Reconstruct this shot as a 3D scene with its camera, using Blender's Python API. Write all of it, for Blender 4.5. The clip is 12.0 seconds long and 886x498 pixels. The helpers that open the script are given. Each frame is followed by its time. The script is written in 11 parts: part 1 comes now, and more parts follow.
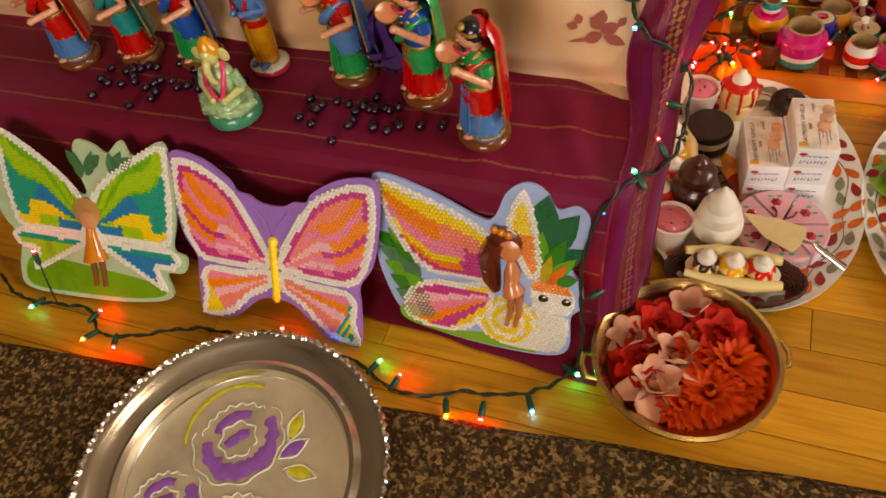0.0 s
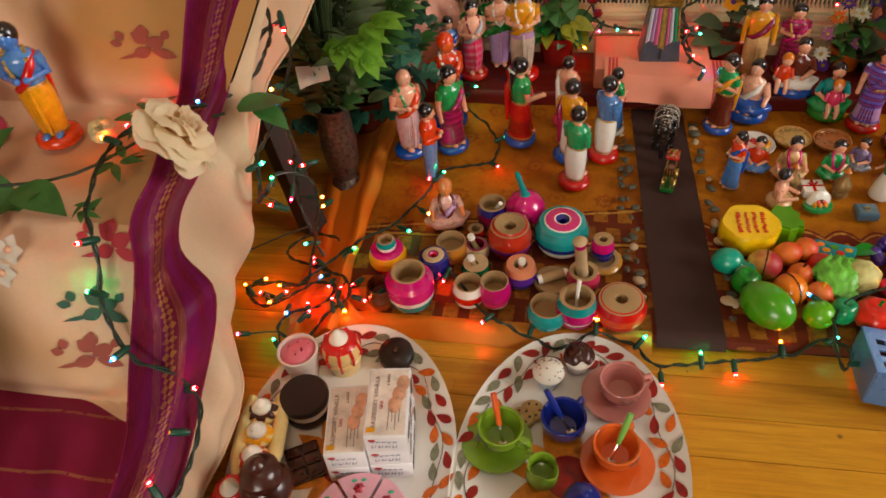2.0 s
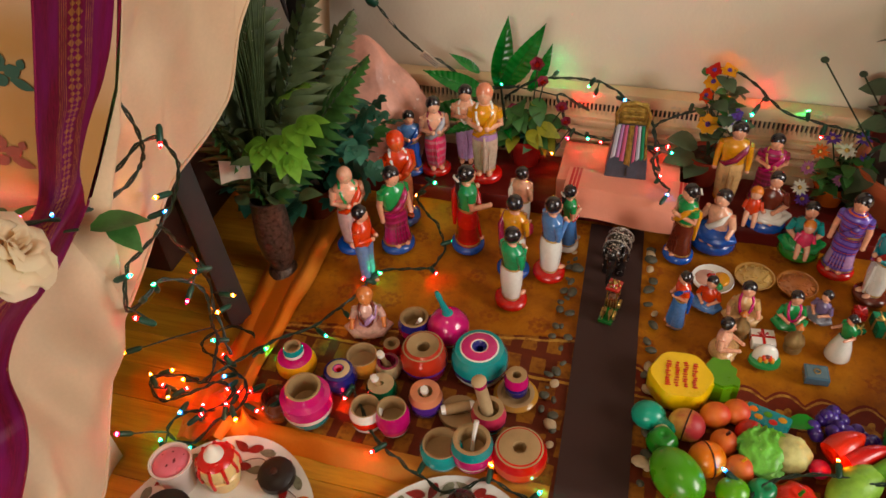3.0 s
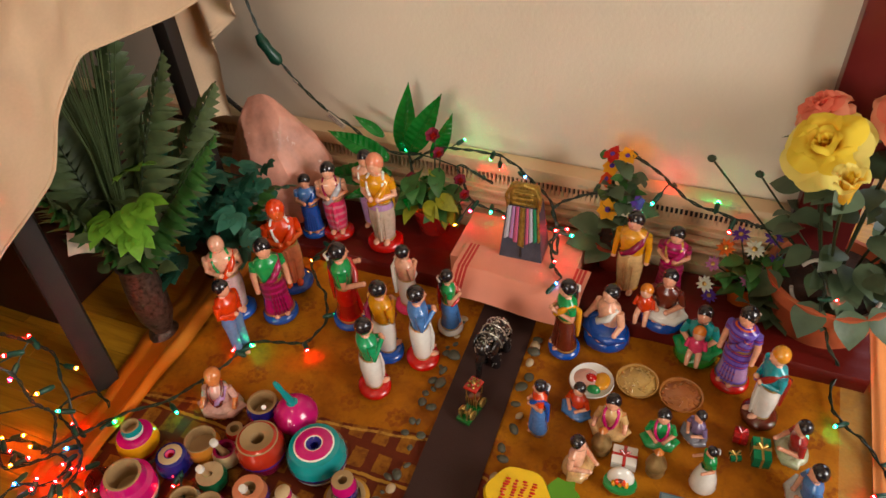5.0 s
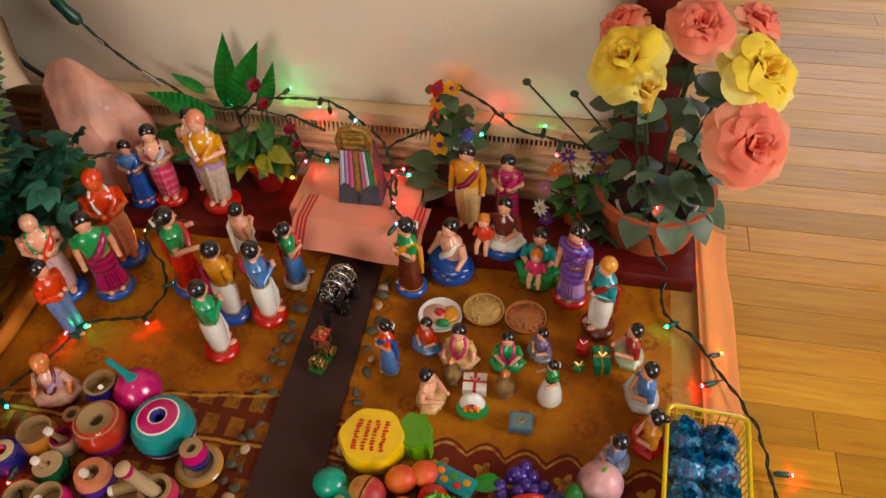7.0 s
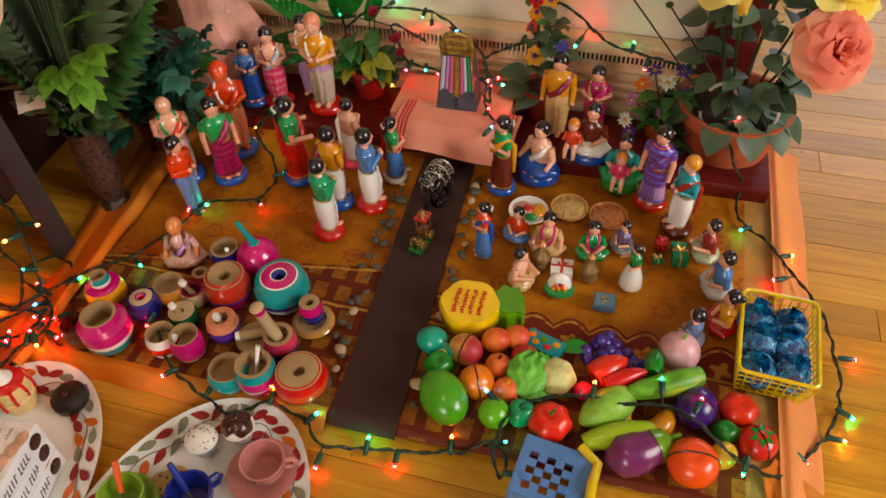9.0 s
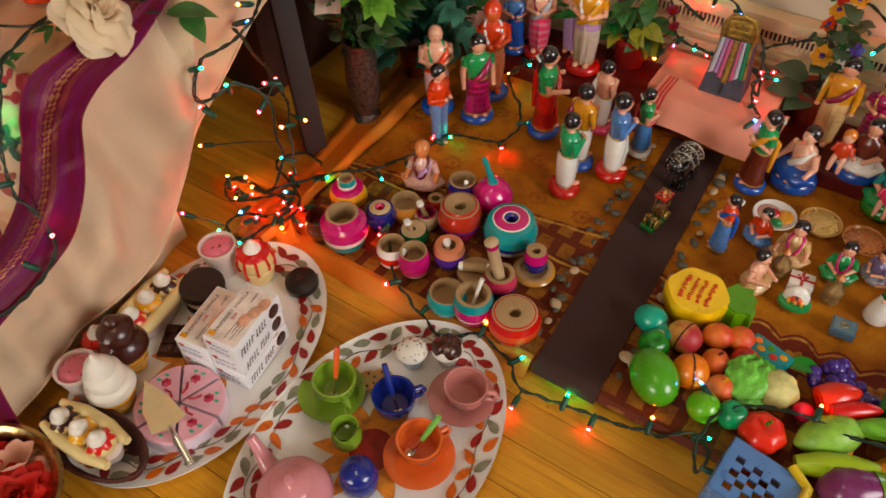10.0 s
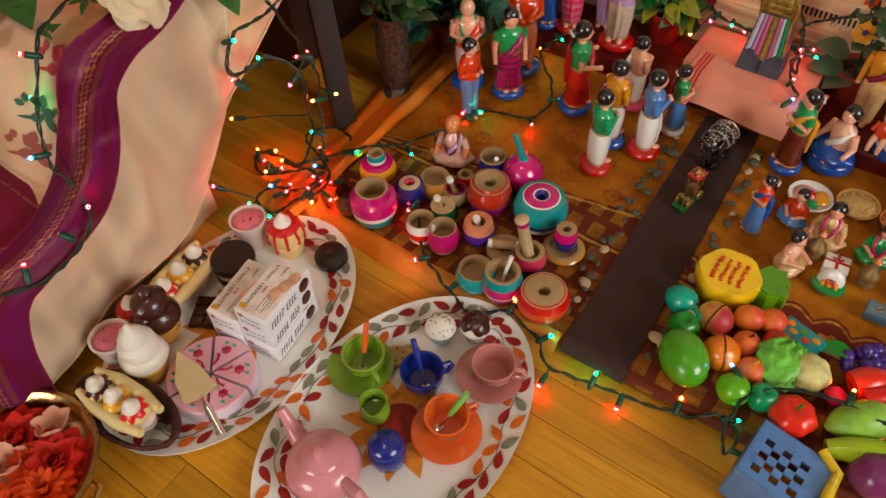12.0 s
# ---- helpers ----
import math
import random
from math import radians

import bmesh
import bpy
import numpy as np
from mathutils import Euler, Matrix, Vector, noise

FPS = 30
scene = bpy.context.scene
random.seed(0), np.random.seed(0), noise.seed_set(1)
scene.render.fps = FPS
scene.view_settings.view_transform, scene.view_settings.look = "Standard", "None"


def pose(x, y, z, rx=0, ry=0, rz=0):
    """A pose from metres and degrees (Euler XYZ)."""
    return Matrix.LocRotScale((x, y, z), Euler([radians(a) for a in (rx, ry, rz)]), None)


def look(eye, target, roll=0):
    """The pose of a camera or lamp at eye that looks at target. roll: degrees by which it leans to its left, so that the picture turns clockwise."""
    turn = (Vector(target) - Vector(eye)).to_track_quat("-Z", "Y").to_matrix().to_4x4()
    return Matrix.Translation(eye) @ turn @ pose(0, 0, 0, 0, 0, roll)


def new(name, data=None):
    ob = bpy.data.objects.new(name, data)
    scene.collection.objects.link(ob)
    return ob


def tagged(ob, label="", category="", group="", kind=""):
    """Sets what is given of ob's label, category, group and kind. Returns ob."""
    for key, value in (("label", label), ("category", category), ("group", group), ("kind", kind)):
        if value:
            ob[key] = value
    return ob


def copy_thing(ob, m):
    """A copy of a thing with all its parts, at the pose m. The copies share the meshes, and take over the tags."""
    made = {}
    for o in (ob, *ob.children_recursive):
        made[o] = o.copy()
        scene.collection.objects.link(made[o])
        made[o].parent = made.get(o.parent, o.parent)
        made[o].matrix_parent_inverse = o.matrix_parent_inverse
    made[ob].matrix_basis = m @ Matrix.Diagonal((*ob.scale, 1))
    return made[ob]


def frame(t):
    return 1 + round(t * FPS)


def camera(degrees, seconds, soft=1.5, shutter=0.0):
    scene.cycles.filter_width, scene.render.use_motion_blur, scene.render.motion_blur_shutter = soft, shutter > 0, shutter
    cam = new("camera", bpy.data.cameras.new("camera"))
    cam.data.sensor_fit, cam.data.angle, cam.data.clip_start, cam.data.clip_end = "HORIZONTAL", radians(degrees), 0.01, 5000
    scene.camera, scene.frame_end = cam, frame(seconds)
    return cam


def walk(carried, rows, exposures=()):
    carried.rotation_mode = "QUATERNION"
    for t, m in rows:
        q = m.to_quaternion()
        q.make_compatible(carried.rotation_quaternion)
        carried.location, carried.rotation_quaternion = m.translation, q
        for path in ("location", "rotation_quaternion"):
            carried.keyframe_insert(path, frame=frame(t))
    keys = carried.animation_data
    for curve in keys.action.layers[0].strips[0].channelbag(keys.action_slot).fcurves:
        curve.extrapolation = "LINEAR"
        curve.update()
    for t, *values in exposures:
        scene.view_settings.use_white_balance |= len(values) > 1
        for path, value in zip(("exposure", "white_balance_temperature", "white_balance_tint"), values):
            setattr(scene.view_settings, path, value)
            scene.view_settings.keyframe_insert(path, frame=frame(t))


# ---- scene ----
cam = camera(61.6, 12.0, shutter=0.12)
METRES, EYE = 1.519, (0.0803, 0.0943, 0.7826)
TILT, LEAN, TURN = -52.506, 7.518, 18.524
ROWS = [
    (0.0, 0.0, 0.0, 0.0, 0.0, 0.0, 0.0),
    (0.5, 0.0443, -0.0089, 0.0134, -3.81, 2.0, 3.68),
    (1.0, 0.108, 0.0027, 0.0523, -6.81, 3.87, 6.15),
    (1.5, 0.1747, 0.0229, 0.1056, -8.23, 5.72, 6.62),
    (2.0, 0.2571, 0.0294, 0.1395, -9.0, 7.27, 5.97),
    (2.5, 0.3435, 0.018, 0.1714, -7.59, 8.91, 1.79),
    (3.0, 0.3915, 0.0361, 0.2121, -5.73, 10.21, -0.73),
    (5.0, 0.5815, 0.0443, 0.3114, -1.21, 9.65, -5.05),
    (5.5, 0.6031, 0.0436, 0.3126, -3.3, 10.27, -1.96),
    (6.0, 0.6258, 0.0518, 0.3148, -6.26, 9.13, 0.94),
    (6.5, 0.6361, 0.0558, 0.3131, -8.01, 7.91, 2.33),
    (7.0, 0.6302, 0.0496, 0.2978, -8.73, 6.76, 2.66),
    (9.0, 0.5626, 0.0063, 0.2064, -6.58, 5.37, -0.65),
    (9.5, 0.5362, 0.0043, 0.1934, -2.13, 4.77, -7.48),
    (10.0, 0.497, 0.0074, 0.1756, 4.44, 2.07, -15.45),
    (10.5, 0.4791, 0.0063, 0.1656, 8.47, -0.57, -19.89),
    (11.0, 0.4791, 0.004, 0.162, 9.75, -1.73, -20.96),
    (11.5, 0.4836, 0.0085, 0.1657, 9.03, -1.64, -19.61),
    (12.0, 0.4903, 0.008, 0.1751, 6.2, -0.34, -16.39),
]
walk(cam, [(t, pose(*EYE, TILT, LEAN, TURN) @ pose(METRES * x, METRES * y, METRES * z, 90 + pitch, roll, yaw)) for t, x, y, z, yaw, pitch, roll in ROWS],
     exposures=((0.0, 0.10, 7150, 11), (0.5, 0.08, 6900, 10), (1.0, 0.06, 6550, 10), (1.5, 0.02, 6500, 10), (3.0, -0.03, 6500, 10), (5.0, 0.07, 6450, 10), (7.0, 0.0, 6400, 10), (9.0, 0.0, 6450, 10), (10.0, -0.05, 6300, 10), (11.0, -0.05, 6150, 10), (12.0, -0.05, 6250, 10)))

# ---- world, lights, exposure ----
world = bpy.data.worlds.new("sky")
scene.world = world
world.use_nodes = True
wn = world.node_tree
sky = wn.nodes.new("ShaderNodeTexSky")
sky.sky_type, sky.sun_disc = "NISHITA", False
sky.sun_elevation, sky.sun_rotation = radians(35), radians(120)
wn.links.new(sky.outputs[0], wn.nodes["Background"].inputs[0])
wn.nodes["Background"].inputs[1].default_value = 0.03


def area(name, eye, target, sx, sy, watts, colour):
    d = bpy.data.lights.new(name, "AREA")
    d.shape, d.size, d.size_y, d.energy, d.color = "RECTANGLE", sx, sy, watts, colour
    o = new(name, d)
    o.matrix_world = look(eye, target)
    return o


area("window_daylight", (0.15, -2.57, 1.35), (0.3, 1.2, 0.2), 1.4, 1.3, 55, (1.0, 0.90, 0.77))
area("east_window_daylight", (3.36, 0.6, 1.45), (0.6, 1.0, 0.3), 1.4, 1.3, 70, (1.0, 0.93, 0.86))
area("far_window_daylight", (2.1, 4.3, 1.5), (1.2, 2.2, 0.0), 1.3, 1.2, 24, (0.70, 0.83, 1.0))
# warm fill added from overhead; no ceiling lamp is known
area("ceiling_lamp_light", (0.45, 0.30, 2.36), (0.45, 0.5, 0.0), 0.4, 0.4, 5, (1.0, 0.76, 0.50))

# ---- materials ----
MATS = {}


def nd(nt, kind, props=(), **ins):
    n = nt.nodes.new("ShaderNode" + kind)
    for k, v in props:
        if k == "operation":
            n.operation = v
        if k == "bands_direction":
            n.bands_direction = v
    for k, v in ins.items():
        key = int(k[1:]) if k[0] == "i" and k[1:].isdigit() else k.replace("_", " ")
        if isinstance(v, bpy.types.NodeSocket):
            nt.links.new(v, n.inputs[key])
        else:
            n.inputs[key].default_value = v
    return n


def rgba(c):
    return (c[0], c[1], c[2], 1.0)


def base_mat(name):
    m = bpy.data.materials.new(name)
    m.use_nodes = True
    nt = m.node_tree
    return m, nt, nt.nodes["Principled BSDF"]


def mixc(nt, fac, a, b, blend="MIX"):
    n = nt.nodes.new("ShaderNodeMix")
    n.data_type, n.blend_type = "RGBA", blend
    for i, v in ((0, fac), (6, a), (7, b)):
        if isinstance(v, bpy.types.NodeSocket):
            nt.links.new(v, n.inputs[i])
        else:
            n.inputs[i].default_value = rgba(v) if i > 0 else v
    return n.outputs[2]


def mth(nt, op, a, b=0.0, c=0.0):
    n = nt.nodes.new("ShaderNodeMath")
    n.operation = op
    for i, v in enumerate((a, b, c)):
        if isinstance(v, bpy.types.NodeSocket):
            nt.links.new(v, n.inputs[i])
        else:
            n.inputs[i].default_value = v
    return n.outputs[0]


def ramp(nt, fac, stops):
    n = nt.nodes.new("ShaderNodeValToRGB")
    while len(n.color_ramp.elements) < len(stops):
        n.color_ramp.elements.new(0.5)
    for e, (p, c) in zip(n.color_ramp.elements, stops):
        e.position, e.color = p, rgba(c)
    nt.links.new(fac, n.inputs[0])
    return n.outputs[0]


def rich(col, k=1.75):
    """The same colour with its weaker channels held back, as in bright enamel and toy plastic."""
    top = max(col)
    return tuple(top * (c / top) ** k for c in col)


def surf(name, col, rough=0.4, metal=0.0, var=0.16, scale=35.0, bump=0.25, bscale=350.0, coat=0.0, sheen=0.0, spec=0.5, sub=0.0, stretch=(1, 1, 1), wear=None):
    """A general worn surface: colour clouds at one scale, fine relief at another, a shift from one thing to the next."""
    if name in MATS:
        return MATS[name]
    if not metal and "paint" not in name:
        col = rich(col)
    m, nt, b = base_mat(name)
    tc = nd(nt, "TexCoord")
    info = nd(nt, "ObjectInfo")
    co = nd(nt, "Mapping", Vector=tc.outputs["Object"], Scale=stretch)
    off = nd(nt, "VectorMath", (("operation", "ADD"),), i0=co.outputs[0])
    nt.links.new(info.outputs["Random"], off.inputs[1])
    n1 = nd(nt, "TexNoise", Vector=off.outputs[0], Scale=scale, Detail=4.0, Roughness=0.6)
    n2 = nd(nt, "TexNoise", Vector=off.outputs[0], Scale=bscale, Detail=2.0)
    dark = [max(0, c * (1 - var * 1.5)) for c in col]
    light = [min(1, c * (1 + var) + var * 0.02) for c in col]
    c1 = ramp(nt, n1.outputs[0], ((0.25, dark), (0.5, col), (0.78, light)))
    if wear:
        n3 = nd(nt, "TexNoise", Vector=off.outputs[0], Scale=scale * 3.3, Detail=5.0, Roughness=0.7)
        f = ramp(nt, n3.outputs[0], ((0.64, (0, 0, 0)), (0.70, (1, 1, 1))))
        c1 = mixc(nt, f, c1, wear)
    hs = nd(nt, "HueSaturation", Color=c1)
    nt.links.new(mth(nt, "MULTIPLY_ADD", info.outputs["Random"], 0.16, 0.92), hs.inputs["Value"])
    nt.links.new(hs.outputs[0], b.inputs["Base Color"])
    nt.links.new(mth(nt, "MULTIPLY_ADD", n1.outputs[0], 0.28, rough - 0.14), b.inputs["Roughness"])
    b.inputs["Metallic"].default_value = metal
    b.inputs["Specular IOR Level"].default_value = spec
    b.inputs["Coat Weight"].default_value = coat
    b.inputs["Coat Roughness"].default_value = 0.12
    if sheen:
        b.inputs["Sheen Weight"].default_value = sheen
    if sub:
        b.inputs["Subsurface Weight"].default_value = sub
        b.inputs["Subsurface Radius"].default_value = (0.01, 0.006, 0.004)
        b.inputs["Subsurface Scale"].default_value = 0.4
    if bump:
        bp = nd(nt, "Bump", Strength=bump, Distance=0.001, Height=n2.outputs[0])
        nt.links.new(bp.outputs[0], b.inputs["Normal"])
    MATS[name] = m
    return m


def paint(r, g, b):
    """Hand-brushed enamel on clay or wood."""
    return surf("enamel_%02d_%02d_%02d" % (r * 99, g * 99, b * 99), (r, g, b), rough=0.22, var=0.15, scale=22, bump=0.22, bscale=130, coat=0.9)


def banded(name, a, b, freq, share=0.4, third=None):
    """Enamel in hand-painted stripes round the figure."""
    m, nt, bs = base_mat(name)
    tc = nd(nt, "TexCoord").outputs["Object"]
    n1 = nd(nt, "TexNoise", Vector=tc, Scale=3.0, Detail=2.0)
    z = nd(nt, "SeparateXYZ", Vector=tc).outputs[2]
    fr = mth(nt, "FRACT", mth(nt, "MULTIPLY_ADD", n1.outputs[0], 0.8, mth(nt, "MULTIPLY", z, freq)))
    c = mixc(nt, mth(nt, "LESS_THAN", fr, share), rich(a), rich(b))
    if third:
        c = mixc(nt, mth(nt, "LESS_THAN", mth(nt, "ABSOLUTE", mth(nt, "SUBTRACT", fr, 0.7)), 0.05), c, rich(third))
    nt.links.new(c, bs.inputs["Base Color"])
    bs.inputs["Roughness"].default_value = 0.28
    bs.inputs["Coat Weight"].default_value = 0.4
    return m


def toy(r, g, b):
    """Moulded toy plastic."""
    return surf("plastic_%02d_%02d_%02d" % (r * 99, g * 99, b * 99), (r, g, b), rough=0.30, var=0.13, scale=25, bump=0.12, bscale=420, sub=0.05, coat=0.35)


def glow(name, col, strength):
    if name in MATS:
        return MATS[name]
    m, nt, b = base_mat(name)
    b.inputs["Base Color"].default_value = rgba(col)
    b.inputs["Roughness"].default_value = 0.15
    b.inputs["Emission Color"].default_value = rgba(col)
    b.inputs["Emission Strength"].default_value = strength
    MATS[name] = m
    return m


def wood_planks():
    m, nt, b = base_mat("honey_maple_strip_floor")
    tc = nd(nt, "TexCoord")
    info = nd(nt, "ObjectInfo")
    sh = nd(nt, "VectorMath", (("operation", "SCALE"),), i0=(13.0, 7.0, 5.0))
    each = mth(nt, "FRACT", mth(nt, "ADD", info.outputs["Random"], nd(nt, "NewGeometry").outputs["Random Per Island"]))
    nt.links.new(each, sh.inputs["Scale"])
    co = nd(nt, "VectorMath", (("operation", "ADD"),), i0=tc.outputs["Object"], i1=sh.outputs[0])
    st = nd(nt, "Mapping", Vector=co.outputs[0], Scale=(2.2, 34.0, 10.0))
    g1 = nd(nt, "TexNoise", Vector=st.outputs[0], Scale=3.0, Detail=6.0, Roughness=0.65, Distortion=0.6)
    st2 = nd(nt, "Mapping", Vector=co.outputs[0], Scale=(9.0, 260.0, 10.0))
    g2 = nd(nt, "TexNoise", Vector=st2.outputs[0], Scale=2.0, Detail=3.0)
    n3 = nd(nt, "TexNoise", Vector=co.outputs[0], Scale=5.0, Detail=4.0)
    c = ramp(nt, g1.outputs[0], ((0.25, (0.40, 0.162, 0.008)), (0.50, (0.62, 0.290, 0.015)), (0.8, (0.76, 0.405, 0.032))))
    c = mixc(nt, mth(nt, "MULTIPLY", g2.outputs[0], 0.35), c, (0.27, 0.11, 0.015))
    sp = nd(nt, "TexVoronoi", Vector=co.outputs[0], Scale=17.0)
    knot = ramp(nt, sp.outputs["Distance"], ((0.03, (1, 1, 1)), (0.075, (0, 0, 0))))
    kn2 = nd(nt, "TexNoise", Vector=co.outputs[0], Scale=6.0)
    knot = mth(nt, "MULTIPLY", knot, mth(nt, "GREATER_THAN", kn2.outputs[0], 0.58))
    c = mixc(nt, mth(nt, "MULTIPLY", knot, 0.75), c, (0.10, 0.05, 0.02))
    hs = nd(nt, "HueSaturation", Color=c)
    nt.links.new(mth(nt, "MULTIPLY_ADD", each, 0.40, 0.82), hs.inputs["Value"])
    nt.links.new(mth(nt, "MULTIPLY_ADD", n3.outputs[0], 0.02, 0.49), hs.inputs["Hue"])
    nt.links.new(hs.outputs[0], b.inputs["Base Color"])
    nt.links.new(mth(nt, "MULTIPLY_ADD", n3.outputs[0], 0.30, 0.16), b.inputs["Roughness"])
    b.inputs["Specular IOR Level"].default_value = 0.32
    bp = nd(nt, "Bump", Strength=0.22, Distance=0.0012, Height=g2.outputs[0])
    nt.links.new(bp.outputs[0], b.inputs["Normal"])
    return m


def rug_mat():
    m, nt, b = base_mat("flecked_brown_carpet")
    tc = nd(nt, "TexCoord")
    v = nd(nt, "TexVoronoi", Vector=tc.outputs["Object"], Scale=230.0)
    n = nd(nt, "TexNoise", Vector=tc.outputs["Object"], Scale=90.0, Detail=5.0, Roughness=0.75)
    n2 = nd(nt, "TexNoise", Vector=tc.outputs["Object"], Scale=7.0, Detail=3.0)
    f = mth(nt, "ADD", mth(nt, "MULTIPLY", n.outputs[0], 0.75), mth(nt, "MULTIPLY", nd(nt, "SeparateColor", Color=v.outputs["Color"]).outputs[0], 0.35))
    c = ramp(nt, f, ((0.40, (0.030, 0.016, 0.006)), (0.57, (0.078, 0.043, 0.014)), (0.66, (0.22, 0.13, 0.042)), (0.78, (0.44, 0.28, 0.10))))
    c = mixc(nt, mth(nt, "MULTIPLY", n2.outputs[0], 0.5), c, (0.05, 0.033, 0.02))
    nt.links.new(c, b.inputs["Base Color"])
    b.inputs["Roughness"].default_value = 0.95
    b.inputs["Sheen Weight"].default_value = 0.0
    b.inputs["Specular IOR Level"].default_value = 0.1
    bp = nd(nt, "Bump", Strength=0.9, Distance=0.004, Height=f)
    nt.links.new(bp.outputs[0], b.inputs["Normal"])
    return m


def weave(nt, vec, scale):
    w1 = nd(nt, "TexWave", (("bands_direction", "X"),), Vector=vec, Scale=scale)
    w2 = nd(nt, "TexWave", (("bands_direction", "Z"),), Vector=vec, Scale=scale)
    w3 = nd(nt, "TexWave", (("bands_direction", "Y"),), Vector=vec, Scale=scale)
    return mth(nt, "ADD", mth(nt, "ADD", w1.outputs[0], w2.outputs[0]), w3.outputs[0])


def cloth(name, col, rough=0.6, sheen=0.08, var=0.12, shot=None, gold=None):
    """Woven cloth; shot: a second tone in large clouds; gold: (axis, spacing, offset) of thin zari lines."""
    if name in MATS:
        return MATS[name]
    m, nt, b = base_mat(name)
    tc = nd(nt, "TexCoord")
    vec = tc.outputs["Object"]
    col = rich(col, 1.2)
    n1 = nd(nt, "TexNoise", Vector=vec, Scale=6.0, Detail=4.0)
    n2 = nd(nt, "TexNoise", Vector=vec, Scale=240.0, Detail=2.0)
    c = ramp(nt, n1.outputs[0], ((0.3, [x * (1 - var) for x in col]), (0.7, [min(1, x * (1 + var)) for x in col])))
    if shot:
        n3 = nd(nt, "TexNoise", Vector=vec, Scale=3.2, Detail=3.0, Distortion=0.8)
        c = mixc(nt, ramp(nt, n3.outputs[0], ((0.48, (0, 0, 0)), (0.66, (1, 1, 1)))), c, shot)
    c = mixc(nt, mth(nt, "MULTIPLY", n2.outputs[0], 0.25), c, [x * 0.6 for x in col])
    if gold:
        sep = nd(nt, "SeparateXYZ", Vector=vec).outputs[gold[0]]
        wob = mth(nt, "MULTIPLY_ADD", n1.outputs[0], 0.012, sep)
        fr = mth(nt, "FRACT", mth(nt, "DIVIDE", mth(nt, "ADD", wob, gold[2]), gold[1]))
        line = mth(nt, "MULTIPLY", mth(nt, "LESS_THAN", fr, gold[3]), mth(nt, "GREATER_THAN", n2.outputs[0], 0.40))
        c = mixc(nt, mth(nt, "MULTIPLY", line, 0.38), c, (0.42, 0.20, 0.055))
    nt.links.new(c, b.inputs["Base Color"])
    b.inputs["Roughness"].default_value = rough
    b.inputs["Sheen Weight"].default_value = sheen
    b.inputs["Specular IOR Level"].default_value = 0.2
    if name.endswith("petal"):
        b.inputs["Subsurface Weight"].default_value = 0.35
        b.inputs["Subsurface Radius"].default_value = (0.012, 0.008, 0.004)
        b.inputs["Subsurface Scale"].default_value = 1.0
    h = mth(nt, "ADD", mth(nt, "MULTIPLY", weave(nt, vec, 420.0), 0.3), n2.outputs[0])
    bp = nd(nt, "Bump", Strength=0.25, Distance=0.0008, Height=h)
    nt.links.new(bp.outputs[0], b.inputs["Normal"])
    MATS[name] = m
    return m


def zari_mat():
    """Maroon silk border with woven gold lines and small gold buttas. Object y runs along the border, x across."""
    m, nt, b = base_mat("maroon_silk_zari_border")
    uv = nd(nt, "UVMap").outputs[0]
    s = nd(nt, "SeparateXYZ", Vector=uv)
    u, v = s.outputs[0], s.outputs[1]
    n = nd(nt, "TexNoise", Vector=uv, Scale=60.0, Detail=3.0)
    cen = mth(nt, "ABSOLUTE", mth(nt, "SUBTRACT", u, 0.44))
    lines = mth(nt, "LESS_THAN", mth(nt, "FRACT", mth(nt, "MULTIPLY", u, 44.0)), 0.30)
    sides = mth(nt, "MULTIPLY", mth(nt, "GREATER_THAN", cen, 0.090), mth(nt, "LESS_THAN", cen, 0.18))
    tri = mth(nt, "ABSOLUTE", mth(nt, "SUBTRACT", mth(nt, "FRACT", mth(nt, "MULTIPLY", v, 52.0)), 0.5))
    tooth = mth(nt, "GREATER_THAN", mth(nt, "MULTIPLY", tri, 0.16), cen)
    tooth2 = mth(nt, "GREATER_THAN", mth(nt, "MULTIPLY", mth(nt, "SUBTRACT", 0.5, tri), 0.11), cen)
    mid = mth(nt, "SUBTRACT", mth(nt, "MAXIMUM", tooth, tooth2), mth(nt, "MULTIPLY", tooth, tooth2))
    g = mth(nt, "MAXIMUM", mid, mth(nt, "MULTIPLY", lines, sides))
    g = mth(nt, "MULTIPLY", g, mth(nt, "MULTIPLY_ADD", n.outputs[0], 1.6, -0.38))
    n2 = nd(nt, "TexNoise", Vector=uv, Scale=5.0, Detail=2.0)
    c = ramp(nt, n.outputs[0], ((0.3, (0.085, 0.003, 0.014)), (0.75, (0.17, 0.005, 0.032))))
    c = mixc(nt, ramp(nt, n2.outputs[0], ((0.42, (0, 0, 0)), (0.60, (0.9, 0.9, 0.9)))), c, (0.14, 0.005, 0.070))
    c = mixc(nt, g, c, (0.46, 0.22, 0.035))
    nt.links.new(c, b.inputs["Base Color"])
    b.inputs["Roughness"].default_value = 0.42
    b.inputs["Sheen Weight"].default_value = 0.04
    nt.links.new(mth(nt, "MULTIPLY", g, 0.6), b.inputs["Metallic"])
    bp = nd(nt, "Bump", Strength=0.3, Distance=0.0008, Height=n.outputs[0])
    nt.links.new(bp.outputs[0], b.inputs["Normal"])
    return m


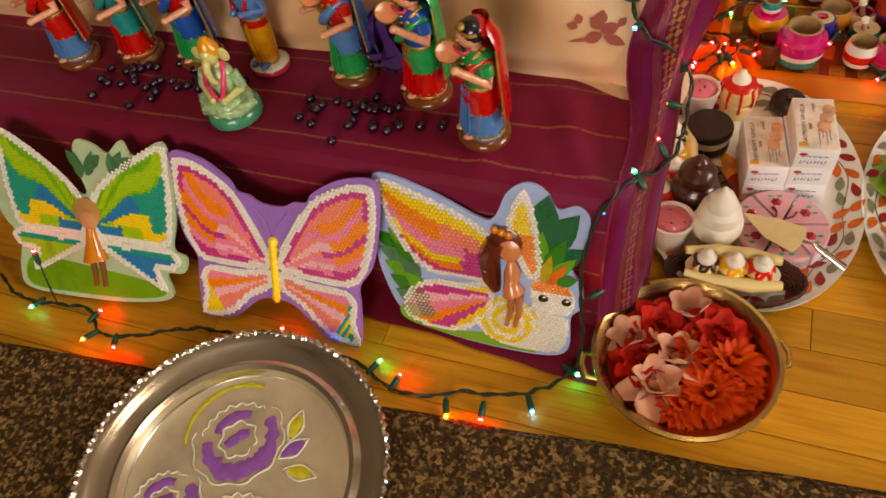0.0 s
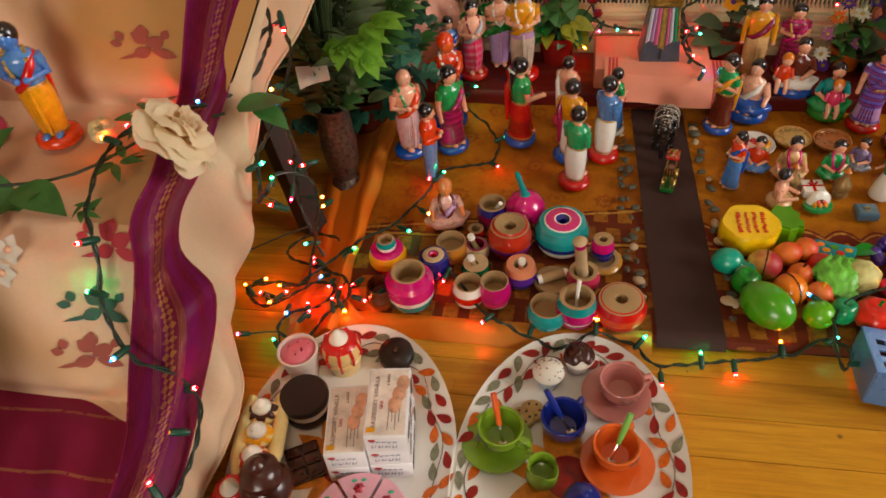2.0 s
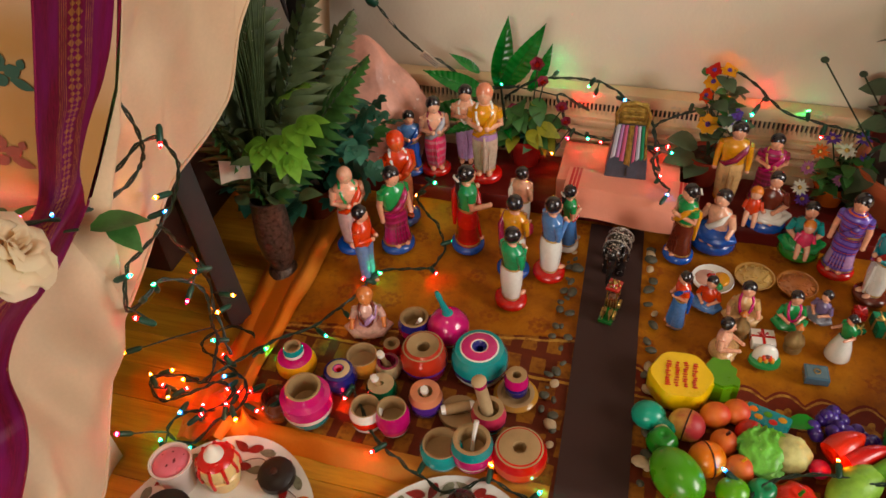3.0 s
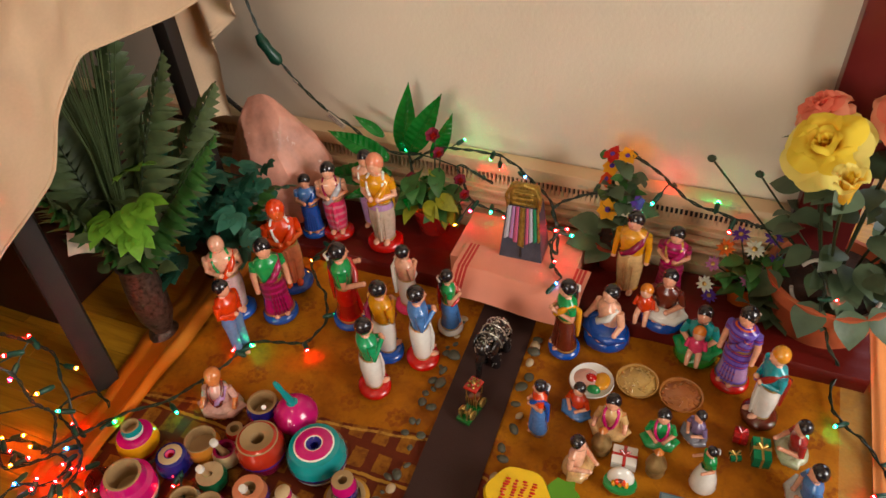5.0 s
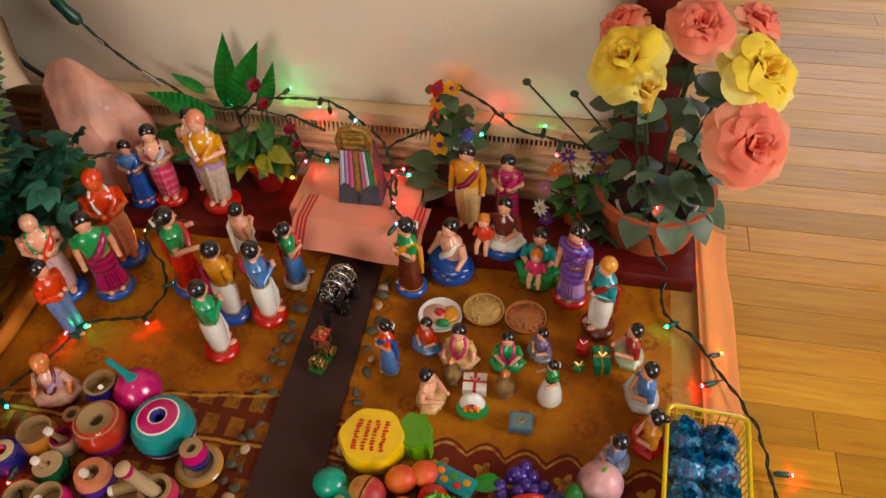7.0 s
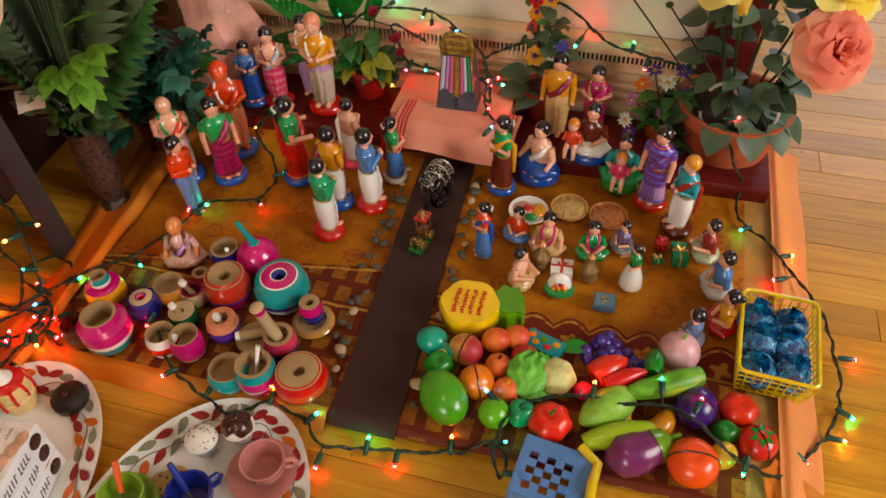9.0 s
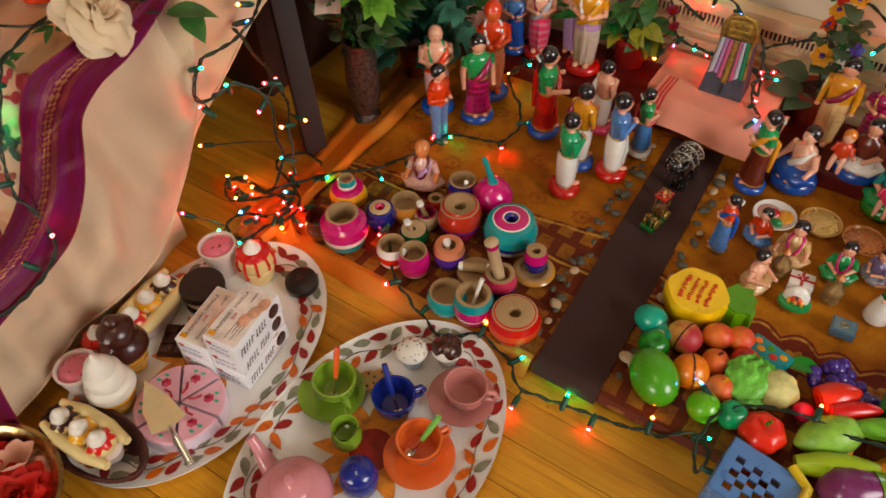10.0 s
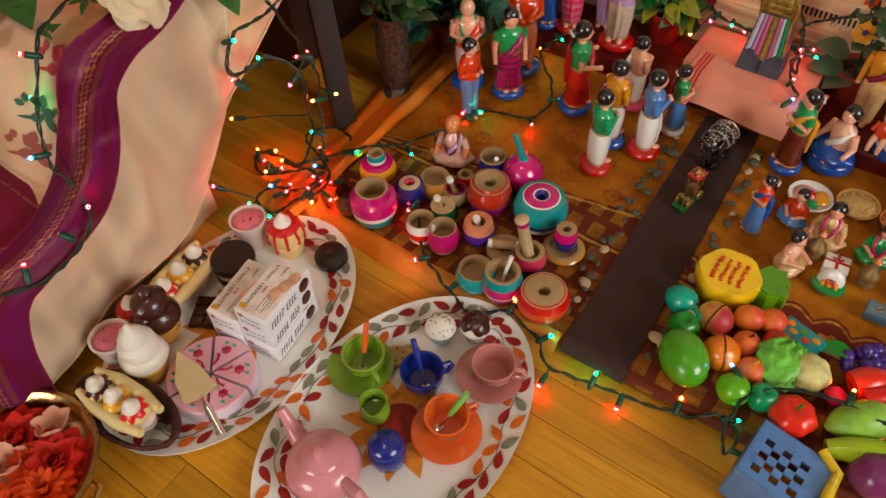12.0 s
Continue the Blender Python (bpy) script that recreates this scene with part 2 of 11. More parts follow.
def printed_cotton():
    """Block-printed gold-brown cotton: medallions over the field, a scalloped line and a dark red border at the front."""
    m, nt, b = base_mat("block_printed_cotton")
    vec = nd(nt, "TexCoord").outputs["Object"]
    s = nd(nt, "SeparateXYZ", Vector=vec)
    x, y = s.outputs[0], s.outputs[1]
    n1 = nd(nt, "TexNoise", Vector=vec, Scale=9.0, Detail=5.0, Roughness=0.65)
    n2 = nd(nt, "TexNoise", Vector=vec, Scale=75.0, Detail=5.0, Roughness=0.7)
    n3 = nd(nt, "TexNoise", Vector=vec, Scale=260.0, Detail=2.0)
    fld = ramp(nt, n1.outputs[0], ((0.28, (0.20, 0.050, 0.003)), (0.46, (0.42, 0.135, 0.004)), (0.56, (0.50, 0.172, 0.005)), (0.74, (0.66, 0.27, 0.009))))
    fld = mixc(nt, ramp(nt, n2.outputs[0], ((0.52, (0, 0, 0)), (0.66, (0.5, 0.5, 0.5)))), fld, (0.24, 0.075, 0.010))
    wob = mth(nt, "MULTIPLY_ADD", n1.outputs[0], 0.020, -0.010)
    xw, yw = mth(nt, "ADD", x, wob), mth(nt, "ADD", y, wob)
    worn = ramp(nt, n2.outputs[0], ((0.36, (0.25, 0.25, 0.25)), (0.54, (0.95, 0.95, 0.95))))
    # ringed rosettes in staggered rows
    row = mth(nt, "FLOOR", mth(nt, "MULTIPLY", yw, 13.0))
    cx = mth(nt, "SUBTRACT", mth(nt, "FRACT", mth(nt, "MULTIPLY_ADD", row, 0.5, mth(nt, "MULTIPLY", xw, 13.0))), 0.5)
    cy = mth(nt, "SUBTRACT", mth(nt, "FRACT", mth(nt, "MULTIPLY", yw, 13.0)), 0.5)
    r = mth(nt, "SQRT", mth(nt, "ADD", mth(nt, "POWER", cx, 2.0), mth(nt, "POWER", cy, 2.0)))
    pet = mth(nt, "MULTIPLY_ADD", mth(nt, "SINE", mth(nt, "MULTIPLY", mth(nt, "ARCTAN2", cy, cx), 8.0)), 0.02, r)
    ring = mth(nt, "MULTIPLY", mth(nt, "GREATER_THAN", pet, 0.115), mth(nt, "LESS_THAN", pet, 0.20))
    ring = mth(nt, "MAXIMUM", ring, mth(nt, "LESS_THAN", r, 0.055))
    fld = mixc(nt, mth(nt, "MULTIPLY", mth(nt, "MULTIPLY", ring, worn), 0.55), fld, (0.23, 0.036, 0.008))
    # border: a scalloped dark red band with a gold line and clovers, then rows of gold and brown blocks
    wave = mth(nt, "ABSOLUTE", mth(nt, "SINE", mth(nt, "MULTIPLY", xw, 62.8)))
    # the folded left half shows its border higher, without the scalloped line
    left = mth(nt, "LESS_THAN", x, 0.47)
    d = mth(nt, "SUBTRACT", yw, mth(nt, "MULTIPLY_ADD", wave, mth(nt, "MULTIPLY_ADD", left, -0.016, 0.016), mth(nt, "MULTIPLY_ADD", left, mth(nt, "MULTIPLY_ADD", x, 0.16, -0.026), 0.212)))
    red = mixc(nt, n2.outputs[0], (0.115, 0.012, 0.008), (0.24, 0.032, 0.010))
    kx = mth(nt, "SUBTRACT", mth(nt, "FRACT", mth(nt, "MULTIPLY", xw, 20.0)), 0.5)
    ky = mth(nt, "MULTIPLY", mth(nt, "SUBTRACT", yw, 0.188), 20.0)
    kr = mth(nt, "SQRT", mth(nt, "ADD", mth(nt, "POWER", kx, 2.0), mth(nt, "POWER", ky, 2.0)))
    clov = mth(nt, "LESS_THAN", mth(nt, "MULTIPLY_ADD", mth(nt, "SINE", mth(nt, "MULTIPLY", mth(nt, "ARCTAN2", ky, kx), 4.0)), 0.07, kr), 0.22)
    bor = mixc(nt, mth(nt, "MULTIPLY", clov, worn), red, (0.58, 0.28, 0.035))
    by = mth(nt, "FRACT", mth(nt, "MULTIPLY", yw, 24.0))
    bx = mth(nt, "FRACT", mth(nt, "MULTIPLY_ADD", mth(nt, "FLOOR", mth(nt, "MULTIPLY", yw, 24.0)), 0.5, mth(nt, "MULTIPLY", xw, 27.0)))
    blocks = mth(nt, "MULTIPLY", mth(nt, "GREATER_THAN", bx, 0.42), mth(nt, "GREATER_THAN", by, 0.30))
    low = mixc(nt, mth(nt, "MULTIPLY", mth(nt, "MULTIPLY", blocks, worn), mth(nt, "MULTIPLY_ADD", n1.outputs[0], 1.6, -0.15)), mixc(nt, n2.outputs[0], (0.075, 0.012, 0.006), (0.19, 0.030, 0.008)), (0.46, 0.19, 0.016))
    bor = mixc(nt, mth(nt, "MAXIMUM", left, mth(nt, "LESS_THAN", yw, 0.172)), bor, low)
    bor = mixc(nt, mth(nt, "LESS_THAN", mth(nt, "ABSOLUTE", mth(nt, "SUBTRACT", yw, 0.172)), 0.0022), bor, (0.50, 0.24, 0.03))
    c = mixc(nt, mth(nt, "LESS_THAN", d, 0.0), fld, bor)
    c = mixc(nt, mth(nt, "MULTIPLY", mth(nt, "LESS_THAN", mth(nt, "ABSOLUTE", mth(nt, "ADD", d, 0.007)), 0.0022), worn), c, (0.62, 0.32, 0.05))
    # pale selvedge at the end of the sheet
    c = mixc(nt, mth(nt, "MULTIPLY", mth(nt, "GREATER_THAN", x, 0.955), mth(nt, "MULTIPLY_ADD", n2.outputs[0], 0.6, 0.2)), c, (0.56, 0.37, 0.11))
    c = mixc(nt, mth(nt, "MULTIPLY", n3.outputs[0], 0.25), c, (0.10, 0.028, 0.004))
    nt.links.new(c, b.inputs["Base Color"])
    b.inputs["Roughness"].default_value = 0.6
    b.inputs["Sheen Weight"].default_value = 0.0
    b.inputs["Specular IOR Level"].default_value = 0.15
    bp = nd(nt, "Bump", Strength=0.25, Distance=0.0008, Height=mth(nt, "ADD", n3.outputs[0], n2.outputs[0]))
    nt.links.new(bp.outputs[0], b.inputs["Normal"])
    return m


def wall_mat(name, col):
    return surf(name, col, rough=0.75, var=0.05, scale=2.5, bump=0.5, bscale=160, spec=0.3)


PLANK = wood_planks()
RUG = rug_mat()
PRINT = printed_cotton()
ZARI = zari_mat()
ZARI.node_tree.nodes["Principled BSDF"].inputs["Specular IOR Level"].default_value = 0.12
CREAM = cloth("cream_cotton_silk", (0.74, 0.52, 0.36), shot=(0.52, 0.26, 0.07))
CREAM2 = cloth("plain_cream_sheet", (0.74, 0.57, 0.40), rough=0.7, sheen=0.05)
MAROON = cloth("maroon_silk", (0.19, 0.007, 0.040), rough=0.55, sheen=0.03, shot=(0.24, 0.010, 0.070), gold=(1, 0.062, 0.0, 0.05))
MAROON_FRONT = cloth("maroon_silk_front", (0.18, 0.007, 0.038), rough=0.55, sheen=0.03, shot=(0.22, 0.010, 0.062), gold=(2, 0.062, 0.02, 0.05))
DARKRED = cloth("dark_red_satin", (0.13, 0.014, 0.010), rough=0.35, sheen=0.0, shot=(0.09, 0.01, 0.008))
ORANGE = cloth("orange_satin_saree", (0.74, 0.23, 0.018), rough=0.5, sheen=0.0, shot=(0.62, 0.25, 0.03))
PEACH = cloth("peach_satin_saree", (0.84, 0.36, 0.13), rough=0.5, sheen=0.0)
BROWNPAPER = surf("dark_brown_felt", (0.036, 0.017, 0.012), rough=0.8, var=0.12, scale=12, bump=0.4, bscale=500)
WALL = wall_mat("warm_white_wall_paint", (0.74, 0.65, 0.52))
# tones for the unseen ceiling and walls, darkened to hold down bounced light
CEIL = wall_mat("white_ceiling_paint", (0.36, 0.31, 0.25))
TANWALL = wall_mat("tan_wall_paint", (0.17, 0.12, 0.075))
HEATER = surf("cream_enamelled_steel", (0.70, 0.58, 0.43), rough=0.45, var=0.10, scale=8, bump=0.15, bscale=200, wear=(0.55, 0.44, 0.30))
# near black: shade in the heater slots, dark base under the plank joints
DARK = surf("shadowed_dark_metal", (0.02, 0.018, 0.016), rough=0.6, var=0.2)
REDPAINT = surf("dark_red_gloss_paint", (0.14, 0.012, 0.012), rough=0.35, var=0.12, scale=9, bump=0.2, bscale=120, coat=0.2)
BLACKMETAL = surf("black_painted_steel", (0.018, 0.012, 0.009), rough=0.62, var=0.2, scale=20)
CABLE = surf("dark_green_cable", (0.012, 0.022, 0.014), rough=0.45, var=0.2, scale=80, bump=0.1)
SOCKET = surf("dark_green_socket_plastic", (0.012, 0.055, 0.040), rough=0.35, var=0.2, scale=80, bump=0.1)
BRASS = surf("aged_brass", (0.74, 0.52, 0.20), rough=0.26, metal=1.0, var=0.16, scale=22, bump=0.2, bscale=120)
STEEL = surf("polished_steel", (0.72, 0.69, 0.64), rough=0.20, metal=1.0, var=0.08, scale=15, bump=0.10, bscale=90)
SATIN = surf("brushed_steel", (0.84, 0.74, 0.54), rough=0.55, metal=0.7, var=0.10, scale=30, bump=0.15, bscale=240)
CHINA = surf("white_glazed_melamine", (0.83, 0.82, 0.79), rough=0.25, var=0.03, scale=8, bump=0.03, coat=0.3)
TERRA = surf("terracotta", (0.46, 0.19, 0.095), rough=0.7, var=0.18, scale=14, bump=0.5, bscale=160, wear=(0.42, 0.20, 0.12))
SOIL = surf("potting_soil", (0.05, 0.028, 0.018), rough=0.95, var=0.4, scale=60, bump=1.0, bscale=220)
LEAF = surf("matt_silk_leaf", (0.060, 0.125, 0.045), rough=0.5, var=0.3, scale=40, bump=0.3, bscale=180)
LEAF_BLUE = surf("blue_green_ivy_leaf", (0.040, 0.115, 0.085), rough=0.5, var=0.3, scale=40, bump=0.3, bscale=180)
LEAF_LIGHT = surf("light_green_leaf", (0.19, 0.31, 0.07), rough=0.42, var=0.25, scale=40, bump=0.3, bscale=180)
LEAF_SHINY = surf("shiny_green_plastic_leaf", (0.010, 0.16, 0.040), rough=0.14, var=0.25, scale=40, bump=0.5, bscale=120, coat=0.4)
LEAF_OLIVE = surf("olive_fern_leaf", (0.092, 0.116, 0.064), rough=0.55, var=0.3, scale=40, bump=0.3, bscale=180)
STEM = surf("dark_stem", (0.025, 0.035, 0.018), rough=0.6, var=0.3)
SKIN = paint(0.80, 0.51, 0.38)
SKIN2 = paint(0.84, 0.57, 0.44)
HAIR = paint(0.010, 0.008, 0.010)
WHITE = surf("white_enamel", (0.84, 0.82, 0.78), rough=0.22, var=0.05, scale=20, bump=0.15, bscale=130, coat=0.9)
BLUE = paint(0.025, 0.16, 0.42)
RED = paint(0.55, 0.030, 0.015)
ORNG = paint(0.72, 0.15, 0.02)
GREEN = paint(0.03, 0.30, 0.13)
TEAL = paint(0.02, 0.28, 0.28)
YELLOW = paint(0.74, 0.45, 0.035)
PINK = paint(0.75, 0.13, 0.28)
MAGENTA = paint(0.55, 0.025, 0.26)
PURPLE = paint(0.16, 0.07, 0.30)
NAVY = paint(0.035, 0.035, 0.17)
BROWN = paint(0.14, 0.045, 0.025)
WINE = paint(0.24, 0.02, 0.09)
GREY = paint(0.18, 0.18, 0.20)
GOLD = surf("gold_paint", (0.60, 0.38, 0.10), rough=0.32, metal=0.8, var=0.25, scale=60, bump=0.6, bscale=260)
TURNED = surf("pale_turned_wood", (0.38, 0.29, 0.18), rough=0.55, var=0.14, scale=30, bump=0.3, bscale=200, stretch=(1, 1, 4))
# ---- mesh building ----
class Geo:
    """Collects vertices, faces and materials of one mesh."""

    def __init__(self):
        self.v, self.f, self.m, self.mats, self.uv = [], [], [], [], {}

    def slot(self, mat):
        if mat not in self.mats:
            self.mats.append(mat)
        return self.mats.index(mat)

    def add(self, verts, faces, mat, m=None):
        o, k = len(self.v), self.slot(mat)
        self.v += [tuple(m @ Vector(p)) for p in verts] if m else [tuple(p) for p in verts]
        self.f += [[i + o for i in f] for f in faces]
        self.m += [k] * len(faces)

    def lathe(self, prof, mat, n=18, m=None, sx=1.0, sy=1.0):
        """Turns (radius, height) points round z. mat: one material, or one for each stretch."""
        mats = mat if isinstance(mat, (list, tuple)) else [mat] * (len(prof) - 1)
        for (r0, z0), (r1, z1), mt in zip(prof, prof[1:], mats):
            vs, fs = [], []
            for r, z in ((r0, z0), (r1, z1)):
                vs += [(r * sx * math.cos(2 * math.pi * i / n), r * sy * math.sin(2 * math.pi * i / n), z) for i in range(n)]
            for i in range(n):
                j = (i + 1) % n
                if r0 < 1e-6:
                    fs.append([i, n + j, n + i])
                elif r1 < 1e-6:
                    fs.append([i, j, n + i])
                else:
                    fs.append([i, j, n + j, n + i])
            self.add(vs, fs, mt, m)

    def ball(self, c, r, mat, u=12, w=8, m=None, lo=-90, hi=90):
        r = (r, r, r) if isinstance(r, (int, float)) else r
        prof = [(math.cos(radians(lo + (hi - lo) * k / w)), math.sin(radians(lo + (hi - lo) * k / w))) for k in range(w + 1)]
        prof = [(0.0 if abs(p[0]) < 1e-4 else p[0], p[1]) for p in prof]
        t = Matrix.Translation(c) @ Matrix.Diagonal((*r, 1))
        self.lathe(prof, mat, u, (m @ t) if m else t)

    def tube(self, pts, rad, mat, n=8, m=None, closed=False):
        pts = [Vector(p) for p in pts]
        rad = rad if isinstance(rad, (list, tuple)) else [rad] * len(pts)
        side, vs, fs = None, [], []
        for i, p in enumerate(pts):
            a = pts[i - 1] if i or closed else p
            b = pts[(i + 1) % len(pts)] if i < len(pts) - 1 or closed else p
            d = (b - a).normalized() if (b - a).length > 1e-9 else Vector((0, 0, 1))
            if side is None:
                side = d.orthogonal().normalized()
            side = (side - d * side.dot(d))
            side = side.normalized() if side.length > 1e-6 else d.orthogonal().normalized()
            up = d.cross(side)
            vs += [p + (side * math.cos(2 * math.pi * k / n) + up * math.sin(2 * math.pi * k / n)) * rad[i] for k in range(n)]
        rows = len(pts)
        for i in range(rows if closed else rows - 1):
            for k in range(n):
                j, q = (k + 1) % n, (i + 1) % rows
                fs.append([i * n + k, i * n + j, q * n + j, q * n + k])
        if not closed:
            fs += [list(range(n))[::-1], [(rows - 1) * n + k for k in range(n)]]
        self.add(vs, fs, mat, m)

    def box(self, c, s, mat, bevel=0.002, m=None, rz=0.0):
        x, y, z = [a / 2 for a in s]
        b = min(bevel, x * 0.9, y * 0.9, z * 0.9)
        bm = bmesh.new()
        bmesh.ops.create_cube(bm, size=1.0, matrix=Matrix.Diagonal((*s, 1)))
        if b > 0:
            bmesh.ops.bevel(bm, geom=list(bm.edges), offset=b, segments=2, affect="EDGES", profile=0.6)
        bm.verts.index_update()
        t = Matrix.Translation(c) @ Matrix.Rotation(radians(rz), 4, "Z")
        self.add([v.co.copy() for v in bm.verts], [[v.index for v in f.verts] for f in bm.faces], mat, (m @ t) if m else t)
        bm.free()

    def grid(self, fn, nu, nv, mat, m=None, uv=False):
        """fn(u, v) gives a place for u, v in 0..1. mat: a material or a function of u, v."""
        o = len(self.v)
        for j in range(nv + 1):
            for i in range(nu + 1):
                p = Vector(fn(i / nu, j / nv))
                self.v.append(tuple(m @ p if m else p))
                if uv:
                    self.uv[len(self.v) - 1] = (i / nu, j / nv) if uv is True else uv(i / nu, j / nv)
        for j in range(nv):
            for i in range(nu):
                a = o + j * (nu + 1) + i
                self.f.append([a, a + 1, a + nu + 2, a + nu + 1])
                self.m.append(self.slot(mat((i + 0.5) / nu, (j + 0.5) / nv) if callable(mat) else mat))

    def leaf(self, base, way, up, length, width, mat, droop=0.25, fold=0.25, n=5, tip=1.0):
        base, way, up = Vector(base), Vector(way).normalized(), Vector(up)
        side = way.cross(up)
        side = side.normalized() if side.length > 1e-6 else way.orthogonal().normalized()
        up = side.cross(way).normalized()

        def at(u, v):
            w = math.sin(math.pi * min(1, (0.04 + 0.96 * v) ** 0.75 * tip)) * width / 2 if v < 1 else 0.0
            s = (u - 0.5) * 2
            return base + way * length * v * (1 - droop * 0.3 * v) + side * s * w + up * (abs(s) * w * fold - droop * length * v * v)
        self.grid(at, 2, n, mat)

    def ob(self, name, parent=None, label="", smooth=40, m=None):
        me = bpy.data.meshes.new(name)
        me.from_pydata(self.v, [], self.f)
        for mt in self.mats:
            me.materials.append(mt)
        me.polygons.foreach_set("material_index", self.m)
        if self.uv:
            lay = me.uv_layers.new(name="UVMap")
            for lp in me.loops:
                lay.data[lp.index].uv = self.uv.get(lp.vertex_index, (0, 0))
        bm = bmesh.new()
        bm.from_mesh(me)
        bmesh.ops.remove_doubles(bm, verts=list(bm.verts), dist=1e-5)
        bmesh.ops.recalc_face_normals(bm, faces=list(bm.faces))
        bm.to_mesh(me)
        bm.free()
        if smooth:
            me.polygons.foreach_set("use_smooth", [True] * len(me.polygons))
            me.set_sharp_from_angle(angle=radians(smooth))
        me.update()
        o = new(name, me)
        if parent:
            o.parent = parent
        if m:
            o.matrix_world = m
        if label:
            tagged(o, label)
        return o


def part(name, geo, parent, label="", m=None, smooth=40):
    o = geo.ob(name, parent, label, smooth)
    if m:
        o.matrix_basis = m
    return o


def again(ob, parent, m):
    """Another part with the same mesh."""
    o = new(ob.name.split(".")[0], ob.data)
    o.parent, o.matrix_basis = parent, m
    if "label" in ob:
        o["label"] = ob["label"]
    return o


def thing(name, label, category, m, group="", kind=""):
    o = new(name)
    o.empty_display_size = 0.02
    o.matrix_basis = m
    return tagged(o, label, category, group, kind)


def one(name, geo, label, category, m, group="", kind="", smooth=40):
    o = geo.ob(name, None, "", smooth)
    o.matrix_basis = m
    return tagged(o, label, category, group, kind)


def spline(pts, step=0.006):
    """Smooth points through the given ones."""
    pts = [Vector(p) for p in pts]
    out = []
    for i in range(len(pts) - 1):
        p0, p1, p2, p3 = pts[max(i - 1, 0)], pts[i], pts[i + 1], pts[min(i + 2, len(pts) - 1)]
        k = max(2, int((p2 - p1).length / step))
        for q in range(k):
            t = q / k
            out.append(0.5 * ((2 * p1) + (p2 - p0) * t + (2 * p0 - 5 * p1 + 4 * p2 - p3) * t * t + (3 * p1 - p0 - 3 * p2 + p3) * t ** 3))
    return out + [pts[-1]]


def nz(x, y, z=0.0):
    return noise.noise((x, y, z))


def sm(a, b, x):
    t = min(1, max(0, (x - a) / (b - a)))
    return t * t * (3 - 2 * t)


# ---- the room ----
def slab(name, lo, hi, mat, label, bevel=0.0):
    g = Geo()
    g.box([(a + b) / 2 for a, b in zip(lo, hi)], [b - a for a, b in zip(lo, hi)], mat, bevel)
    return one(name, g, label, "", Matrix(), kind="structure", smooth=0)


floor = slab("floor", (-2.4, -2.6, -0.06), (3.5, 4.6, -0.012), DARK, "honey-coloured strip wood floor")
# unseen ceiling and tan walls close the room; their dark tone limits fill
slab("ceiling", (-2.5, -2.7, 2.45), (3.6, 4.7, 2.55), CEIL, "unseen ceiling, toned dark to cut bounced light")
slab("wall_west", (-2.5, -2.7, -0.06), (-2.4, 4.7, 2.45), TANWALL, "unseen tan wall, toned dark to cut bounced light")
g = Geo()
for lo, hi in (((-2.4, -2.7, -0.06), (-0.57, -2.6, 2.45)), ((0.87, -2.7, -0.06), (3.5, -2.6, 2.45)), ((-0.57, -2.7, -0.06), (0.87, -2.6, 0.65)), ((-0.57, -2.7, 2.05), (0.87, -2.6, 2.45))):
    g.box([(a + b) / 2 for a, b in zip(lo, hi)], [b - a for a, b in zip(lo, hi)], TANWALL, 0)
one("wall_south", g, "unseen tan wall with a window opening, toned dark against bounce", "", Matrix(), kind="structure", smooth=0)
slab("wall_far", (-2.4, 4.6, -0.06), (3.5, 4.7, 2.45), WALL, "warm white painted wall")
slab("wall_north", (-2.4, 1.75, -0.012), (0.935, 1.86, 2.45), WALL, "warm white painted wall behind the display")
g = Geo()
g.box((0.975, 1.80, 1.215), (0.08, 0.16, 2.45), REDPAINT, 0.004)
one("trim", g, "dark red painted door casing post", "", Matrix(), kind="structure")
# east wall with a window opening
g = Geo()
for lo, hi in (((3.4, -2.6, -0.06), (3.5, -0.2, 2.45)), ((3.4, 1.4, -0.06), (3.5, 4.6, 2.45)), ((3.4, -0.2, -0.06), (3.5, 1.4, 0.75)), ((3.4, -0.2, 2.15), (3.5, 1.4, 2.45))):
    g.box([(a + b) / 2 for a, b in zip(lo, hi)], [b - a for a, b in zip(lo, hi)], TANWALL, 0)
one("wall_east", g, "unseen tan wall with a window opening, toned dark against bounce", "", Matrix(), kind="structure", smooth=0)

# floor strips: the near ones one by one, the rest joined
rnd = random.Random(5)
STRIP = 0.057


def strip_mesh(length):
    g = Geo()
    g.box((0, 0, -0.006), (length - 0.0008, STRIP - 0.0009, 0.012), PLANK, 0.0006)
    return g


lengths = (0.62, 0.84, 1.06)
protos = {}
far = Geo()
row = 0
yy = -2.6
while yy < 4.6:
    near = 0.30 < yy < 2.75
    x = -2.4 - rnd.random() * 0.6
    while x < 3.49:
        ln = rnd.choice(lengths)
        c = (x + ln / 2, yy + STRIP / 2, 0.0)
        if near and x + ln > -0.75 and x < 1.9:
            if ln not in protos:
                protos[ln] = part("plank", strip_mesh(ln), floor, m=Matrix.Translation(c), smooth=0)
            else:
                again(protos[ln], floor, Matrix.Translation(c))
        else:
            a_, b_ = max(x, -2.4), min(x + ln, 3.5)
            far.box(((a_ + b_) / 2, c[1], -0.006), (b_ - a_ - 0.0008, STRIP - 0.0009, 0.012), PLANK, 0)
        x += ln
    yy += STRIP
fp = part("planks", far, floor, smooth=0)
tagged(fp, kind="stuff")

# carpet in front, its edge a few degrees off the boards
g = Geo()


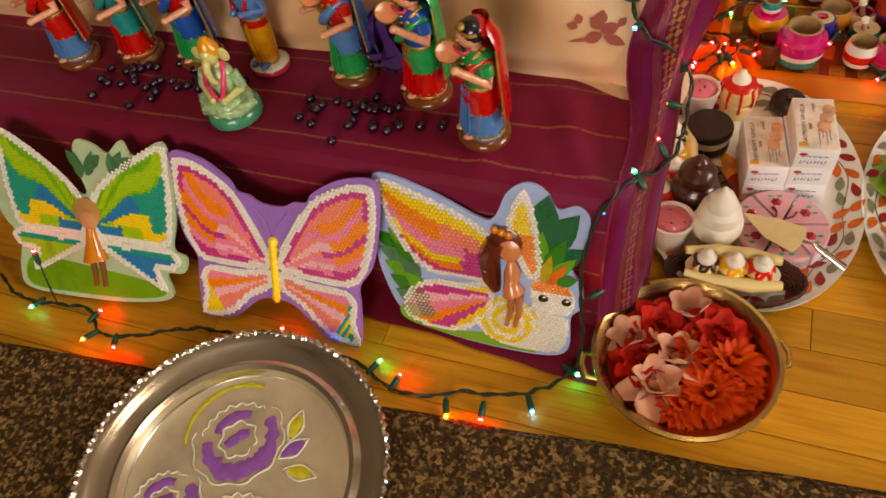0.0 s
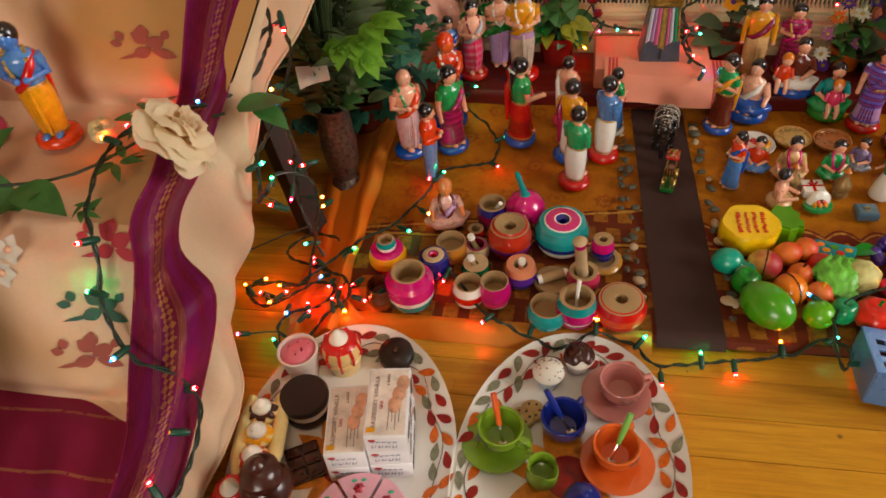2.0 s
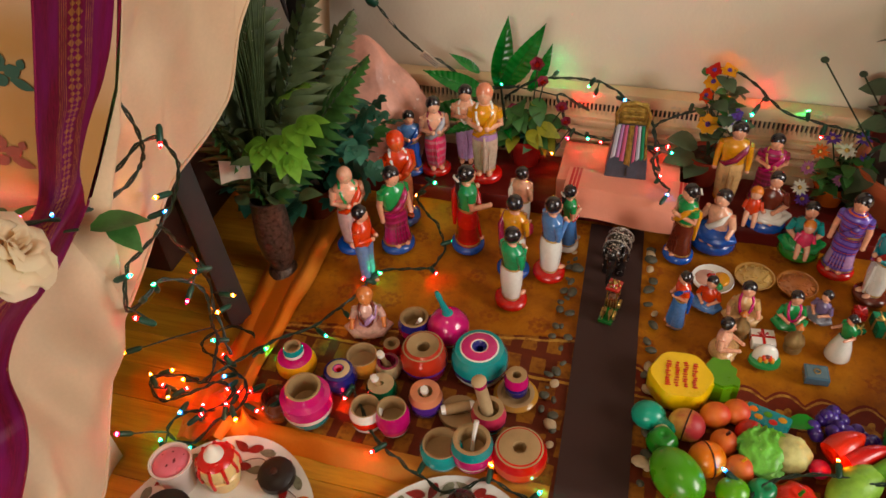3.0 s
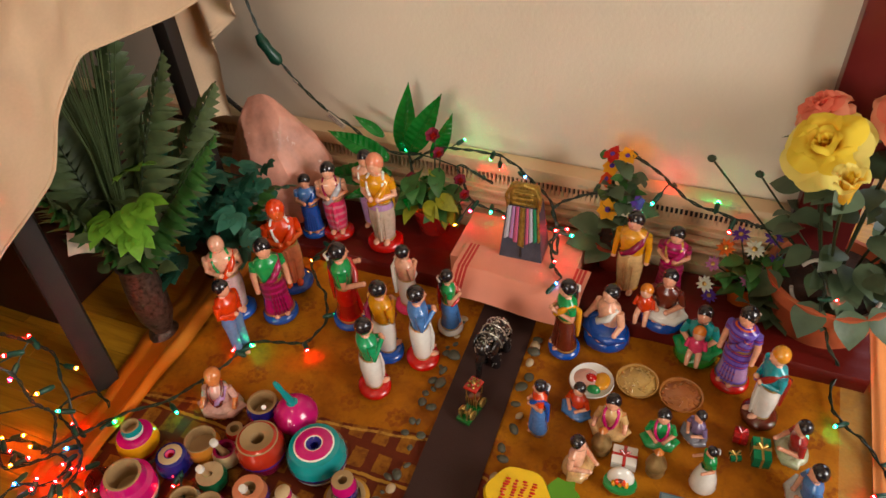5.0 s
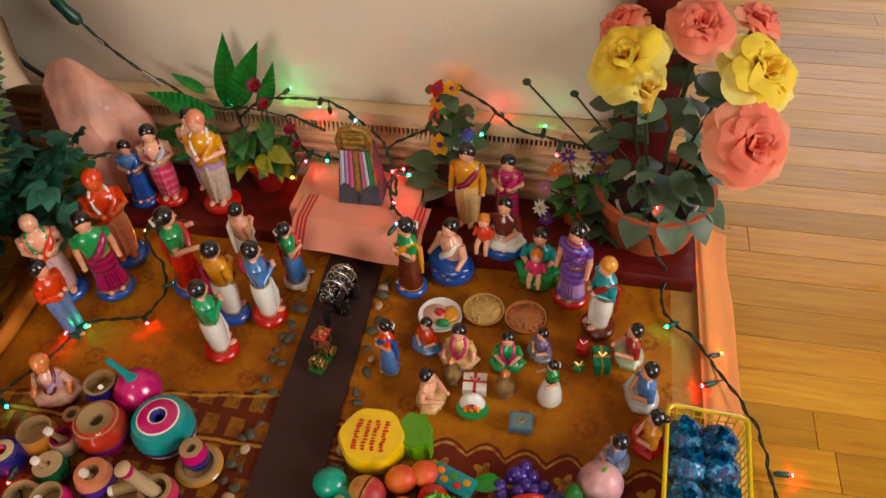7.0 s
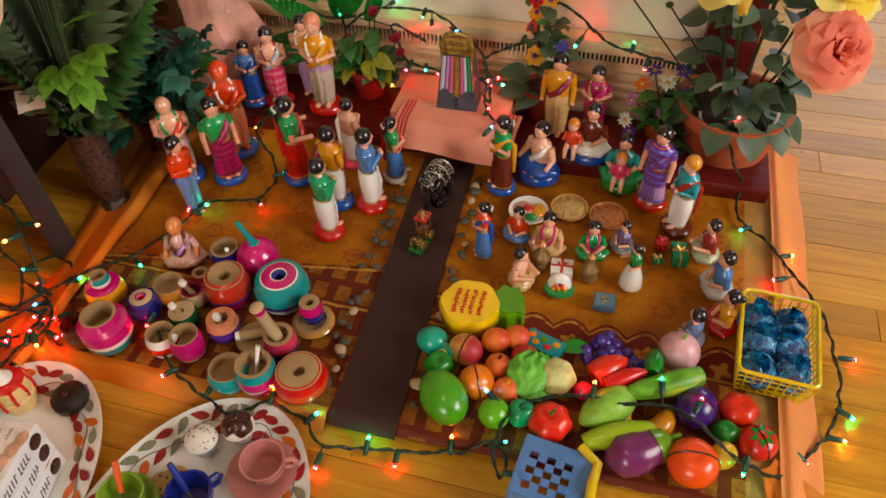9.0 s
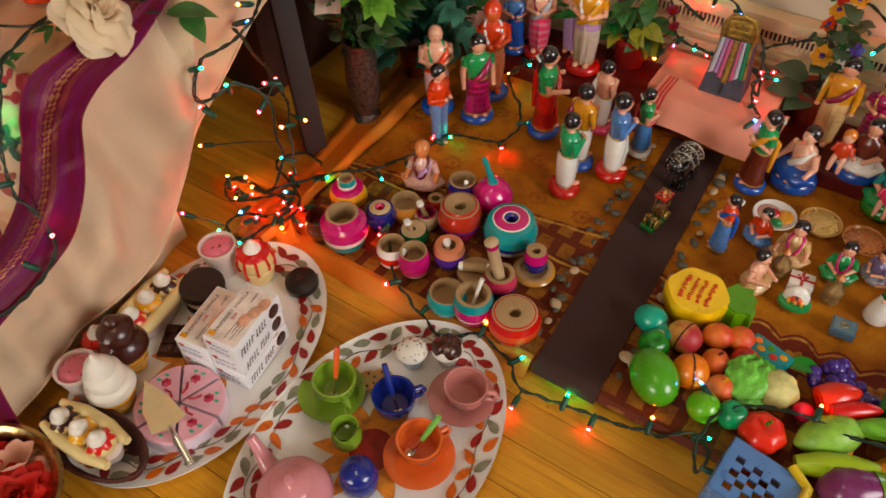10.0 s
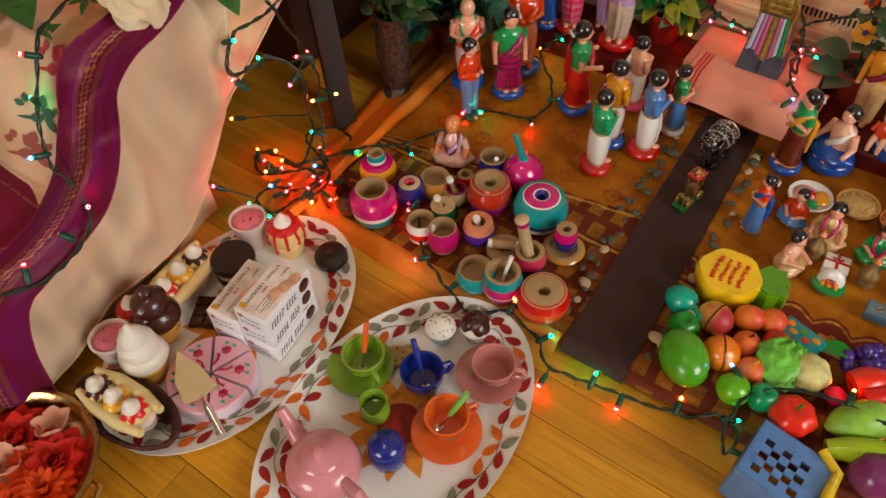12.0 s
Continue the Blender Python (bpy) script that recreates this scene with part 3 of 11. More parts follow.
def carpet(u, v):
    x = -2.0 + 4.0 * u
    y0 = 0.418 + 0.088 * x + 0.004 * nz(x * 9, 0)
    y = -2.2 + (y0 + 2.2) * (1 - (1 - v) ** 2.2)
    edge = sm(0, 0.012, y0 - y)
    return (x, y, 0.002 + edge * (0.011 + 0.0014 * nz(x * 60, y * 60)))


g.grid(carpet, 260, 120, RUG)
one("carpet", g, "flecked dark brown carpet lying on the wood floor", "carpet", Matrix())

# baseboard heater along the wall
heater = thing("baseboard_heater", "cream enamelled baseboard heater with slotted top grille", "heater", Matrix())
X0, X1 = -0.9, 0.93
g = Geo()
g.box(((X0 + X1) / 2, 1.738, 0.065), (X1 - X0, 0.022, 0.13), HEATER, 0.003)
part("back_panel", g, heater)
g = Geo()
g.box(((X0 + X1) / 2, 1.723, 0.036), (X1 - X0, 0.05, 0.05), HEATER, 0.006)
part("front_panel", g, heater)
for k in range(3):
    g = Geo()
    g.box(((X0 + X1) / 2, 1.722 - 0.002 * k, 0.112 - 0.018 * k), (X1 - X0, 0.012, 0.006), HEATER, 0.002)
    part("louvre", g, heater)
# near-black strip: the shade inside the slots, put in as colour
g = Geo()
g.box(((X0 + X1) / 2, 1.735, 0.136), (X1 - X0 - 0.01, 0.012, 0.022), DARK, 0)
part("slot_recess", g, heater, "dark strip giving the shade behind the grille")
g = Geo()
g.box(((X0 + X1) / 2, 1.730, 0.163), (X1 - X0, 0.034, 0.026), HEATER, 0.007)
part("hood", g, heater)
g = Geo()
g.box((0, 0, 0), (0.0032, 0.010, 0.024), HEATER, 0.0006)
bar = None
x = -0.12
while x < X1 - 0.012:
    mm = Matrix.Translation((x, 1.7265, 0.137))
    bar = part("grille_bar", g, heater, m=mm) if bar is None else again(bar, heater, mm)
    x += 0.0074
# ---- the low display platform and its cloths ----
TOP = 0.021
PX0, PX1, PY0, PY1 = 0.085, 1.085, 1.032, 1.70
g = Geo()
g.box(((PX0 + PX1) / 2, (PY0 + PY1) / 2, 0.0066), (PX1 - PX0 - 0.012, PY1 - PY0 - 0.012, 0.0125), BLACKMETAL, 0.002)
one("display_board", g, "thin flat board under the printed cloth", "board", Matrix())
# printed sheet, in its own coordinates from the front left corner
g = Geo()


def sheet(u, v):
    x, y = (PX1 - PX0) * u, (PY1 - PY0) * v
    d = min(u, 1 - u) * (PX1 - PX0)
    e = min(d, y)
    z = 0.0185 + 0.0022 * nz(x * 7, y * 7) * sm(0, 0.05, e) + 0.0008 * nz(x * 31, y * 31)
    z -= 0.012 * (1 - sm(-0.004, 0.006, e))
    return (x + 0.003 * nz(y * 8, 3), y + 0.003 * nz(x * 8, 9), z)


g.grid(sheet, 150, 100, PRINT)
one("printed_sheet", g, "gold-brown block-printed cotton sheet with dark red border, spread over the board", "cloth", Matrix.Translation((PX0, PY0, 0)))


# orange saree showing along the left, the front and the right edge
def fold_band(name, fn, nu, nv, mat, label):
    g = Geo()
    g.grid(fn, nu, nv, mat)
    return one(name, g, label, "cloth", Matrix())


def left_band(u, v):
    y = 1.0 + 0.52 * u
    w = 0.075 + 0.02 * nz(u * 4, 1.0)
    x = 0.105 - w * v - 0.03 * u * v
    return (x + 0.006 * nz(u * 6, v * 3), y, 0.024 * (1 - v) + 0.003 + 0.012 * max(0, math.sin(v * 9 + 2.0 * nz(u * 3, 5))) * (1 - 0.5 * v) * sm(0, 0.15, v))


fold_band("saree_edge", left_band, 70, 30, ORANGE, "orange satin saree folded along the edge of the display")


def front_band(u, v):
    x = 0.03 + 0.50 * u
    y = 1.045 - 0.030 * v - 0.006 * nz(u * 7, 2) * v
    return (x, y, 0.0175 * (1 - v) + 0.0015 + 0.007 * math.sin(math.pi * v) * (1 + 0.5 * nz(u * 14, v * 2)))


fold_band("saree_hem", front_band, 90, 12, ORANGE, "orange satin saree hem rolled along the front of the display")


def right_band(u, v):
    y = 1.03 + 0.67 * u
    x = 1.077 + (0.055 + 0.008 * nz(u * 5, 4)) * v
    return (x, y, 0.024 * (1 - v) ** 0.7 + 0.0025 + 0.008 * math.sin(v * 6.3 + 1.5 * nz(u * 3, 8)) * sm(0, 0.2, v) * (1 - v))


fold_band("saree_drape", right_band, 80, 20, PEACH, "peach satin saree draped over the display edge to the floor")


def corner_flap(u, v):
    a = radians(-20 - 55 * u)
    r = 0.03 + 0.10 * v
    return (1.05 + r * math.cos(a) * 0.75, 1.115 + r * math.sin(a), 0.022 * (1 - v) + 0.004 + 0.010 * abs(math.sin(u * 7 + 1)) * v * (1 - 0.4 * v))


fold_band("saree_corner", corner_flap, 30, 20, ORANGE, "orange satin saree corner crumpled on the floor under the basket")


def left_heap(u, v):
    a, r = 2 * math.pi * u, 0.062 * v
    return (0.105 + r * math.cos(a) * 1.25, 1.055 + r * math.sin(a) * 0.8, 0.004 + 0.036 * (1 - v * v) * (0.75 + 0.5 * nz(math.cos(a) * 2, math.sin(a) * 2, v * 2)) + 0.006 * math.sin(a * 5 + v * 4) * v * (1 - v) * 3)


fold_band("saree_end", left_heap, 60, 16, ORANGE, "orange satin saree end bunched up beside the pots")

# dark red raised ledge at the back
g = Geo()


def ledge(u, v):
    x = 0.10 + 0.97 * u
    s = v * 0.20
    y, z = (1.555, TOP - 0.004 + s) if s < 0.030 else (1.555 + (s - 0.030) * 0.80, TOP + 0.026)
    return (x, y + 0.004 * nz(x * 9, v * 4), z + 0.0025 * nz(x * 11, v * 9) * (v > 0.1))


g.grid(ledge, 120, 24, DARKRED)
one("back_ledge", g, "low raised ledge covered in dark red satin", "ledge", Matrix())

# runner
g = Geo()


def runner(u, v):
    y = 1.028 + 0.515 * v
    x = (0.536 - 0.020 * v) + (0.088 + 0.0 * v) * u
    z = 0.0235 + 0.0012 * nz(u * 3, v * 12)
    k = 0.035 - v * 0.515
    if k > 0:
        z = 0.0235 - 0.30 * k + 0.006 * math.sin(min(1, k / 0.035) * math.pi)
        y = 1.028 - 0.004 + 0.515 * v * 0.9
    return (x, y, z)


g.grid(runner, 6, 80, BROWNPAPER)
one("runner", g, "dark brown felt runner laid as a path across the display", "runner", Matrix())

# ---- the stepped stand, draped in cloth ----
stand = thing("step_stand", "black steel stepped stand under draped cloths", "stand", Matrix())


def post(p, q, r=0.013):
    g = Geo()
    p, q = Vector(p), Vector(q)
    d = q - p
    t = Matrix.Translation((p + q) / 2) @ d.to_track_quat("Z", "Y").to_matrix().to_4x4()
    g.box((0, 0, 0), (r * 2, r * 2, d.length), BLACKMETAL, 0.003, t)
    return g


for x in (-0.07, -1.15):
    for y, z in ((0.63, 0.19), (0.87, 0.37), (1.18, 0.70), (1.55, 0.80)):
        x1 = 0.036 if y > 1.5 and x > -0.5 else -0.30 if y > 1.1 and x > -0.5 else x
        part("leg", post((x1, y, 0), (x1, y, z)), stand)
part("rail", post((-0.30, 1.18, 0.30), (-0.30, 1.55, 0.34)), stand)
part("brace", post((0.010, 1.222, 0.0), (-0.078, 1.285, 0.45), 0.018), stand)
LEVELS = ((0.600, 0.200, 0.752), (0.862, 0.378, 1.00), (1.06, 0.720, 1.30), (1.30, 0.80, 1.60))
for k, (y0, z, y1) in enumerate(LEVELS):
    g = Geo()
    g.box((-0.61, (y0 + y1) / 2 + 0.004, z - 0.016), (1.18, y1 - y0 - 0.016, 0.018), BLACKMETAL, 0.002)
    part("step_board", g, stand)
SEGS = [((0.560, 0.004), (0.592, 0.200)), ((0.592, 0.200), (0.757, 0.206)), ((0.757, 0.206), (0.846, 0.368)), ((0.846, 0.368), (1.008, 0.386)),
        ((1.008, 0.386), (1.052, 0.722)), ((1.052, 0.722), (1.30, 0.724)), ((1.30, 0.724), (1.30, 0.80)), ((1.30, 0.80), (1.60, 0.802))]
FULL = sum(math.hypot(b[0] - a[0], b[1] - a[1]) for a, b in SEGS)


def profile(s):
    """Along the cloth from the floor up over the steps: y, z."""
    for a, b in SEGS:
        ln = math.hypot(b[0] - a[0], b[1] - a[1])
        if s <= ln:
            t = s / ln
            return a[0] + (b[0] - a[0]) * t, a[1] + (b[1] - a[1]) * t
        s -= ln
    return SEGS[-1][1]


STARTS = [0.0]
for a, b in SEGS:
    STARTS.append(STARTS[-1] + math.hypot(b[0] - a[0], b[1] - a[1]))


def along(stops, y):
    if y <= stops[0][0]:
        return stops[0][1]
    for (a, p), (b, q) in zip(stops, stops[1:]):
        if y <= b:
            return p + (q - p) * (y - a) / (b - a)
    return stops[-1][1]


def flow(stops, y):
    """Like along, but rounded at the stops."""
    w = 0.012
    return (along(stops, y - w) + 2 * along(stops, y) + along(stops, y + w)) / 4


ENDS = ((0.0, 0.020), (0.20, 0.022), (0.30, 0.022), (0.387, 0.014), (0.394, 0.034), (0.404, 0.056), (0.462, 0.090), (0.538, 0.131), (0.605, 0.154), (0.72, 0.190), (0.82, 0.205))


def end_x(z):
    """Where the draped cloth turns over the side, farther out the higher it is."""
    return along(ENDS, z)


def rise(s, k):
    """One on the k-th stretch of the profile, fading at its ends."""
    return sm(STARTS[k], STARTS[k] + 0.03, s) * (1 - sm(STARTS[k + 1] - 0.03, STARTS[k + 1], s))


def saree_place(x, s):
    y, z = profile(s)
    loose, tall, tread = rise(s, 2), rise(s, 4), rise(s, 1)
    w = nz(x * 5.0, s * 4.0) * 0.008 + nz(x * 14, s * 9) * 0.003
    near = sm(-0.30, -0.05, x)
    # long slack folds of the sloping drape run down towards the corner
    fold = 0.013 * math.sin(x * 15 - s * 9 + 2.5 * nz(x * 2.5, s * 3)) + 0.006 * math.sin(x * 31 + s * 22 + 3 * nz(x * 4, s * 5, 4))
    fold2 = 0.008 * math.sin(x * 19 + 2 * nz(x * 2, s))
    crease = 0.007 * near * max(0.0, math.sin(x * 40 + s * 30 + 3 * nz(x * 6, s * 6))) ** 2 * tread
    flat = 1 - 0.85 * sm(-0.07, 0.0, x - 0.2 * max(0.0, z - 0.40))
    fold, fold2, w = fold * flat, fold2 * flat, w * flat
    y -= loose * (0.006 + 0.8 * fold + w) + tall * (0.003 + abs(fold2) + 0.5 * w) + (0.004 * (1 + nz(x * 9, s * 5)) if s < 0.19 else 0)
    z += loose * 0.45 * (fold + w) + crease + 0.003 + 0.25 * abs(w) * (1 - loose)
    return (x, y, z)


def saree_mat(u, v):
    s = FULL * v
    return MAROON_FRONT if s < STARTS[1] else MAROON if s < STARTS[2] + 0.003 else CREAM


def saree_sheet(u, v):
    """The cloth; the woven line between its two colours wanders a little and comes forward at the corner."""
    s = FULL * v
    x = -1.25 + (1.25 + end_x(profile(s)[1])) * u
    off = 0.006 * nz(x * 6, 0) - 0.026 * sm(-0.07, 0.01, x)
    return saree_place(x, s + off * math.exp(-((s - STARTS[2]) / 0.045) ** 2))


g = Geo()
g.grid(saree_sheet, 200, 320, saree_mat)
one("saree_cloth", g, "cream silk saree with maroon end draped over the steps", "cloth", Matrix())

# the maroon end spreads over the floor under the boards
g = Geo()
g.grid(lambda u, v: (-0.85 + 0.875 * u, 0.585 - (0.020 + 0.080 * u + 0.010 * nz(u * 11, 2)) * v, 0.004 + 0.016 * (1 - v) ** 2 + 0.006 * max(0.0, nz(u * 16, v * 3, 6)) * (1 - 0.5 * v)), 130, 14, MAROON_FRONT)
one("floor_cloth", g, "loose maroon saree end spread on the floor under the boards", "cloth", Matrix())

# side drape: plain cream sheet whose fluted hem lifts off the floor and rises towards the back
HEM_X = ((0.56, 0.045), (0.66, 0.040), (0.74, 0.014), (0.79, 0.025), (0.84, 0.028), (0.882, 0.022), (0.93, -0.005), (0.96, -0.022), (1.01, -0.037), (1.03, -0.030), (1.06, 0.0), (1.10, 0.014), (1.185, 0.020), (1.205, 0.062), (1.258, 0.082), (1.30, 0.096), (1.36, 0.106), (1.60, 0.104))
HEM_Z = ((0.56, 0.028), (0.70, 0.040), (0.79, 0.053), (0.882, 0.063), (0.93, 0.066), (0.96, 0.075), (1.01, 0.108), (1.03, 0.155), (1.06, 0.210), (1.10, 0.255), (1.14, 0.288), (1.185, 0.313), (1.205, 0.356), (1.258, 0.394), (1.285, 0.462), (1.34, 0.512), (1.50, 0.485), (1.60, 0.48))
MID_X = ((0.56, 0.040), (0.66, 0.042), (0.74, 0.040), (0.80, 0.055), (0.83, 0.062), (0.87, 0.032), (0.90, 0.018), (0.94, 0.026), (0.985, 0.052), (1.04, 0.042), (1.10, 0.052), (1.20, 0.086), (1.26, 0.108), (1.32, 0.130), (1.60, 0.135))
TOP_Z = ((0.56, 0.200), (0.757, 0.206), (0.846, 0.366), (1.008, 0.384), (1.052, 0.718), (1.60, 0.722))


def side(u, v):
    y = 0.605 + 0.990 * u
    hz, tz = flow(HEM_Z, y), max(along(TOP_Z, y), flow(HEM_Z, y) + 0.1)
    z = hz + (tz - hz) * v
    hx, mx, tx = flow(HEM_X, y), flow(MID_X, y), end_x(tz)
    a, b = sm(0.0, 0.5, v), sm(0.5, 1.0, v)
    x = hx + (mx - hx) * (0.5 * a + min(1, v * 2) * 0.5) if v < 0.5 else mx + (tx - mx) * (0.5 * b + (v * 2 - 1) * 0.5)
    free = math.sin(math.pi * min(1, v * 1.15)) if v < 0.87 else 0.0
    flute = 0.005 * math.sin(y * 62 - z * 30 + 2.2 * nz(y * 3, z * 2)) + 0.004 * math.sin(y * 113 + z * 21 + 3 * nz(y * 5, z * 3, 7))
    tuck = 0.016 * sm(0.35, 0.75, v) * sm(0.76, 0.80, y) * (1 - sm(0.97, 1.0, y)) + 0.012 * sm(0.1, 0.4, v) * (1 - sm(0.74, 0.78, y))
    tuck += 0.014 * sm(0.30, 0.75, v) * sm(0.83, 0.87, y) * (1 - sm(0.955, 0.985, y))
    return (x + (flute + 0.004 * nz(y * 6, z * 4)) * free - tuck, y, z)


drape = thing("side_drape", "plain cream sheet hanging over the side of the steps", "cloth", Matrix())
g = Geo()
g.grid(side, 260, 90, CREAM2)
part("sheet", g, drape)
g = Geo()
EDGE = [(side(k / 220, 0)) for k in range(221)]
g.tube([(p[0] + 0.001, p[1], p[2]) for p in EDGE], 0.0022, CREAM2, 6)
part("hem", g, drape, "rolled hem")
g = Geo()
g.grid(lambda u, v: (-0.012 + 0.034 * u - 0.050 * u * u + 0.004 * math.sin(u * 19) * (1 - v), 0.62 + 0.34 * u, 0.002 + (0.10 + 0.02 * u) * v), 60, 14, CREAM2)
part("under_sheet", g, drape, "cream under-sheet reaching the floor")
# the saree's border: down the third riser, over the second step and the sloping drape to the floor
BORDER_IN = spline([(0.112, 1.044, 0.70), (0.080, 1.030, 0.60), (0.043, 1.016, 0.496), (0.010, 1.003, 0.405), (0.012, 0.950, 0.394), (0.019, 0.895, 0.386), (0.019, 0.862, 0.383), (0.022, 0.836, 0.376), (0.028, 0.816, 0.356), (0.016, 0.806, 0.316), (0.006, 0.794, 0.282), (-0.004, 0.779, 0.246), (0.000, 0.748, 0.224), (0.011, 0.712, 0.217), (0.018, 0.660, 0.214), (0.016, 0.606, 0.210), (0.014, 0.572, 0.170), (0.014, 0.550, 0.080), (0.014, 0.542, 0.006)], 0.01)
BORDER_OUT = spline([(0.185, 1.056, 0.70), (0.150, 1.044, 0.605), (0.108, 1.034, 0.510), (0.060, 1.024, 0.418), (0.040, 0.984, 0.372), (0.030, 0.948, 0.348), (0.021, 0.915, 0.334), (0.025, 0.884, 0.322), (0.038, 0.863, 0.316), (0.076, 0.834, 0.312), (0.078, 0.823, 0.290), (0.070, 0.813, 0.260), (0.060, 0.800, 0.230), (0.052, 0.783, 0.205), (0.054, 0.752, 0.194), (0.056, 0.715, 0.186), (0.056, 0.680, 0.178), (0.054, 0.655, 0.162), (0.054, 0.632, 0.100), (0.054, 0.620, 0.006)], 0.01)


def pick(line, v):
    k = v * (len(line) - 1)
    i = min(int(k), len(line) - 2)
    return line[i].lerp(line[i + 1], k - i)


def border(u, v):
    p = pick(BORDER_IN, v).lerp(pick(BORDER_OUT, v), u)
    bulge = 0.010 * math.sin(math.pi * u) + 0.003 * math.sin(u * 8 + v * 23 + 2 * nz(v * 9, u)) * math.sin(math.pi * u) ** 0.5
    k = 1 - sm(0.18, 0.26, v)
    return (p.x + bulge * 0.7 + 0.004 * u, p.y - bulge * (0.6 - 0.4 * k) - 0.006 - 0.004 * k, p.z + bulge * 0.5 * (1 - k) + 0.006 * (1 - k))


edge_cloth = thing("saree_border", "maroon and gold zari border of the saree, falling to the floor", "cloth", Matrix())
g = Geo()
g.grid(border, 18, 260, ZARI, uv=lambda u, v: (u, v * 1.3))
part("border_cloth", g, edge_cloth)
for u in (0.0, 1.0):
    g = Geo()
    g.tube([border(u, k / 200) for k in range(201)], 0.0011, MAROON, 5)
    part("selvedge", g, edge_cloth, "thin folded maroon selvedge")

# unseen sheet, added to stop light leaking in under the steps
g = Geo()
g.grid(lambda u, v: (-1.25 + 0.012 * math.sin(u * 40), 0.56 + 1.04 * u, 0.004 + along(TOP_Z, 0.56 + 1.04 * u) * v), 120, 20, CREAM2)
one("far_side_drape", g, "unseen cream sheet added to block light at the steps' far side", "cloth", Matrix())
g = Geo()
g.grid(lambda u, v: (-1.25 + 1.28 * u, 1.602 + 0.010 * math.sin(u * 60), 0.46 + 0.344 * v + 0.01 * math.sin(u * 31) * (1 - v)), 120, 16, CREAM2)
one("back_drape", g, "plain cream sheet hanging behind the steps", "cloth", Matrix())
HANG = ((0.245, 0.014, 0.050), (0.30, 0.006, 0.052), (0.365, 0.0, 0.060), (0.372, 0.0, 0.066), (0.40, 0.0, 0.074), (0.425, 0.0, 0.112), (0.47, 0.0, 0.132), (0.62, 0.02, 0.165), (0.80, 0.02, 0.19))


def hanging_end(u, v):
    z = 0.245 + 0.555 * v
    a, b = along([(h[0], h[1]) for h in HANG], z), along([(h[0], h[2]) for h in HANG], z)
    x = a + (b - a) * u
    return (x, 1.606 + 0.014 * math.sin(x * 95 + z * 9 + 2 * nz(x * 9, z * 5)) + 0.006 * nz(x * 30, z * 12), z + 0.006 * math.sin(x * 70) * (1 - v))


g = Geo()
g.grid(hanging_end, 40, 90, CREAM2)
one("cloth_end", g, "cream cloth end hanging in folds behind the stand", "cloth", Matrix())

# woven flower motifs on the cream saree
MOTIF_P = cloth("woven_pink_motif", (0.50, 0.07, 0.09), rough=0.6)
MOTIF_B = cloth("woven_russet_motif", (0.34, 0.10, 0.07), rough=0.6)
MOTIF_G = cloth("woven_green_motif", (0.05, 0.11, 0.08), rough=0.6)


def motif(x, z, mat):
    """A rose with two leaves, woven flat into the riser at height z."""
    s = next(q for q in [0.002 * i for i in range(1000)] if profile(q)[1] >= z)
    t = thing("woven_motif", "woven rose motif on the cream saree", "motif", Matrix(), "woven motifs on the saree")
    for dx, dz, a, ln, wd in ((0.000, 0.000, 25, 0.022, 0.0075), (0.003, 0.004, 140, 0.020, 0.0075), (-0.002, 0.007, 85, 0.018, 0.0070), (0.002, -0.003, 200, 0.020, 0.0070), (0.004, -0.004, -20, 0.026, 0.0060), (-0.024, 0.004, 165, 0.012, 0.0045), (-0.022, 0.008, 110, 0.012, 0.0045), (0.018, 0.007, 55, 0.013, 0.0045), (-0.006, -0.007, 190, 0.026, 0.0022)):
        g = Geo()
        ca, sa = math.cos(radians(a)), math.sin(radians(a))

        def woven(u, v):
            w = wd * math.sin(math.pi * min(1, 0.06 + 0.94 * v)) * (u - 0.5) * 2
            px, ps = x + dx + ca * ln * v - sa * w, s + dz + (sa * ln * v + ca * w) * 0.9
            p, q, r = [Vector(saree_place(*e)) for e in ((px, ps), (px + 0.005, ps), (px, ps + 0.005))]
            return p + (q - p).cross(r - p).normalized() * 0.0016
        g.grid(woven, 4, 8, mat)
        part("petal", g, t, smooth=0)


for x, z, mt in ((-0.037, 0.258, MOTIF_B), (-0.028, 0.298, MOTIF_G), (-0.008, 0.352, MOTIF_P), (-0.014, 0.452, MOTIF_B), (0.018, 0.536, MOTIF_G), (0.045, 0.622, MOTIF_P), (-0.36, 0.29, MOTIF_P), (-0.50, 0.33, MOTIF_G)):
    motif(x, z, mt)


# ---- platters, bowl, tray ----
def oval(g, prof, mat, a, b, n=64):
    """Rings at (share of the half axes, height)."""
    for (r0, z0), (r1, z1) in zip(prof, prof[1:]):
        vs = [(a * r * math.cos(2 * math.pi * i / n), b * r * math.sin(2 * math.pi * i / n), z) for r, z in ((r0, z0), (r1, z1)) for i in range(n)]
        fs = [[i, (i + 1) % n, n + (i + 1) % n, n + i] for i in range(n)]
        g.add(vs, fs, mat)


PR = surf("printed_red_leaf", (0.30, 0.035, 0.025), rough=0.4, var=0.3, scale=120, bump=0)
PO = surf("printed_orange_leaf", (0.68, 0.27, 0.04), rough=0.4, var=0.3, scale=120, bump=0)
PG = surf("printed_grey_green_leaf", (0.22, 0.22, 0.17), rough=0.4, var=0.3, scale=120, bump=0)
PGOLD = surf("printed_golden_petal", (0.74, 0.40, 0.09), rough=0.4, var=0.4, scale=60, bump=0)
PB = surf("printed_brown_line", (0.08, 0.03, 0.02), rough=0.4, var=0.2, bump=0)


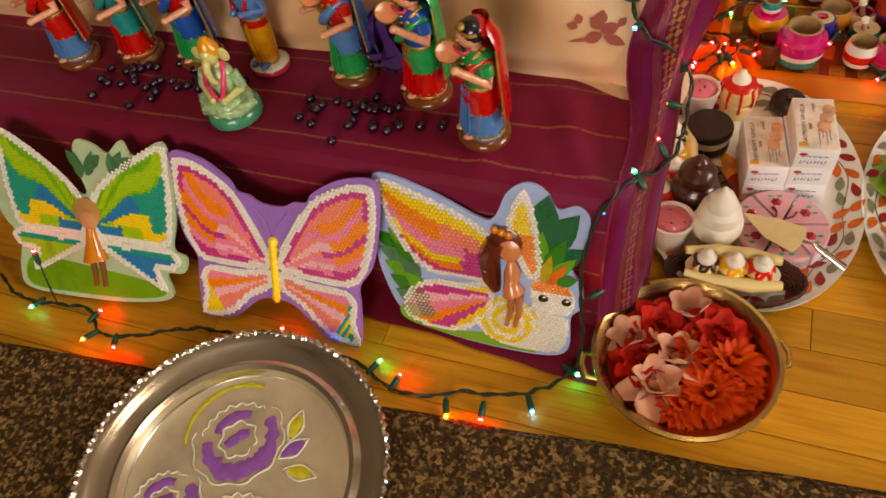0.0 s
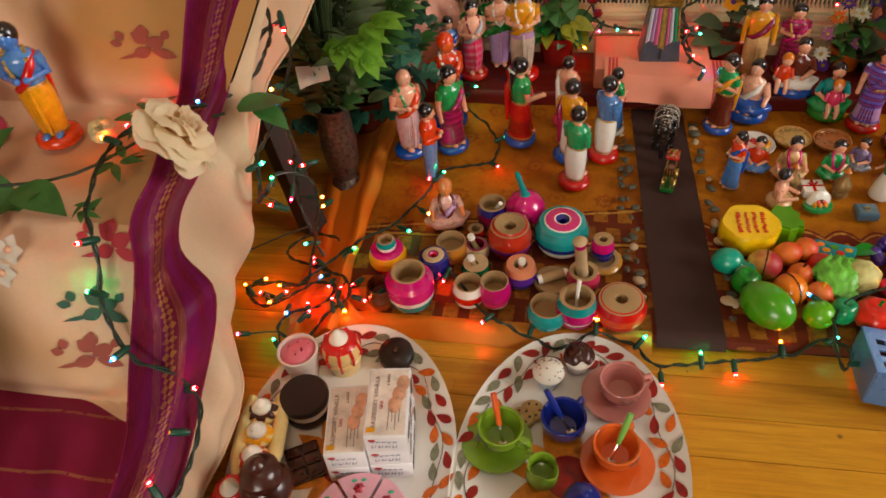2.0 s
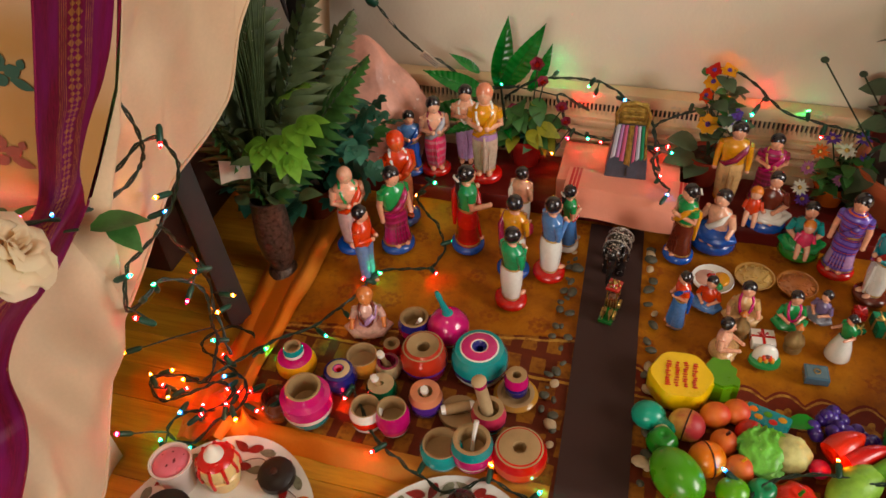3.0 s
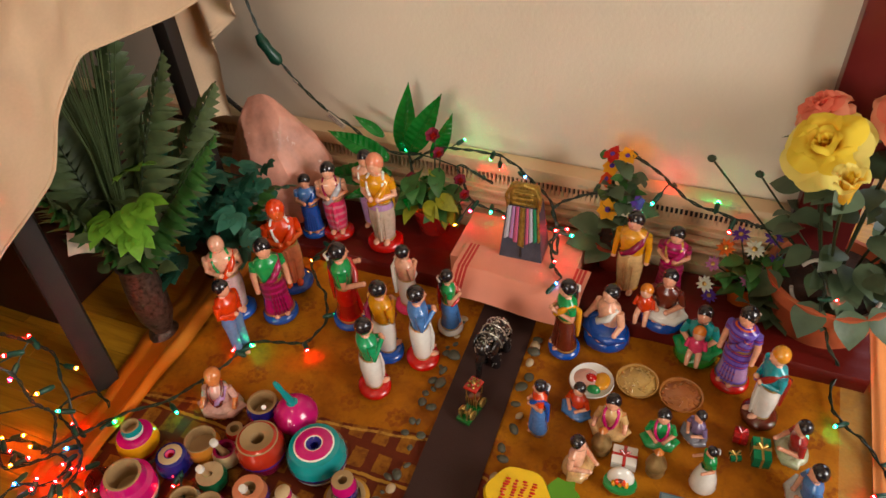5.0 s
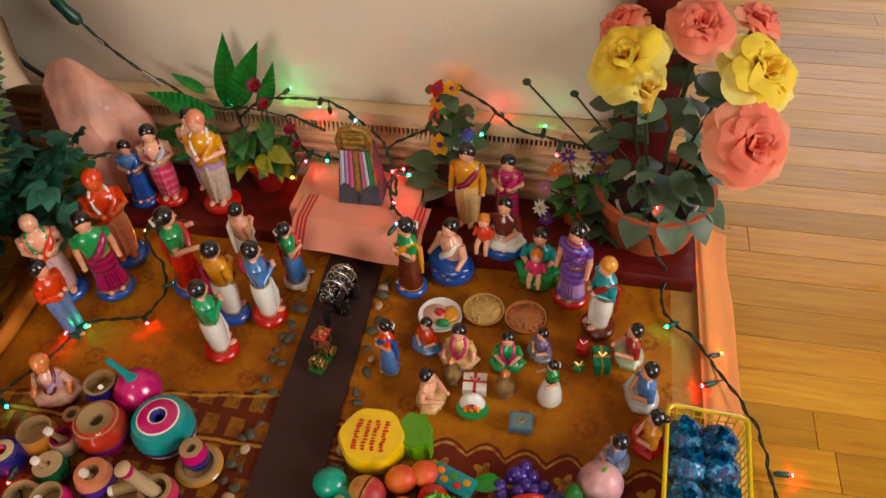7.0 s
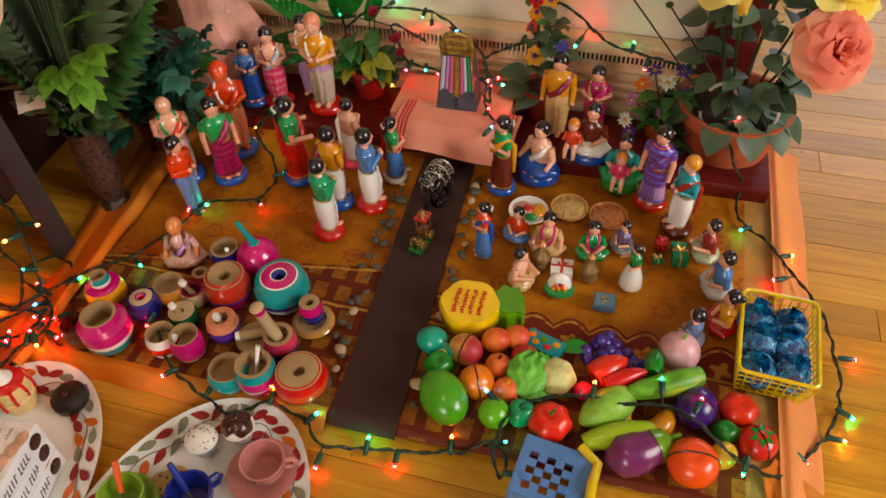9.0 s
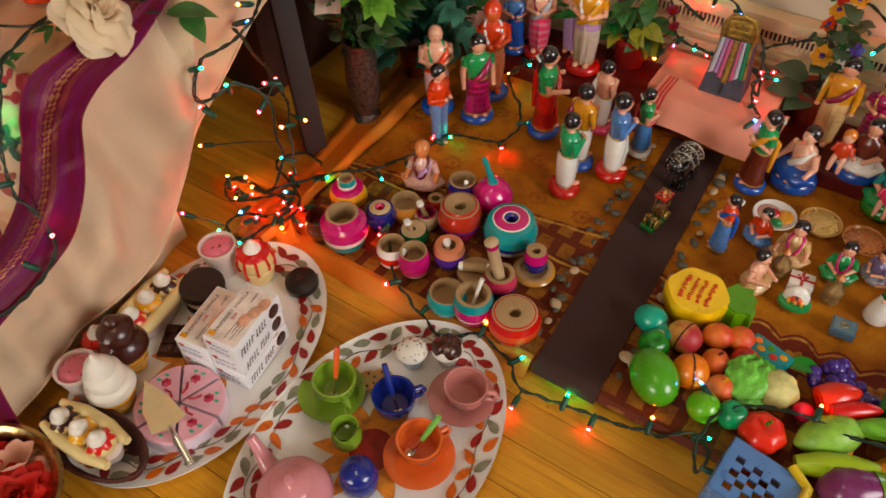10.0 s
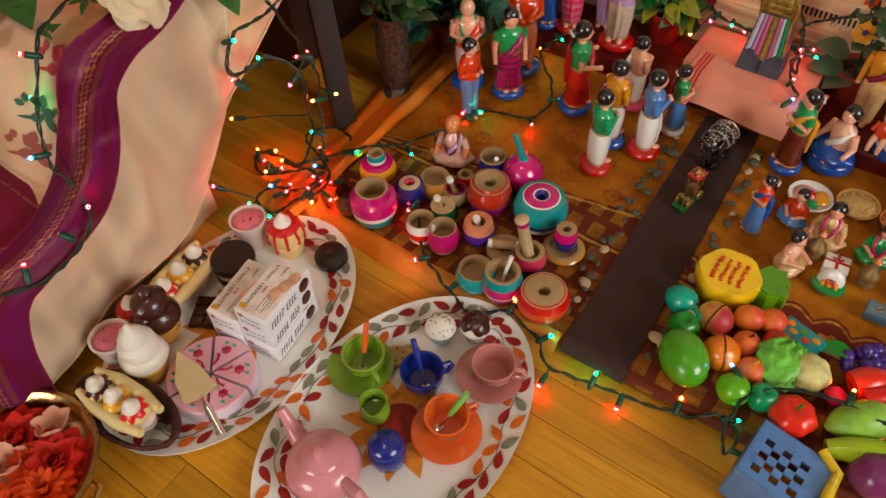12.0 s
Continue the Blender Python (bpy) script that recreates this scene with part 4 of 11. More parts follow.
def platter(m, a, b, seed):
    t = thing("platter", "white oval platter with printed autumn leaves round the rim", "plate", m, "leaf-patterned platters")
    g = Geo()
    oval(g, [(0.0001, 0.006), (0.70, 0.006), (0.76, 0.008), (0.985, 0.0195), (1.0, 0.0205), (1.0, 0.0185), (0.97, 0.0165), (0.74, 0.003), (0.70, 0.0), (0.0001, 0.0)], CHINA, a, b)
    part("dish", g, t)
    g = Geo()
    r = random.Random(seed)

    def spot(ang, f):
        z = 0.0066 if f < 0.72 else 0.0088 + (f - 0.76) * 0.0512
        return Vector((a * f * math.cos(ang), b * f * math.sin(ang), z + 0.0004))
    n = 84
    for i in range(n):
        ang = 2 * math.pi * (i + 0.3 * r.random()) / n
        f = 0.80 if i % 2 else 0.92
        p, q = spot(ang, f), spot(ang + 0.10, f + r.uniform(-0.05, 0.05))
        way = (q - p).normalized()
        out = spot(ang, f + 0.05) - spot(ang, f)
        way = (way + out.normalized() * r.uniform(-0.9, 0.9)).normalized()
        mt = (PR, PR, PO, PG, PR, PO, PG)[r.randrange(7)]
        nrm = Vector((0, 0, 1)) - out.normalized() * 0.22
        g.leaf(p - way * 0.009 + Vector((0, 0, 0.0006)), way, nrm, 0.0245, 0.0115, mt, droop=0.0, fold=0.0, n=6)
    ring = [spot(2 * math.pi * k / 90, 0.845 + 0.03 * math.sin(k * 0.7)) for k in range(90)]
    g.tube(ring, 0.00055, PB, 4, closed=True)
    # flower in the middle
    for k in range(12):
        an = 2 * math.pi * k / 12
        g.leaf((0.022 * math.cos(an), 0.022 * math.sin(an), 0.0068 + 0.0002 * (k % 2)), (math.cos(an), math.sin(an), 0), (0, 0, 1), 0.052, 0.024, PGOLD, droop=0, fold=0, n=6)
    g.lathe([(0, 0.0072), (0.028, 0.0072)], PR, 24)
    pt = part("printed_leaves", g, t, "rust, ochre and grey-green printed leaves")
    tagged(pt, kind="stuff")
    return t


platter(pose(0.158, 0.818, 0.001, 0, 0, 4), 0.138, 0.203, 3)
platter(pose(0.427, 0.829, 0.001, 0, 0, -4), 0.137, 0.203, 4)
# ---- painted clay dolls: one plain mesh each ----
def doll(label, x, y, h, rz, low, up, base=None, skin=SKIN, hair=HAIR, z=TOP + 0.003, dress="dhoti", sash=None, garland=None, bun=False, turban=None, arms="fold", band=None, group="standing dolls of the display", lean=0.0, trim=GOLD, cloak=None, sleeves=False, girth=1.02):
    """Standing figure of height h; faces -y before it is turned by rz."""
    g = Geo()
    b = 0.085 if base else 0.0
    stout = 1.24 if cloak else girth
    if base:
        g.lathe([(0, 0), (0.165, 0), (0.178, 0.02), (0.172, 0.065), (0.13, b), (0, b)], base, 22, sy=0.92)
    if dress == "saree":
        g.lathe([(0.02, b), (0.150, b), (0.142, b + 0.06), (0.120, 0.30), (0.128, 0.42), (0.100, 0.53)], [low, low, low, cloak, cloak] if cloak else [low, low, band or low, low, low], 18, sy=0.82)
    elif dress == "bell":
        g.lathe([(0.02, b), (0.205, b), (0.212, b + 0.03), (0.180, 0.24), (0.130, 0.42), (0.100, 0.53)], low, 22)
    elif dress == "dhoti":
        g.lathe([(0.02, b), (0.098, b), (0.112, b + 0.08), (0.128, 0.34), (0.125, 0.46), (0.108, 0.53)], [low, low, low, low, band or low], 18, sy=0.82)
        g.tube([(0.0, -0.105, b + 0.03), (0.01, -0.118, 0.30), (0.0, -0.10, 0.50)], [0.012, 0.022, 0.012], low, 6)
    else:
        for sx in (-1, 1):
            g.lathe([(0.0, b), (0.050, b), (0.055, b + 0.04), (0.062, 0.30), (0.075, 0.46), (0.06, 0.53)], low, 12, Matrix.Translation((sx * 0.055, 0, 0)))
    for sx in (-1, 1):
        g.ball((sx * 0.05, -0.10, b + 0.018), (0.034, 0.055, 0.022), skin, 8, 5)
    g.lathe([(0.108, 0.50), (0.112, 0.56), (0.128, 0.66), (0.135, 0.72), (0.115, 0.775), (0.055, 0.800), (0.042, 0.83)], [up, up, up, up, up, skin], 18, sy=0.72)
    hd = Matrix.Translation((0, -0.012, 0.895)) @ Matrix.Rotation(radians(lean), 4, "X")
    g.ball((0, 0, 0), (0.073, 0.078, 0.092), skin, 14, 10, hd)
    g.ball((0, -0.074, -0.008), (0.010, 0.014, 0.016), skin, 6, 5, hd)
    if hair:
        g.ball((0, 0.014, 0.026), (0.083, 0.083, 0.090), hair, 16, 9, hd, lo=-42)
        if bun:
            g.ball((0, 0.085, -0.02), (0.045, 0.04, 0.05), hair, 10, 6, hd)
            g.tube([(0, 0.09, -0.02), (0, 0.095, -0.16), (0, 0.085, -0.30)], [0.035, 0.026, 0.010], hair, 8, hd)
            g.tube([(-0.055, 0.105, -0.01), (0.0, 0.13, 0.012), (0.055, 0.105, -0.01)], 0.012, WHITE, 6, hd)
    if turban:
        g.ball((0, 0.0, 0.045), (0.090, 0.092, 0.066), turban, 14, 8, hd)
        g.tube([(0.085 * math.cos(a * 0.5), 0.085 * math.sin(a * 0.5), 0.028 + 0.01 * math.sin(a)) for a in range(13)], 0.02, turban, 6, hd)
    sl = up if dress != "bare" else skin
    for sx in (-1, 1):
        sh, el = (sx * 0.120, 0.0, 0.745), (sx * 0.150, 0.006, 0.595)
        ha = {"fold": (sx * 0.035, -0.135, 0.615), "down": (sx * 0.155, -0.045, 0.43), "pray": (sx * 0.018, -0.150, 0.675), "out": (sx * 0.16, -0.17, 0.60), "up": (sx * 0.10, -0.16, 0.76)}[arms]
        mid = [(a + c) / 2 for a, c in zip(sh, el)]
        g.tube([sh, mid], [0.046, 0.042], sl, 8)
        g.tube([mid, el, [(a * 0.5 + c * 0.5) for a, c in zip(el, ha)], ha], [0.036, 0.033, 0.028, 0.023], sl if sleeves else skin, 8)
        g.ball(ha, 0.028, skin, 8, 5)
    if cloak:
        def drape(u, v):
            a = radians(20 + 140 * u)
            w = 0.085 + 0.055 * sm(0.0, 0.22, v) + 0.03 * v
            return (w * math.cos(a) * 1.05, w * math.sin(a) * 0.95 + 0.012 + 0.008 * math.sin(u * 25) * v, 0.985 - 0.74 * v + 0.03 * math.sin(math.pi * u) * (1 - v))
        g.grid(drape, 18, 14, cloak)
        g.ball((0, 0.040, 0.030), (0.082, 0.070, 0.080), cloak, 14, 8, hd, lo=-30)
        g.tube([(0.084 * math.cos(radians(a)), -0.010 - 0.052 * math.sin(radians(a)), 0.052) for a in range(-10, 200, 15)], 0.011, trim, 6, hd)
        for a in (20, 160):
            g.tube([drape((a - 20) / 140, v / 10) for v in range(2, 11)], 0.007, trim, 5)
        for zz, rr, n in ((0.13, 0.150, 16), (0.30, 0.124, 12)):
            for k in range(n):
                g.ball((rr * math.cos(6.2832 * k / n), 0.82 * rr * math.sin(6.2832 * k / n), zz + 0.012 * (k % 2)), 0.009, trim, 5, 3)
        g.tube([(0.06 * math.cos(a * 0.52), -0.075 + 0.03 * math.sin(a * 0.52), 0.82) for a in range(-6, 7)], 0.010, PINK, 5)
        # drum held to the side
        m = Matrix.Translation((-0.055, -0.125, 0.775)) @ Matrix.Diagonal((0.80, 0.80, 0.80, 1)) @ Matrix.Rotation(radians(48), 4, "Z") @ Matrix.Rotation(radians(62), 4, "X")
        g.lathe([(0, -0.024), (0.088, -0.024), (0.100, -0.016), (0.100, 0.016), (0.088, 0.026), (0.080, 0.022), (0, 0.024)], [PEACHP, trim, EARTH, trim, trim, PEACHP], 22, m)
        for k in range(3):
            g.tube([(0.05 * math.sin(t) * (1 + 0.2 * k), -0.085 - 0.012 * k, 0.79 - 0.04 * k - 0.03 * (1 - abs(math.sin(t)))) for t in (-1.4, -0.7, 0, 0.7, 1.4)], 0.007, GOLD, 5)
        g.ball((0, -0.045, 0.078), (0.03, 0.03, 0.025), GOLD, 8, 5, hd)
    if sash:
        g.tube([(0.105, 0.01, 0.765), (0.085, -0.085, 0.70), (0.02, -0.112, 0.60), (-0.06, -0.10, 0.53), (-0.11, -0.02, 0.49)], [0.020, 0.034, 0.036, 0.030, 0.015], sash, 8)
        g.tube([(0.105, 0.01, 0.765), (0.10, 0.085, 0.66), (0.08, 0.10, 0.45), (0.075, 0.105, 0.26)], [0.020, 0.034, 0.03, 0.016], sash, 8)
    if garland:
        loop = [(0.052, 0.035, 0.805), (0.075, -0.035, 0.785), (0.072, -0.092, 0.700), (0.040, -0.106, 0.600), (0.0, -0.112, 0.555), (-0.040, -0.106, 0.600), (-0.072, -0.092, 0.700), (-0.075, -0.035, 0.785), (-0.052, 0.035, 0.805)]
        g.tube(loop, 0.013, garland, 6)
        for p, q in zip(loop, loop[1:]):
            g.ball([(a + c) / 2 for a, c in zip(p, q)], 0.019, garland, 6, 4)
    # painted trim: hem, girdle and bangles
    if dress not in ("legs", "bell"):
        w = 0.151 if dress == "saree" else 0.104
        g.lathe([(w, b + 0.010), (w + 0.005, b + 0.022), (w - 0.001, b + 0.034)], trim, 18, sy=0.82)
        g.lathe([(0.110, 0.505), (0.117, 0.520), (0.110, 0.535)], trim, 18, sy=0.78)
        for k in range(5):
            a = radians(-90 + (k - 2) * 13)
            g.tube([(1.02 * (w - 0.004) * math.cos(a), 0.84 * (w - 0.004) * math.sin(a) - 0.004, b + 0.04), (0.118 * math.cos(a), 0.098 * math.sin(a) - 0.006, 0.33), (0.108 * math.cos(a), 0.088 * math.sin(a) - 0.004, 0.50)], [0.010, 0.008, 0.004], low, 5)
    o = one("doll", g, label, "doll", pose(x, y, z, 0, 0, rz) @ Matrix.Diagonal((h * stout, h * stout, h, 1)), group, smooth=60)
    return o


def sitter(label, x, y, h, rz, low, up, base=None, skin=SKIN, hair=HAIR, z=TOP + 0.003, garland=None, sash=None, bun=False, arms="lap", child=None, group="small seated dolls", width=1.0, trunk=False, at=0.13):
    """Figure seated with crossed legs."""
    g = Geo()
    b = 0.0
    if base:
        g.lathe([(0, 0), (0.30, 0), (0.33, 0.03), (0.31, 0.13), (0.26, 0.17), (0, 0.17)], base, 18, sx=width)
        b = 0.12
    g.ball((0, -0.02, b + 0.12), (0.30 * width, 0.25, 0.12), low, 16, 8)
    for sx in (-1, 1):
        g.tube([(sx * 0.10, 0.04, b + 0.13), (sx * 0.28 * width, -0.08, b + 0.13), (sx * 0.20, -0.20, b + 0.10), (-sx * 0.03, -0.24, b + 0.08)], [0.10, 0.095, 0.075, 0.045], low, 8)
        g.ball((-sx * 0.07, -0.25, b + 0.06), (0.05, 0.035, 0.03), skin, 8, 5)
    g.lathe([(0.16, b + 0.10), (0.165, b + 0.20), (0.15, b + 0.30), (0.185, b + 0.44), (0.165, b + 0.53), (0.075, b + 0.58), (0.06, b + 0.63)], [up, up, up, up, up, skin], 16, sy=0.75)
    k = (1.0 - b) / 1.0
    hz = b + 0.60 + 0.145 * k
    g.ball((0, -0.02, hz), (0.115 * k, 0.12 * k, 0.14 * k), skin, 14, 10)
    g.ball((0, -0.14 * k, hz - 0.01), (0.016, 0.02, 0.025), skin, 6, 5)
    if hair:
        g.ball((0, 0.012, hz + 0.040), (0.132 * k, 0.130 * k, 0.138 * k), hair, 16, 9, lo=-38)
        if bun:
            g.ball((0, 0.14 * k, hz - 0.01), 0.07 * k, hair, 10, 6)
    for sx in (-1, 1):
        sh, el = (sx * 0.175, 0.0, b + 0.50), (sx * 0.245, -0.02, b + 0.31)
        ha = {"lap": (sx * 0.07, -0.20, b + 0.24), "knee": (sx * 0.26, -0.17, b + 0.24), "pray": (sx * 0.025, -0.22, b + 0.42), "give": (sx * 0.10, -0.32, b + 0.34)}[arms]
        g.tube([sh, el], [0.062, 0.055], up, 8)
        g.tube([el, [(a + c) / 2 for a, c in zip(el, ha)], ha], [0.048, 0.042, 0.034], skin, 8)
        g.ball(ha, 0.042, skin, 8, 5)
    if garland:
        g.tube([(0.075, 0.04, b + 0.60), (0.115, -0.06, b + 0.55), (0.105, -0.145, b + 0.42), (0.055, -0.165, b + 0.29), (0.0, -0.175, b + 0.25), (-0.055, -0.165, b + 0.29), (-0.105, -0.145, b + 0.42), (-0.115, -0.06, b + 0.55), (-0.075, 0.04, b + 0.60)], 0.030, garland, 6)
    if sash:
        g.tube([(0.14, 0.0, b + 0.54), (0.10, -0.13, b + 0.42), (-0.04, -0.15, b + 0.27), (-0.15, -0.05, b + 0.18)], [0.03, 0.05, 0.05, 0.03], sash, 8)
    if trunk:
        g.tube([(0, -0.13 * k, hz - 0.02), (0.01, -0.20 * k, hz - 0.10), (0.03, -0.21 * k, hz - 0.20), (0.06, -0.19 * k, hz - 0.26)], [0.050, 0.042, 0.034, 0.024], skin, 8)
        for sx in (-1, 1):
            g.ball((sx * 0.17 * k, 0.01, hz - 0.01), (0.085 * k, 0.022, 0.10 * k), skin, 10, 6)
        g.lathe([(0.10, 0), (0.085, 0.05), (0.04, 0.11), (0, 0.13)], hair, 12, Matrix.Translation((0, 0, hz + 0.09)))
    if child:
        c2, c3 = child
        g.ball((at, -0.24, b + 0.34), (0.125, 0.11, 0.18), c2, 12, 8)
        g.ball((at, -0.27, b + 0.60), (0.090, 0.094, 0.105), c3, 12, 8)
        g.ball((at, -0.255, b + 0.630), (0.098, 0.096, 0.100), paint(0.70, 0.34, 0.05), 12, 6, lo=-10)
        for sx in (-1, 1):
            g.tube([(at + sx * 0.06, -0.29, b + 0.24), (at + sx * 0.07, -0.39, b + 0.18), (at + sx * 0.07, -0.40, b + 0.04)], [0.05, 0.042, 0.032], c3, 8)
            g.tube([(at + sx * 0.10, -0.24, b + 0.44), (at + sx * 0.14, -0.30, b + 0.32)], [0.040, 0.030], c2, 7)
    return one("doll", g, label, "doll", pose(x, y, z, 0, 0, rz) @ Matrix.Diagonal((h, h, h, 1)), group, smooth=60)


STR_V = banded("violet_striped_enamel", (0.16, 0.07, 0.30), (0.28, 0.22, 0.52), 13, 0.45, (0.60, 0.20, 0.05))
STR_W = banded("wine_striped_enamel", (0.24, 0.02, 0.09), (0.45, 0.04, 0.22), 15, 0.4)
STR_P = banded("pink_striped_enamel", (0.75, 0.13, 0.28), (0.70, 0.34, 0.40), 11, 0.4)
LEDGE = TOP + 0.030
CREAMP = paint(0.72, 0.55, 0.33)
LILAC = paint(0.50, 0.36, 0.52)
PALEBLUE = paint(0.16, 0.30, 0.50)
JEANS = paint(0.22, 0.30, 0.45)
AQUA = paint(0.06, 0.36, 0.40)
PEACHP = paint(0.78, 0.42, 0.27)
EARTH = paint(0.16, 0.075, 0.030)
# the crowd by the runner
doll("clay priest doll with bare chest, white dhoti and green garland", 0.141, 1.402, 0.165, 40, paint(0.62, 0.48, 0.48), SKIN2, BLUE, skin=SKIN2, hair=None, garland=GREEN, sash=ORNG)
doll("clay man doll in orange shirt and blue jeans", 0.188, 1.338, 0.143, 85, JEANS, ORNG, None, dress="legs", arms="fold", sleeves=True)
doll("clay woman doll in wine-red saree and green blouse", 0.212, 1.418, 0.160, 45, STR_W, GREEN, BLUE, dress="saree", sash=STR_W, bun=True, arms="down", band=MAGENTA)
doll("clay ascetic doll in orange robe with white garland, on blue base", 0.198, 1.486, 0.178, 38, PEACHP, ORNG, BLUE, hair=ORNG, skin=paint(0.72, 0.24, 0.08), garland=WHITE, sash=ORNG)
doll("small clay goddess doll in blue saree", 0.186, 1.588, 0.125, 25, BLUE, PALEBLUE, BLUE, dress="saree", sash=BLUE, bun=True, z=LEDGE)
doll("clay man doll with pink dhoti, silver shawl and garland", 0.228, 1.600, 0.150, 25, STR_P, SKIN2, RED, skin=SKIN2, garland=WINE, sash=paint(0.45, 0.45, 0.48), z=LEDGE)
doll("tall clay saint doll with yellow robe, lilac waistband and garland", 0.318, 1.600, 0.185, 8, paint(0.60, 0.52, 0.45), YELLOW, RED, skin=SKIN2, hair=paint(0.74, 0.40, 0.28), garland=WHITE, sash=YELLOW, band=LILAC, z=LEDGE, girth=0.95)
doll("clay man doll with joined palms standing behind the saint", 0.272, 1.648, 0.150, 12, LILAC, SKIN2, None, garland=WHITE, arms="pray", z=LEDGE)
doll("clay woman doll in red saree and green blouse, facing the procession", 0.325, 1.445, 0.160, 125, RED, GREEN, BLUE, dress="saree", sash=RED, bun=True, arms="out", band=paint(0.35, 0.02, 0.02), girth=1.05)
doll("clay man doll in yellow shirt with blue base, facing the procession", 0.410, 1.402, 0.150, 155, WHITE, YELLOW, BLUE, arms="pray", sash=WINE, sleeves=True)
doll("clay man doll with bare chest and pale dhoti", 0.402, 1.500, 0.130, 150, WHITE, SKIN2, PINK, skin=SKIN2, arms="pray", sash=WHITE)
doll("clay man doll in blue shirt and white dhoti", 0.466, 1.408, 0.152, 125, WHITE, PALEBLUE, RED, arms="pray", sleeves=True)
doll("clay man doll in green shirt and white dhoti", 0.420, 1.336, 0.146, 140, WHITE, paint(0.04, 0.36, 0.20), RED, arms="pray", sleeves=True)
doll("small clay woman doll in blue skirt and red shawl", 0.482, 1.480, 0.122, 120, PALEBLUE, GREEN, WHITE, dress="saree", sash=RED, bun=True)
doll("clay woman doll in brown skirt and green blouse", 0.659, 1.495, 0.142, -55, BROWN, GREEN, BLUE, dress="saree", sash=YELLOW, bun=True, arms="pray")
sitter("clay man doll with bare chest seated on blue base", 0.713, 1.538, 0.108, -30, BLUE, SKIN2, BLUE, skin=SKIN2, arms="knee", sash=WHITE, group="seated dolls of the display")
sitter("clay mother doll in brown holding a child in orange", 0.787, 1.575, 0.100, -8, WHITE, BROWN, BLUE, child=(ORNG, SKIN2), at=-0.24, z=LEDGE, group="seated dolls of the display")
sitter("clay woman doll in green holding a child in pink", 0.843, 1.548, 0.098, -5, GREEN, TEAL, paint(0.05, 0.22, 0.05), child=(PINK, SKIN2), at=0.0, bun=True, group="seated dolls of the display")
doll("clay woman doll in violet striped saree, on red base", 0.894, 1.512, 0.150, -25, STR_V, STR_V, RED, dress="saree", sash=STR_V, bun=True, arms="down", band=LILAC)
doll("clay man doll with turban, aqua coat and red scarf", 0.937, 1.464, 0.142, -60, WHITE, AQUA, BROWN, hair=paint(0.74, 0.44, 0.10), skin=SKIN2, sash=paint(0.35, 0.05, 0.03), arms="fold", sleeves=True)
doll("clay bridegroom doll in yellow shirt with maroon shawl", 0.723, 1.628, 0.148, -5, CREAMP, YELLOW, None, sash=WINE, arms="down", sleeves=True, z=LEDGE, girth=1.10, trim=YELLOW)
doll("clay bride doll in wine-red saree with necklaces", 0.783, 1.636, 0.128, -5, STR_W, STR_W, None, dress="saree", sash=MAGENTA, bun=True, garland=GOLD, z=LEDGE, girth=1.12)
# the small wedding party
doll("small clay woman doll in blue saree and orange blouse", 0.663, 1.348, 0.102, -70, PALEBLUE, ORNG, None, dress="saree", sash=BLUE, bun=True, arms="fold", group="small wedding dolls")
sitter("small clay child doll in orange seated", 0.706, 1.392, 0.066, -20, PALEBLUE, ORNG, group="small wedding dolls")
sitter("small clay groom doll in cream with red garland", 0.754, 1.378, 0.080, 0, CREAMP, CREAMP, garland=MAGENTA, group="small wedding dolls", arms="knee")
sitter("small clay bride doll in green with pink garland", 0.819, 1.382, 0.072, 5, GREEN, GREEN, garland=MAGENTA, bun=True, group="small wedding dolls", arms="lap")
sitter("small clay man doll in grey seated", 0.863, 1.404, 0.060, -40, GREY, paint(0.22, 0.18, 0.28), group="small wedding dolls")
sitter("small clay priest doll with bare chest seated", 0.726, 1.305, 0.076, 70, CREAMP, SKIN2, skin=SKIN2, group="small wedding dolls", arms="give")
doll("small clay girl doll in green blouse and white skirt", 0.881, 1.337, 0.080, -60, WHITE, GREEN, None, dress="bell", bun=True, arms="out", group="small wedding dolls")
sitter("small clay man doll in red vest beside the gifts", 0.983, 1.418, 0.078, -70, paint(0.50, 0.52, 0.40), paint(0.35, 0.06, 0.05), group="small wedding dolls", arms="give")
sitter("small clay man doll in blue shirt seated", 1.001, 1.354, 0.085, -70, paint(0.55, 0.55, 0.55), PALEBLUE, group="small wedding dolls")
sitter("small clay woman doll in red and yellow saree", 1.009, 1.290, 0.080, -80, RED, YELLOW, group="small wedding dolls", bun=True)
sitter("small clay man doll in grey-blue seated", 0.967, 1.252, 0.078, -120, paint(0.35, 0.38, 0.45), paint(0.22, 0.28, 0.40), group="small wedding dolls")
PALEROSE = paint(0.70, 0.50, 0.44)
sitter("clay sage doll in pale pink and lilac robe with bead necklace", 0.228, 1.232, 0.092, 18, PALEROSE, PALEROSE, None, skin=paint(0.70, 0.36, 0.16), hair=paint(0.66, 0.34, 0.15), garland=BROWN, sash=LILAC, group="seated dolls of the display", arms="knee", width=1.12)
